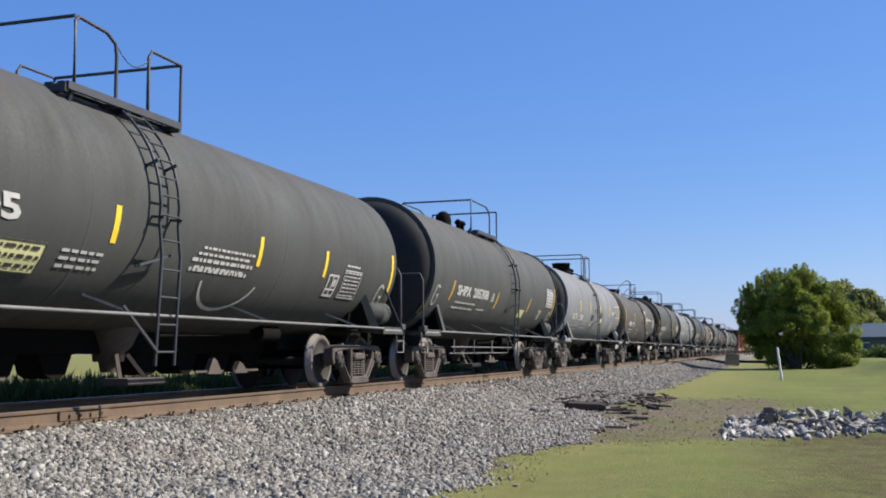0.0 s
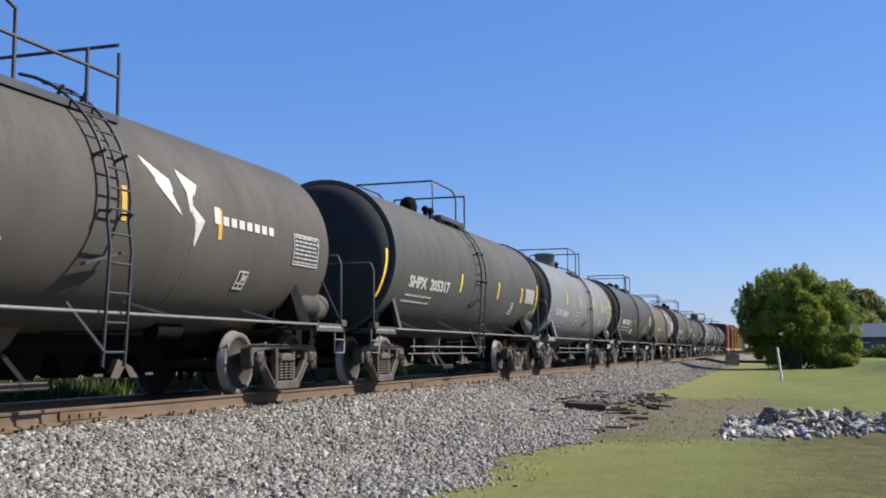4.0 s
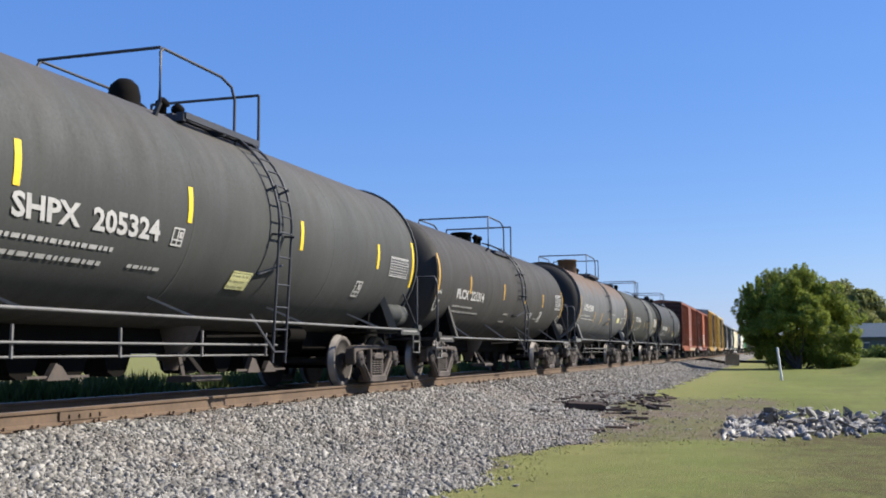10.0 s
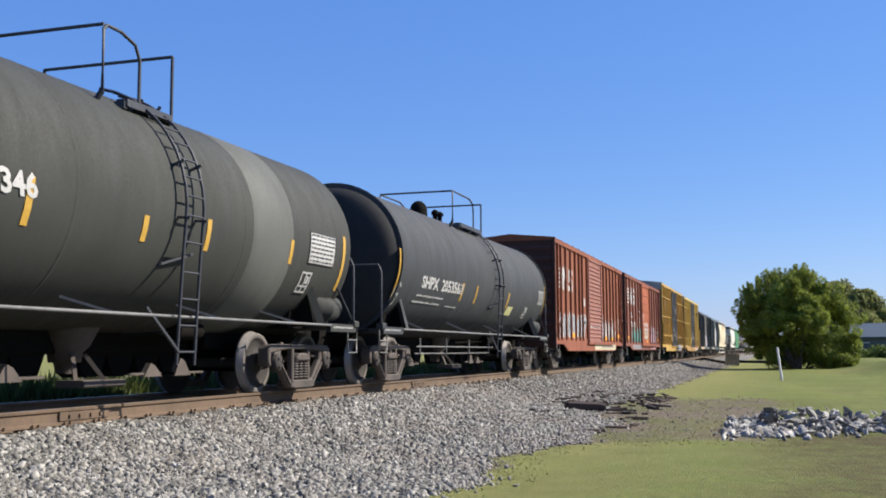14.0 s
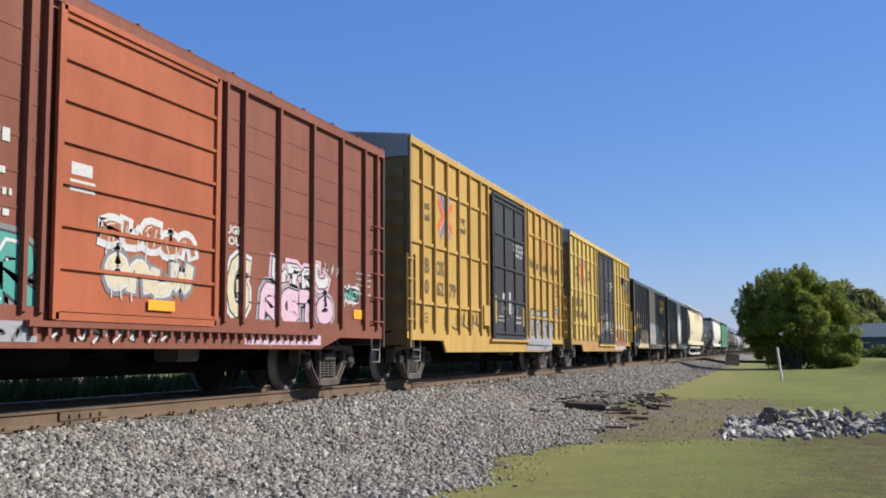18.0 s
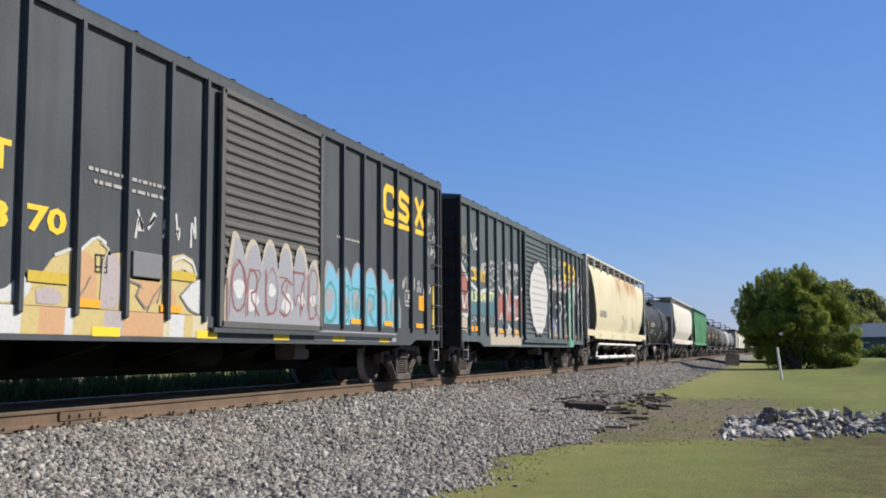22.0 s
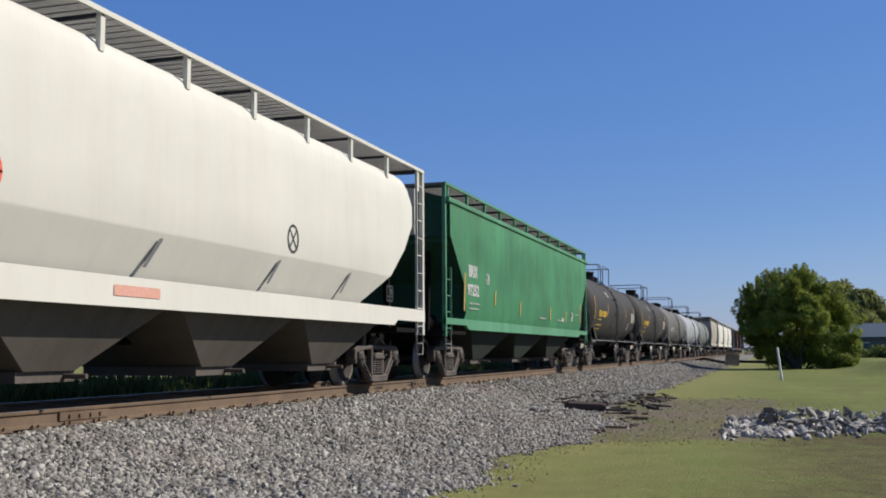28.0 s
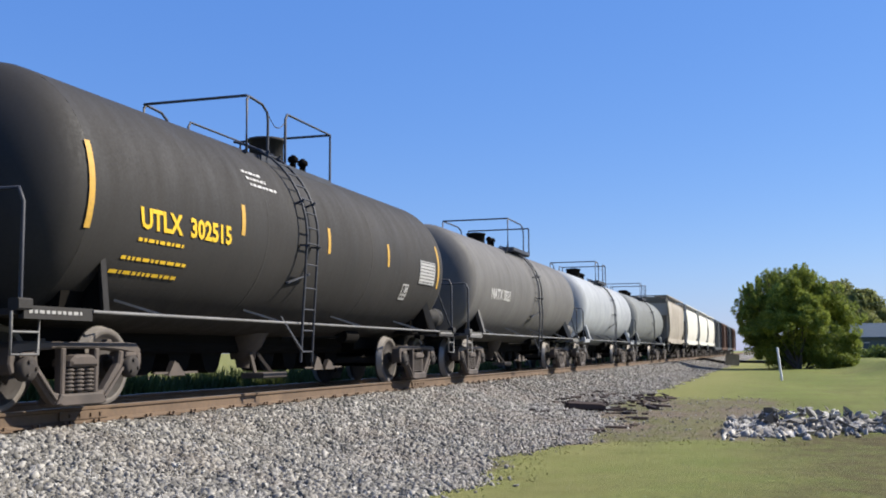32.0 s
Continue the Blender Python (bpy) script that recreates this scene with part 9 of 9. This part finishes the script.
def crown_mesh(name, clumps, leaf, mat, seed, slim=0.36, up=-0.5):
    """Leaves as small folded blades round many clump centres: (x, y, z, radius, count)."""
    g = np.random.default_rng(seed)
    cs = []
    for x, y, z, r, n in clumps:
        d = g.normal(size=(n, 3))
        d /= np.linalg.norm(d, axis=1, keepdims=True)
        rad = r * g.uniform(0.35, 1.08, (n, 1)) ** 0.6
        cs.append(np.array([x, y, z]) + d * rad * np.array([1, 1, 0.85]))
    c = np.concatenate(cs)
    n = len(c)
    a = g.normal(size=(n, 3))
    a[:, 2] += up
    a /= np.linalg.norm(a, axis=1, keepdims=True)
    b = np.cross(a, g.normal(size=(n, 3)))
    b /= np.linalg.norm(b, axis=1, keepdims=True)
    L = (leaf * g.uniform(0.6, 1.5, (n, 1)))
    w = L * slim
    v = np.stack([c - a * L * 0.5, c + b * w, c + a * L * 0.7, c - b * w], 1).reshape(-1, 3)
    f = np.arange(n * 4).reshape(-1, 4)
    me = bpy.data.meshes.new(name)
    me.from_pydata(v.tolist(), [], f.tolist())
    me.materials.append(mat)
    return me


def trunk_mesh(limbs, base_r):
    b = B()
    for pts in limbs:
        m = len(pts)
        for i in range(m - 1):
            r0, r1 = base_r * (1 - 0.75 * i / m), base_r * (1 - 0.75 * (i + 1) / m)
            p, q = Vector(pts[i]), Vector(pts[i + 1])
            d = (q - p).normalized()
            u = d.cross(Vector((0.3, 1, 0.1))).normalized()
            w = d.cross(u)
            ring = [[c + (u * math.cos(t) + w * math.sin(t)) * r for t in [k * math.pi / 4 for k in range(8)]] for c, r in ((p, r0), (q, r1))]
            b.add(ring[0] + ring[1], [(k, (k + 1) % 8, 8 + (k + 1) % 8, 8 + k) for k in range(8)], True)
    return b


def build_tree(name, label, category, at, clumps, leaf, mat, seed, stems, base_r, slim=0.36, up=-0.5):
    t = thing(name, label, category, at=at)
    rnd = random.Random(seed)
    limbs = []
    for k in range(stems):
        x, y, z, r, n = clumps[rnd.randrange(len(clumps))]
        limbs.append([(rnd.uniform(-0.5, 0.5), rnd.uniform(-0.5, 0.5), -0.3), (x * 0.35, y * 0.35, z * 0.4), (x * 0.75, y * 0.75, z * 0.75), (x, y, z + r * 0.5)])
    part("trunk", trunk_mesh(limbs, base_r), M["bark"], t, "branching grey trunk")
    part("crown", crown_mesh("crown", clumps, leaf, mat, seed, slim, up), None, t)
    return t


rnd = random.Random(17)
clumps = []
HB, LEFT_B, RIGHT_B = [0, 0.12, 0.4, 0.55, 0.72, 0.86, 0.95, 1.0], [0.66, 0.74, 0.9, 0.98, 0.86, 0.6, 0.42, 0.2], [0.8, 0.98, 1.0, 0.82, 0.62, 0.42, 0.26, 0.1]


def bush_reach(t, h):
    """How far the bush spreads in the direction t at the height h (0 to 1)."""
    w = 0.5 - 0.5 * math.cos(t)
    return 4.2 * (float(np.interp(h, HB, LEFT_B)) * w + float(np.interp(h, HB, RIGHT_B)) * (1 - w))


def under_crown(t, h):
    """The hollow under the boughs on the side towards the lawn."""
    return h < 0.34 and math.sin(t) < 0.2 and -0.95 < math.cos(t) < 0.62


for k in range(84):
    t, h = rnd.uniform(0, 2 * math.pi), rnd.random() ** 1.4 * 0.8
    if under_crown(t, h):
        continue
    rad = 0.74 * bush_reach(t, h) * rnd.random() ** 0.5
    clumps.append((rad * math.cos(t), rad * math.sin(t) * 0.85, 0.4 + h * 6.0, 1.0, 380))
for k in range(100):
    # boughs that stand apart, each a plume of small tufts leaning outwards
    t, h = rnd.uniform(0, 2 * math.pi), rnd.random() ** 0.85 * 0.95
    if under_crown(t, h):
        h += 0.34
    rad = bush_reach(t, h) * rnd.uniform(0.74, 0.98)
    cx, cy, cz = rad * math.cos(t), rad * math.sin(t) * 0.85, 0.35 + h * 6.6
    big = rnd.uniform(0.5, 0.85)
    for j in range(7):
        u = rnd.random()
        clumps.append((cx + big * (rnd.gauss(0, 0.5) + 0.25 * u * math.cos(t)), cy + big * rnd.gauss(0, 0.5), cz + big * (1.4 * u - 0.5), big * rnd.uniform(0.35, 0.7), 115))
for k in range(84):
    # feathery shoots at the crown and on the flanks
    t, h = rnd.uniform(0, 2 * math.pi), rnd.uniform(0.66, 1.0)
    if k % 2:
        t, h = rnd.uniform(2.3, 4.0), rnd.uniform(0.36, 0.95)
    rad = bush_reach(t, h) * (rnd.uniform(0.98, 1.1) if k % 2 else rnd.uniform(0.55, 1.04))
    x, y, z = rad * math.cos(t), rad * math.sin(t) * 0.8, 0.4 + h * 6.7
    lean = rnd.uniform(0.0, 0.35)
    for j in range(4):
        clumps.append((x + lean * j * 0.3 * math.cos(t), y, z + 0.2 * j, 0.26 - 0.045 * j, 34 - 6 * j))
for k in range(46):
    # growth down to the grass on the sunny side
    t = rnd.uniform(-0.85, 1.9)
    rad = bush_reach(t, 0.08) * rnd.uniform(0.86, 1.02)
    clumps.append((rad * math.cos(t), rad * math.sin(t) * 0.85, rnd.uniform(0.15, 1.4), rnd.uniform(0.35, 0.55), 170))
build_tree("bush", "large rounded feathery green bush beside the track", "bush", pose(1.5, 81.0, -0.75), clumps, 0.19, M["leaf"], 3, 16, 0.09, 0.17, 0.7)
for (bx, by, sc, seed) in ((7.8, 153.0, 1.07, 11), (10.7, 148.0, 0.93, 5), (20.5, 156.0, 0.8, 6), (28.0, 154.0, 0.9, 7)):
    clumps = []
    rr = random.Random(seed)
    for k in range(95):
        t = rr.uniform(0, 2 * math.pi)
        h = rr.uniform(0, 1)
        rad = 4.6 * sc * math.sin(math.pi * (0.3 + 0.63 * h)) * rr.uniform(0.3, 1) ** 0.5
        clumps.append((rad * math.cos(t), rad * math.sin(t), (1.2 + h * 8.2) * sc, rr.uniform(0.9, 1.5) * sc, 260))
    build_tree("tree", "broad dull green tree behind the bush", "tree", pose(bx, by, -0.8), clumps, 0.3, M["leaf_far"], seed, 9, 0.3)
clumps = [(x, 0.4 * math.sin(x * 3), 0.8 + 0.3 * math.sin(x * 1.7), 1.0, 240) for x in np.arange(-6, 34, 0.7)]
build_tree("hedge", "low dark green hedge in front of the shed", "hedge", pose(9.5, 118.0, -0.7), clumps, 0.25, M["leaf_hedge"], 9, 10, 0.08)

# low shed with a blue-grey roof behind the hedge
M["shed_wall"] = plain("shed_wall", (0.1, 0.125, 0.13), 0.8, 0.0, 0.15, 3)
M["shed_roof"] = plain("blue_grey_metal_roof", (0.07, 0.092, 0.105), 0.55, 0.2, 0.12, 3)
shed = thing("shed", "long low shed with a blue-grey metal roof", "building", at=pose(18.6, 130.0, -0.75))
part("wall", B().box(-13, 13, -4, 4, 0, 2.7), M["shed_wall"], shed)
part("roof", B().prism_x([(-4.5, 2.65), (0, 4.25), (4.5, 2.65), (4.5, 2.8), (0, 4.42), (-4.5, 2.8)], -13.4, 13.4), M["shed_roof"], shed)
for k in range(5):
    w = part("window", B().box(-10.2 + k * 5, -8.8 + k * 5, -4.06, -3.98, 1.1, 2.1), M["shed_roof"], shed)
    part("frame", B().box(-10.3 + k * 5, -8.7 + k * 5, -4.09, -3.97, 2.1, 2.2).box(-10.3 + k * 5, -8.7 + k * 5, -4.09, -3.97, 1.0, 1.1), M["white_post"], w)

# short blades of grass close to the camera
n = 26000
gx = rng.uniform(-3.6, 6.0, n)
gy = 6.5 + rng.uniform(0, 1, n) ** 1.6 * 24
near = np.maximum.reduce([soil_mask(gx - 0.55, gy), soil_mask(gx - 0.2, gy), soil_mask(gx, gy + 0.6), soil_mask(gx, gy - 0.6)])
keep = (rng.uniform(0, 1, n) > soil_mask(gx, gy) * 0.9) & (rng.uniform(0, 1, n) < near)
gx, gy = gx[keep], gy[keep]
n = len(gx)
gz = ground_z(gx, gy)
h = rng.uniform(0.012, 0.04, n)
a = rng.uniform(0, 2 * np.pi, n)
w = rng.uniform(0.006, 0.014, n)
lean = rng.normal(0, 0.05, (n, 2))
v = np.stack([np.stack([gx - w * np.cos(a), gy - w * np.sin(a), gz - 0.005], 1), np.stack([gx + w * np.cos(a), gy + w * np.sin(a), gz - 0.005], 1), np.stack([gx + lean[:, 0], gy + lean[:, 1], gz + h], 1)], 1).reshape(-1, 3)
me = bpy.data.meshes.new("grass_blades")
me.from_pydata(v.tolist(), [], np.arange(n * 3).reshape(-1, 3).tolist())
me.materials.append(leaf_material("grass_blade", (0.2, 0.21, 0.07), (0.27, 0.28, 0.1)))
tagged(new("grass_blades", me), "short mown grass blades", "grass", kind="stuff")


# rank weeds on the bank beyond the track
n = 60000
wy = rng.uniform(-4, 170, n)
wx = -11.0 - rng.uniform(0, 1, n) ** 1.4 * 2.6
tall = 0.36 + 0.12 * np.sin(wy * 0.9) * np.sin(wy * 0.37 + 1) + 0.08 * np.sin(wy * 2.3)
h = tall * rng.uniform(0.45, 1.1, n)
wz = ground_z(wx, wy)
a = rng.uniform(0, 2 * np.pi, n)
w = rng.uniform(0.015, 0.05, n)
lean = rng.normal(0, 0.1, (n, 2))
v = np.stack([np.stack([wx - w * np.cos(a), wy - w * np.sin(a), wz - 0.03], 1), np.stack([wx + w * np.cos(a), wy + w * np.sin(a), wz - 0.03], 1), np.stack([wx + w * np.cos(a) * 0.8 + lean[:, 0] * 0.6, wy + w * np.sin(a) * 0.8 + lean[:, 1] * 0.6, wz + h * 0.6], 1), np.stack([wx + lean[:, 0], wy + lean[:, 1], wz + h], 1)], 1).reshape(-1, 3)
me = bpy.data.meshes.new("weeds")
me.from_pydata(v.tolist(), [], np.arange(n * 4).reshape(-1, 4).tolist())
me.materials.append(leaf_material("weed_blade", (0.05, 0.066, 0.018), (0.12, 0.145, 0.042)))
tagged(new("weeds", me), "rank dark green weeds on the far bank", "weeds", kind="stuff")


# ---- movement ----
def motions():
    for ob, c in train:
        walk(ob, [(t, pose(TRACK_X, c - SPEED * t, 0)) for t in (0.0, 8.0, 16.0, 24.0, 32.0)])
    centre = dict((ob, c) for ob, c in train)
    per = math.degrees(SPEED / WHEEL_R / FPS)
    for w, car, along, local in wheelsets:
        y0 = centre[car] + along
        f0 = max(0, int((y0 - 48) / SPEED * FPS))
        f1 = min(int(32 * FPS), int((y0 - 2) / SPEED * FPS))
        rows = [(0.0, pose(0, local, WHEEL_R))]
        if f1 > f0 and f0 < 32 * FPS:
            for q in range(max(1, f0), f1 + 1):
                rows.append((q / FPS, pose(0, local, WHEEL_R, (q - f0) * per % 360)))
        if rows[-1][0] < 32.0:
            rows.append((32.0, rows[-1][1]))
        walk(w, rows)


motions()
